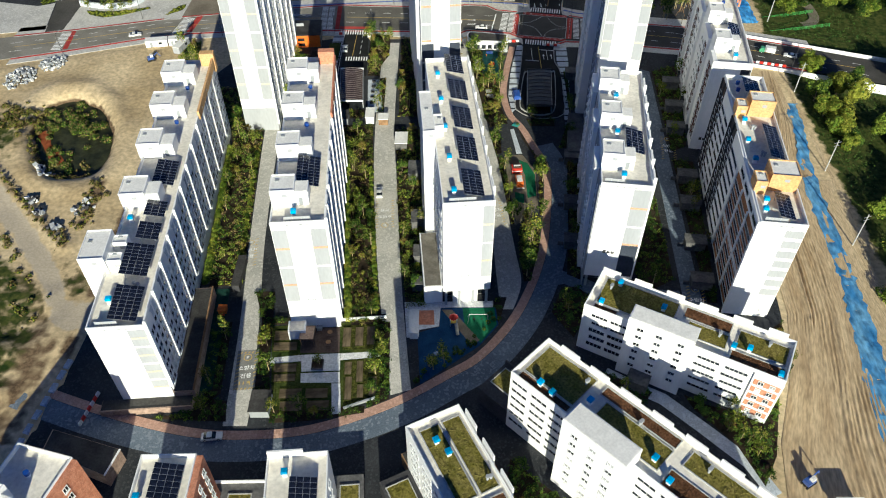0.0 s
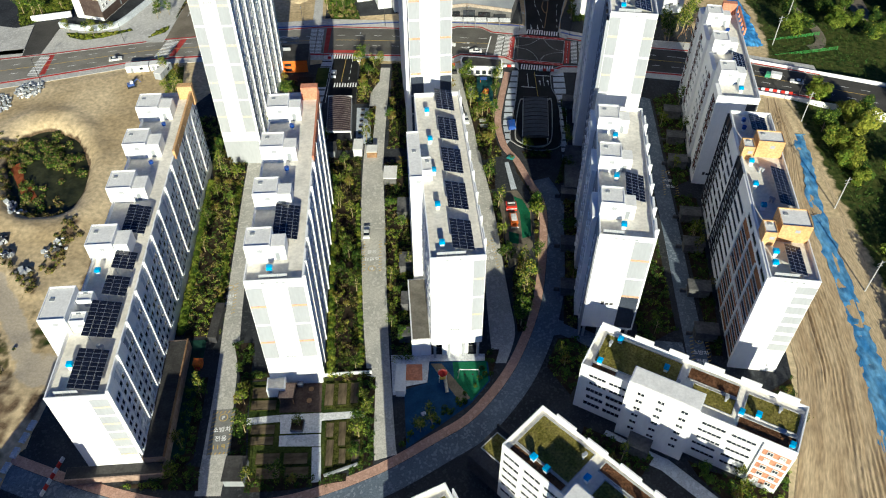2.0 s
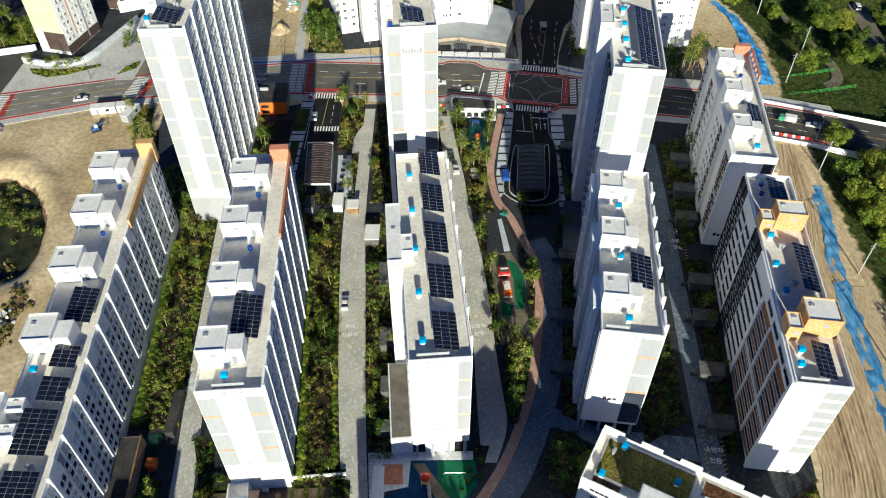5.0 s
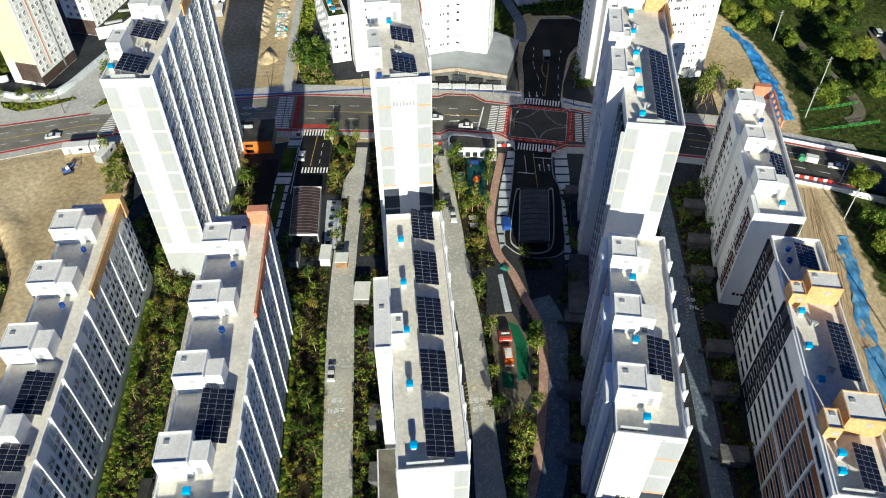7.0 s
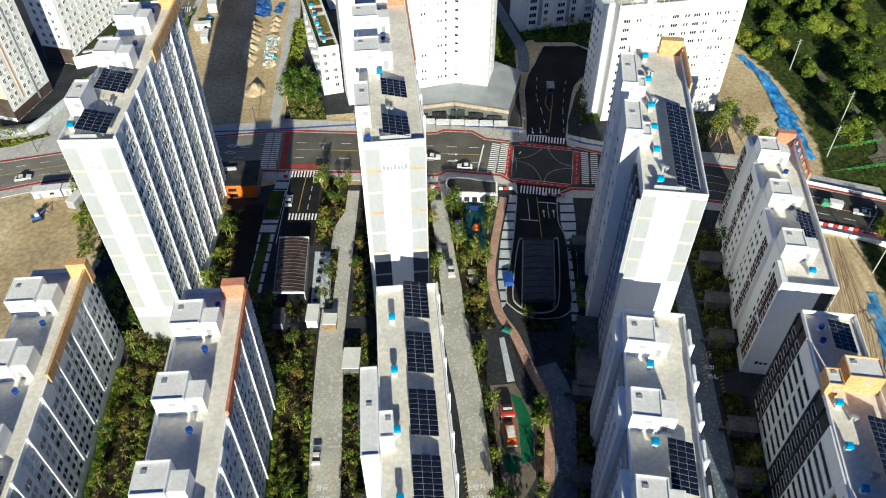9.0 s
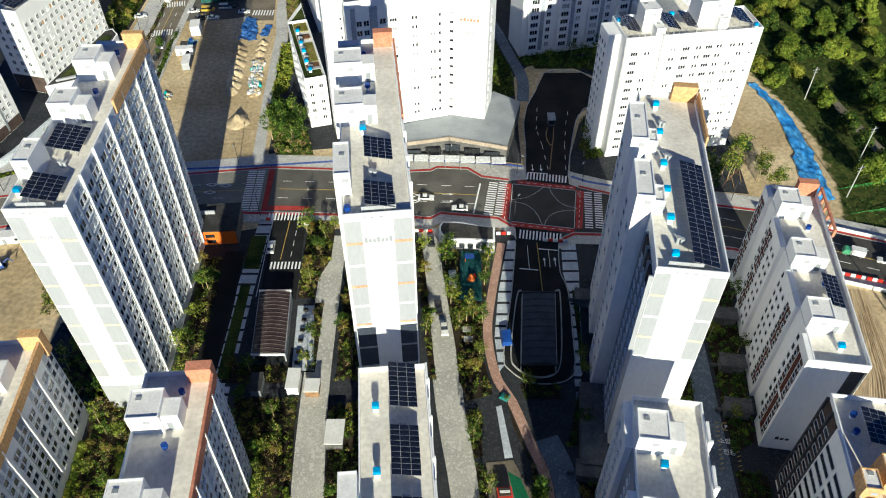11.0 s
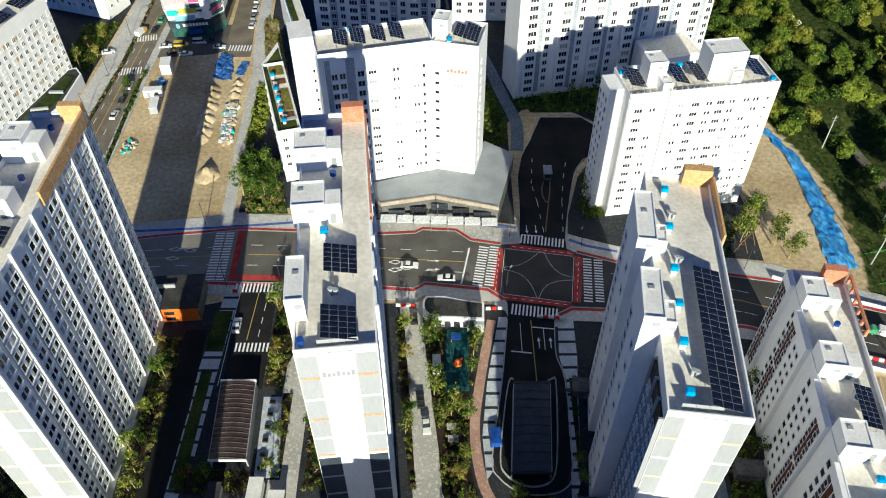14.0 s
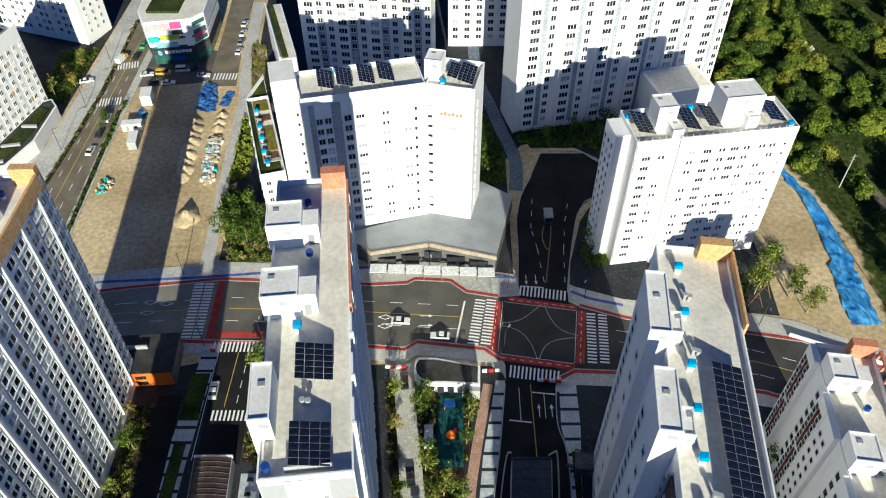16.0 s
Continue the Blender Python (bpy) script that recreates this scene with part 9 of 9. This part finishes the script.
for c0, c1, r0, r1, count, deep in ((0.50, 0.92, 60, 104, 15, 0.30), (0.42, 0.66, 96, 134, 8, 0.20), (0.30, 0.40, 112, 176, 2, 0.55), (0.46, 0.68, 118, 190, 6, 0.22), (0.08, 0.26, 112, 160, 5, 0.15), (0.3, 0.8, 178, 230, 7, 0.2)):
    for k in range(count):
        centre = c0 + (c1 - c0) * (k + RUT.uniform(0.2, 0.8)) / count + RUT.uniform(-0.04, 0.04) * (R - (r0 + r1) / 2) / (r1 - r0) + 0.006 * np.sin(R / RUT.uniform(6, 14) + k)
        a, b = r0 + RUT.uniform(0, 8), r1 - RUT.uniform(0, 8)
        ends = np.clip((R - a) / 3, 0, 1) * np.clip((b - R) / 3, 0, 1)
        d = (C - centre) / 0.011
        SZ = SZ + edge_fade * ends * deep * (0.55 * np.exp(-(np.abs(d) - 2.0) ** 2) - 0.5 * np.exp(-d ** 2)) * (0.7 + 0.5 * np.sin(R * 1.9 + 3 * k) ** 2)
SZ = np.maximum(SZ, 0.02)
nr, nc = R.shape
gi = np.arange(nr * nc).reshape(nr, nc)
me = bpy.data.meshes.new("dirt_track")
me.from_pydata(np.stack([SX, R, SZ], -1).reshape(-1, 3).tolist(), [], np.stack([gi[:-1, :-1], gi[:-1, 1:], gi[1:, 1:], gi[1:, :-1]], -1).reshape(-1, 4).tolist())
me.materials.append(CHURN)
loops = np.zeros(len(me.loops), int)
me.loops.foreach_get("vertex_index", loops)
me.uv_layers.new(name="track").data.foreach_set("uv", np.stack([(C * 24).reshape(-1)[loops], R.reshape(-1)[loops]], -1).reshape(-1).astype(np.float32))
me.polygons.foreach_set("use_smooth", np.ones(len(me.polygons), bool))
tagged(put("dirt_track", me), "churned brown soil with ridges and vehicle tracks", "ground", "", "structure")
flat("dirt_track", [(112, 172), (116.2, 172), (118.6, 232), (119.6, 232), (117.0, 165), (113.0, 130), (106.0, 95), (101.8, 95)], -0.05, 0.03, RUTS, "narrow dirt track beside the sheeting", "ground")
tarp("long crumpled blue tarpaulin on the soil bank", [(115.0, 212), (112.2, 194.4), (107.2, 172.5), (104.6, 146), (103.6, 133)], [(118.5, 212), (115.6, 194.4), (111.4, 172.5), (109.0, 146), (108.0, 134)], 3, material=TARPOLD)
tarp("long crumpled blue tarpaulin on the soil bank", [(103.8, 133.4), (100.6, 118), (97.6, 102), (95.4, 88), (93.4, 74)], [(107.6, 133.4), (106.2, 118), (103.0, 102), (101.0, 88), (99.6, 74)], 4, material=TARPOLD)
tarp("bright blue tarpaulin over a bank north of the road", [(114.4, 326), (117.6, 310), (117.6, 292), (115.4, 279), (114.6, 266)], [(117.0, 326), (121.4, 310), (123.0, 292), (122.4, 279), (121.6, 266)], 5, 0.6)


def rock_heap(label, x, y, r, n, tones, seed, size=(0.3, 0.9), name="rubble_heap"):
    """A heap of broken lumps, each an uneven block."""
    q = np.random.default_rng(seed)
    b = Build()
    for k in range(n):
        a, d = q.uniform(0, 6.28), r * math.sqrt(q.uniform(0, 1))
        s = q.uniform(*size)
        px, py = x + d * math.cos(a), y + d * math.sin(a) * 1.3
        z = float(ground_height(np.array([px]), np.array([py]))[0]) + max(0.0, (1 - d / r)) * 0.5 * r * 0.4
        m = pose(px, py, z + s * 0.3, q.uniform(-20, 20), q.uniform(-20, 20), q.uniform(0, 360))
        c = [m @ Vector((sx * s * q.uniform(0.5, 1) / 1.4, sy * s * q.uniform(0.5, 1) / 1.4, sz * s * 0.5)) for sx, sy, sz in ((-1, -1, -1), (1, -1, -1), (1, 1, -1), (-1, 1, -1), (-1, -1, 1), (1, -1, 1), (1, 1, 1), (-1, 1, 1))]
        b.add(c, [(3, 2, 1, 0), (4, 5, 6, 7), (0, 1, 5, 4), (1, 2, 6, 5), (2, 3, 7, 6), (3, 0, 4, 7)], k % len(tones))
    return tagged(put(name, b.mesh(name, *tones)), label, "heap", "", "stuff")


rock_heap("heap of grey concrete rubble on the plot", -141, 238, 4.5, 150, [WHITEP, PALE, GREY], 31, (0.25, 0.75))
rock_heap("heap of grey concrete rubble on the plot", -149, 228, 5.5, 170, [PALE, GREY, WHITEP], 32, (0.25, 0.75))
rock_heap("scattered pale sacks and rubble by the pit", -121, 178, 3.0, 24, [WHITEP, PALE], 33)
rock_heap("scattered pale sacks and rubble by the pit", -103.6, 160, 3.0, 26, [WHITEP, DARK, PALE], 34)
for k, (x, y) in enumerate(((-124.3, 180.3), (-120.2, 163.2), (-115.2, 157.8), (-109.2, 151.6))):
    rock_heap("pale sacks and a pallet on the plot", x, y, 1.5, 12, [WHITEP, PALE, DARK], 50 + k, (0.7, 1.4), "sack_heap")
rock_heap("boulders beside the dirt track", 99, 205, 4.0, 34, [PALE, SOIL], 35, (0.4, 1.2))
rock_heap("boulders beside the dirt track", 104, 220, 3.6, 40, [PALE, SOIL, DKSOIL], 36, (0.4, 1.2))
rock_heap("boulders beside the ochre roofed block", 95, 188, 2.6, 26, [PALE, DKSOIL], 37)


def soil_mound(label, x, y, r, h, seed):
    q = np.random.default_rng(seed)
    n, m = 18, 6
    v = [(x, y, h)]
    for j in range(1, m + 1):
        for i in range(n):
            a = 6.2832 * i / n
            d = r * j / m * q.uniform(0.85, 1.15)
            v.append((x + d * math.cos(a), y + d * math.sin(a) * 1.1, h * (1 - j / m) ** 1.2 * q.uniform(0.75, 1.15) - (0.15 if j == m else 0)))
    f = [(0, 1 + i, 1 + (i + 1) % n) for i in range(n)]
    for j in range(m - 1):
        f += [(1 + j * n + i, 1 + (j + 1) * n + i, 1 + (j + 1) * n + (i + 1) % n, 1 + j * n + (i + 1) % n) for i in range(n)]
    me = Build().add(v, f).mesh("soil_mound", SOIL)
    me.polygons.foreach_set("use_smooth", np.ones(len(me.polygons), bool))
    return tagged(put("soil_mound", me), label, "soil mound", "soil mounds")


soil_mound("cone of pale sand on the plot", -56.4, 304.6, 4.0, 3.0, 1)
for k in range(9):
    soil_mound("tipped load of brown soil in a row", -62.3 - 0.28 * k + (k % 2) * 0.7, 322 + 3.4 * k, 2.9, 1.9, 10 + k)
for k in range(3):
    soil_mound("small tipped heap of brown soil", -56.6, 346 + 3.6 * k, 2.2, 1.3, 30 + k)
for k in range(5):
    rock_heap("row of white and green sacks on the plot", -54.4 - 0.3 * k, 321 + 4.6 * k, 2.0, 34, [WHITEP, TEAL, PALE] if k % 2 else [WHITEP, PALE, SOIL], 41 + k, (0.5, 1.1), "sack_row")
rock_heap("scattered rubbish at the plot's edge", -84.0, 318, 2.6, 26, [PALE, SOIL, TEAL], 47, (0.3, 0.8))
rock_heap("blue and green crates beside the container", -83.0, 354, 1.8, 20, [TEAL, NAVY, SKYP], 48, (0.5, 1.0), "crate_heap")
tarp("blue sheet over building materials on the plot", [(-66.2, 354.6), (-66.0, 360), (-66.4, 366), (-66.0, 371)], [(-59.4, 354.6), (-59.8, 360), (-61.0, 366), (-62.0, 371)], 6, 1.3, TARPDK)
tarp("dark blue sheet over a small heap", [(-58.6, 358), (-58.4, 362), (-58.0, 366)], [(-55.4, 358), (-55.2, 362), (-55.0, 366)], 7, 0.9, TARPDK)


def site_box(label, x, y, turn, l, w, h, tone=None):
    e = thing("site_container", label, "container", pose(x, y, 0.3, 0, 0, turn), "site containers")
    part("body", Build().box(0, l, 0, w, 0, h), tone or WHITE, e)
    part("roof", Build().box(-0.1, l + 0.1, -0.1, w + 0.1, h, h + 0.12), CAP, e)
    part("door", Build().box(l * 0.2, l * 0.2 + 0.9, -0.04, 0, 0.1, 2.0), GREY, e)
    part("window", Build().box(l * 0.6, l * 0.6 + 1.2, -0.05, 0, 1.0, 1.9), GLASS, e)


site_box("white site office container by the road", -110.2, 248.2, 9, 7.8, 2.8, 2.5)
site_box("white site office container by the road", -102.0, 249.5, 9, 4.0, 2.8, 2.5)
site_box("grey site container near the road", -96.6, 243.8, 76, 7.6, 2.6, 2.5, PALE)
site_box("white tall storage container on the plot", -84.8, 363.4, -80, 5.6, 3.4, 3.6)
site_box("white site container beside the avenue", -86.0, 344.0, 8, 6.0, 2.6, 2.5)
site_box("grey site container beside the avenue", -82.4, 341.0, -82, 6.4, 2.6, 2.4, PALE)
for label, x, y, tone in (("small blue digger parked on the soil", -106.0, 239.6, PAINTS["blue"]), ("small white and blue generator on the soil", 75.4, 74.6, PAINTS["blue"])):
    e = thing("digger", label, "digger", pose(x, y, 0.35, 0, 0, 30), "")
    part("track", Build().box(-1.4, 1.4, -0.95, -0.5, 0, 0.6), BLACKP, e)
    part("track", Build().box(-1.4, 1.4, 0.5, 0.95, 0, 0.6), BLACKP, e)
    part("body", Build().box(-1.2, 1.0, -0.8, 0.8, 0.62, 1.5), tone, e)
    part("cab", Build().box(-0.2, 0.8, -0.7, 0.2, 1.5, 2.4), WHITEP, e)
    part("boom", Build().rod((1.0, 0.4, 1.2), (2.6, 0.4, 2.2), 0.16), tone, e)
    part("stick", Build().rod((2.6, 0.4, 2.2), (3.4, 0.4, 0.6), 0.13), tone, e)
hut2 = thing("site_hut", "small white hut on a round of bare soil", "hut", pose(79, 66, 0.05), "")
part("wall", Build().box(0, 5.0, 0, 4.0, 0, 2.6), WHITE, hut2)
part("roof", Build().box(-0.3, 5.3, -0.3, 4.3, 2.6, 2.85), CAP, hut2)

# fence posts and panels on the west edge, street lamps, poles
for k, (x, y) in enumerate([(-92.0 + 3.2 * s, 84.0 + 21.0 * s) for s in (0, 0.17, 0.34, 0.51, 0.68, 0.85, 1.0)]):
    e = thing("kerb_block", "pale concrete block along the estate edge", "kerb block", pose(x, y, 0.0, 0, 0, 81), "edge blocks")
    part("block", Build().box(-1.2, 1.2, -0.6, 0.6, 0, 0.7), SLABS, e)


def lamp(x, y, turn, h=8.0):
    e = thing("street_lamp", "slender grey street lamp with one arm", "street lamp", pose(x, y, 0.05, 0, 0, turn), "street lamps")
    part("pole", Build().rod((0, 0, 0), (0, 0, h), 0.11, 8, 0, 0.07), DARK, e)
    part("arm", Build().rod((0, 0, h), (1.8, 0, h + 0.3), 0.06), DARK, e)
    part("head", Build().box(1.5, 2.4, -0.15, 0.15, h + 0.2, h + 0.38), PALE, e)


for x, y, a in ((-140, 244.6, 70), (-118, 270.6, -110), (-84, 257.5, 75), (-52, 283, -80), (-20, 282, -85), (12, 283.4, -85), (31.6, 278.0, -60), (50.6, 274.6, -120), (29.4, 257.6, 60), (70, 250.0, 80), (92, 266.0, -100), (108, 239.0, 80), (124, 233.6, 80), (-41.6, 260.0, 80), (-27.4, 259.8, 90), (-102.4, 335, 0), (-102.4, 358, 0), (-102.6, 385, 0), (47.6, 258, 120)):
    lamp(x, y, a)
for x, y, h in ((111.6, 144.6, 13), (115.6, 176.6, 13), (120.2, 219.0, 13), (126, 268, 13), (137, 286, 13), (131, 318, 13)):
    e = thing("utility_pole", "pale concrete utility pole with crossarms", "utility pole", pose(x, y, -1.6, 0, 0, 20), "utility poles")
    part("pole", Build().rod((0, 0, 0), (0, 0, h), 0.2, 8, 0, 0.13), KERB, e)
    part("crossarm", Build().box(-1.2, 1.2, -0.06, 0.06, h - 0.9, h - 0.76), RAIL, e)
    part("crossarm", Build().box(-0.9, 0.9, -0.06, 0.06, h - 2.0, h - 1.86), RAIL, e)
# bridge parapets and green railings east of the estate
for label, a, b, z0, z1, tone in (("white concrete bridge parapet", (100, 238.6), (160, 218.0), -2.5, 1.2, WHITE), ("pale blue bridge railing", (98, 262.6), (114, 255.4), 0.0, 1.4, SLABS), ("white concrete bridge parapet", (114, 255.4), (170, 234.6), -2.5, 1.1, WHITE)):
    e = thing("bridge_parapet", label, "parapet", None, "bridge parapets")
    d = Vector((b[0] - a[0], b[1] - a[1])).normalized()
    nrm = (-d.y * 0.2, d.x * 0.2)
    part("wall", Build().strip([a, b], [(a[0] + nrm[0], a[1] + nrm[1]), (b[0] + nrm[0], b[1] + nrm[1])], z0, z1), tone, e)
lane = smooth_line([(124, 265.5), (138, 267.5), (146, 272), (147.5, 283), (145, 296), (141, 318), (137, 337)], 5)
flat("riverside_road", offset_line(lane, 1.9) + offset_line(lane, -1.9)[::-1], -3.5, -1.75, DUSTY, "narrow dusty riverside road", "road")
lane = smooth_line([(170, 290), (173, 318), (177, 350), (181, 400), (184, 440), (186, 480)], 5)
flat("levee_road", offset_line(lane, 3.4) + offset_line(lane, -3.4)[::-1], -3.5, -1.7, DUSTY, "pale road on the levee with parked cars", "road")
for a, b in (((125, 271.6), (147, 277.4)), ((124, 260.8), (150, 266.6))):
    e = thing("green_railing", "bright green railing beside the riverside road", "railing", None, "green railings")
    for k in range(9):
        s = k / 8
        x, y = a[0] + (b[0] - a[0]) * s, a[1] + (b[1] - a[1]) * s
        part("post", Build().box(x - 0.06, x + 0.06, y - 0.06, y + 0.06, -1.6, -0.2), GREENP, e)
    for z in (-0.3, -0.75, -1.2):
        part("rail", Build().rod((*a, z), (*b, z), 0.07, 4), GREENP, e)
path = smooth_line([(152.4, 376), (151.3, 386), (149.6, 400), (148.8, 412), (147, 440)], 6)
flat("riverside_path", offset_line(path, 1.4) + offset_line(path, -1.4)[::-1], -2.8, -1.9, ASPHALT, "narrow grey path between riverside trees", "road")
for x, y in ((146.4, 398), (147.6, 393.6)):
    e = thing("picnic_tent", "small white gabled tent by the riverside path", "tent", pose(x, y, -2.0, 0, 0, 40), "tents")
    part("canvas", Build().add([(-2, -1.5, 0), (2, -1.5, 0), (2, 1.5, 0), (-2, 1.5, 0), (-2, -1.5, 1.9), (2, -1.5, 1.9), (2, 1.5, 1.9), (-2, 1.5, 1.9), (-2, 0, 2.8), (2, 0, 2.8)], [(0, 1, 5, 4), (1, 2, 6, 9, 5), (2, 3, 7, 6), (3, 0, 4, 8, 7), (4, 5, 9, 8), (6, 7, 8, 9)]), WHITE, e)
# timber props of transplanted trees
for x, y in ((96, 276), (99, 281), (93, 273), (88, 277), (101, 285)):
    e = thing("tree_prop", "timber tripod propping a transplanted tree", "tree prop", pose(x, y, 0.0, 0, 0, 37 * x), "tree props")
    for k in range(3):
        a = 2.094 * k
        part("pole", Build().rod((2.0 * math.cos(a), 2.0 * math.sin(a), 0), (0, 0, 3.8), 0.07, 5), TIMBER, e)
    part("tie", Build().rod((-0.9, 0.3, 1.9), (0.8, -0.4, 2.0), 0.05, 5), TIMBER, e)
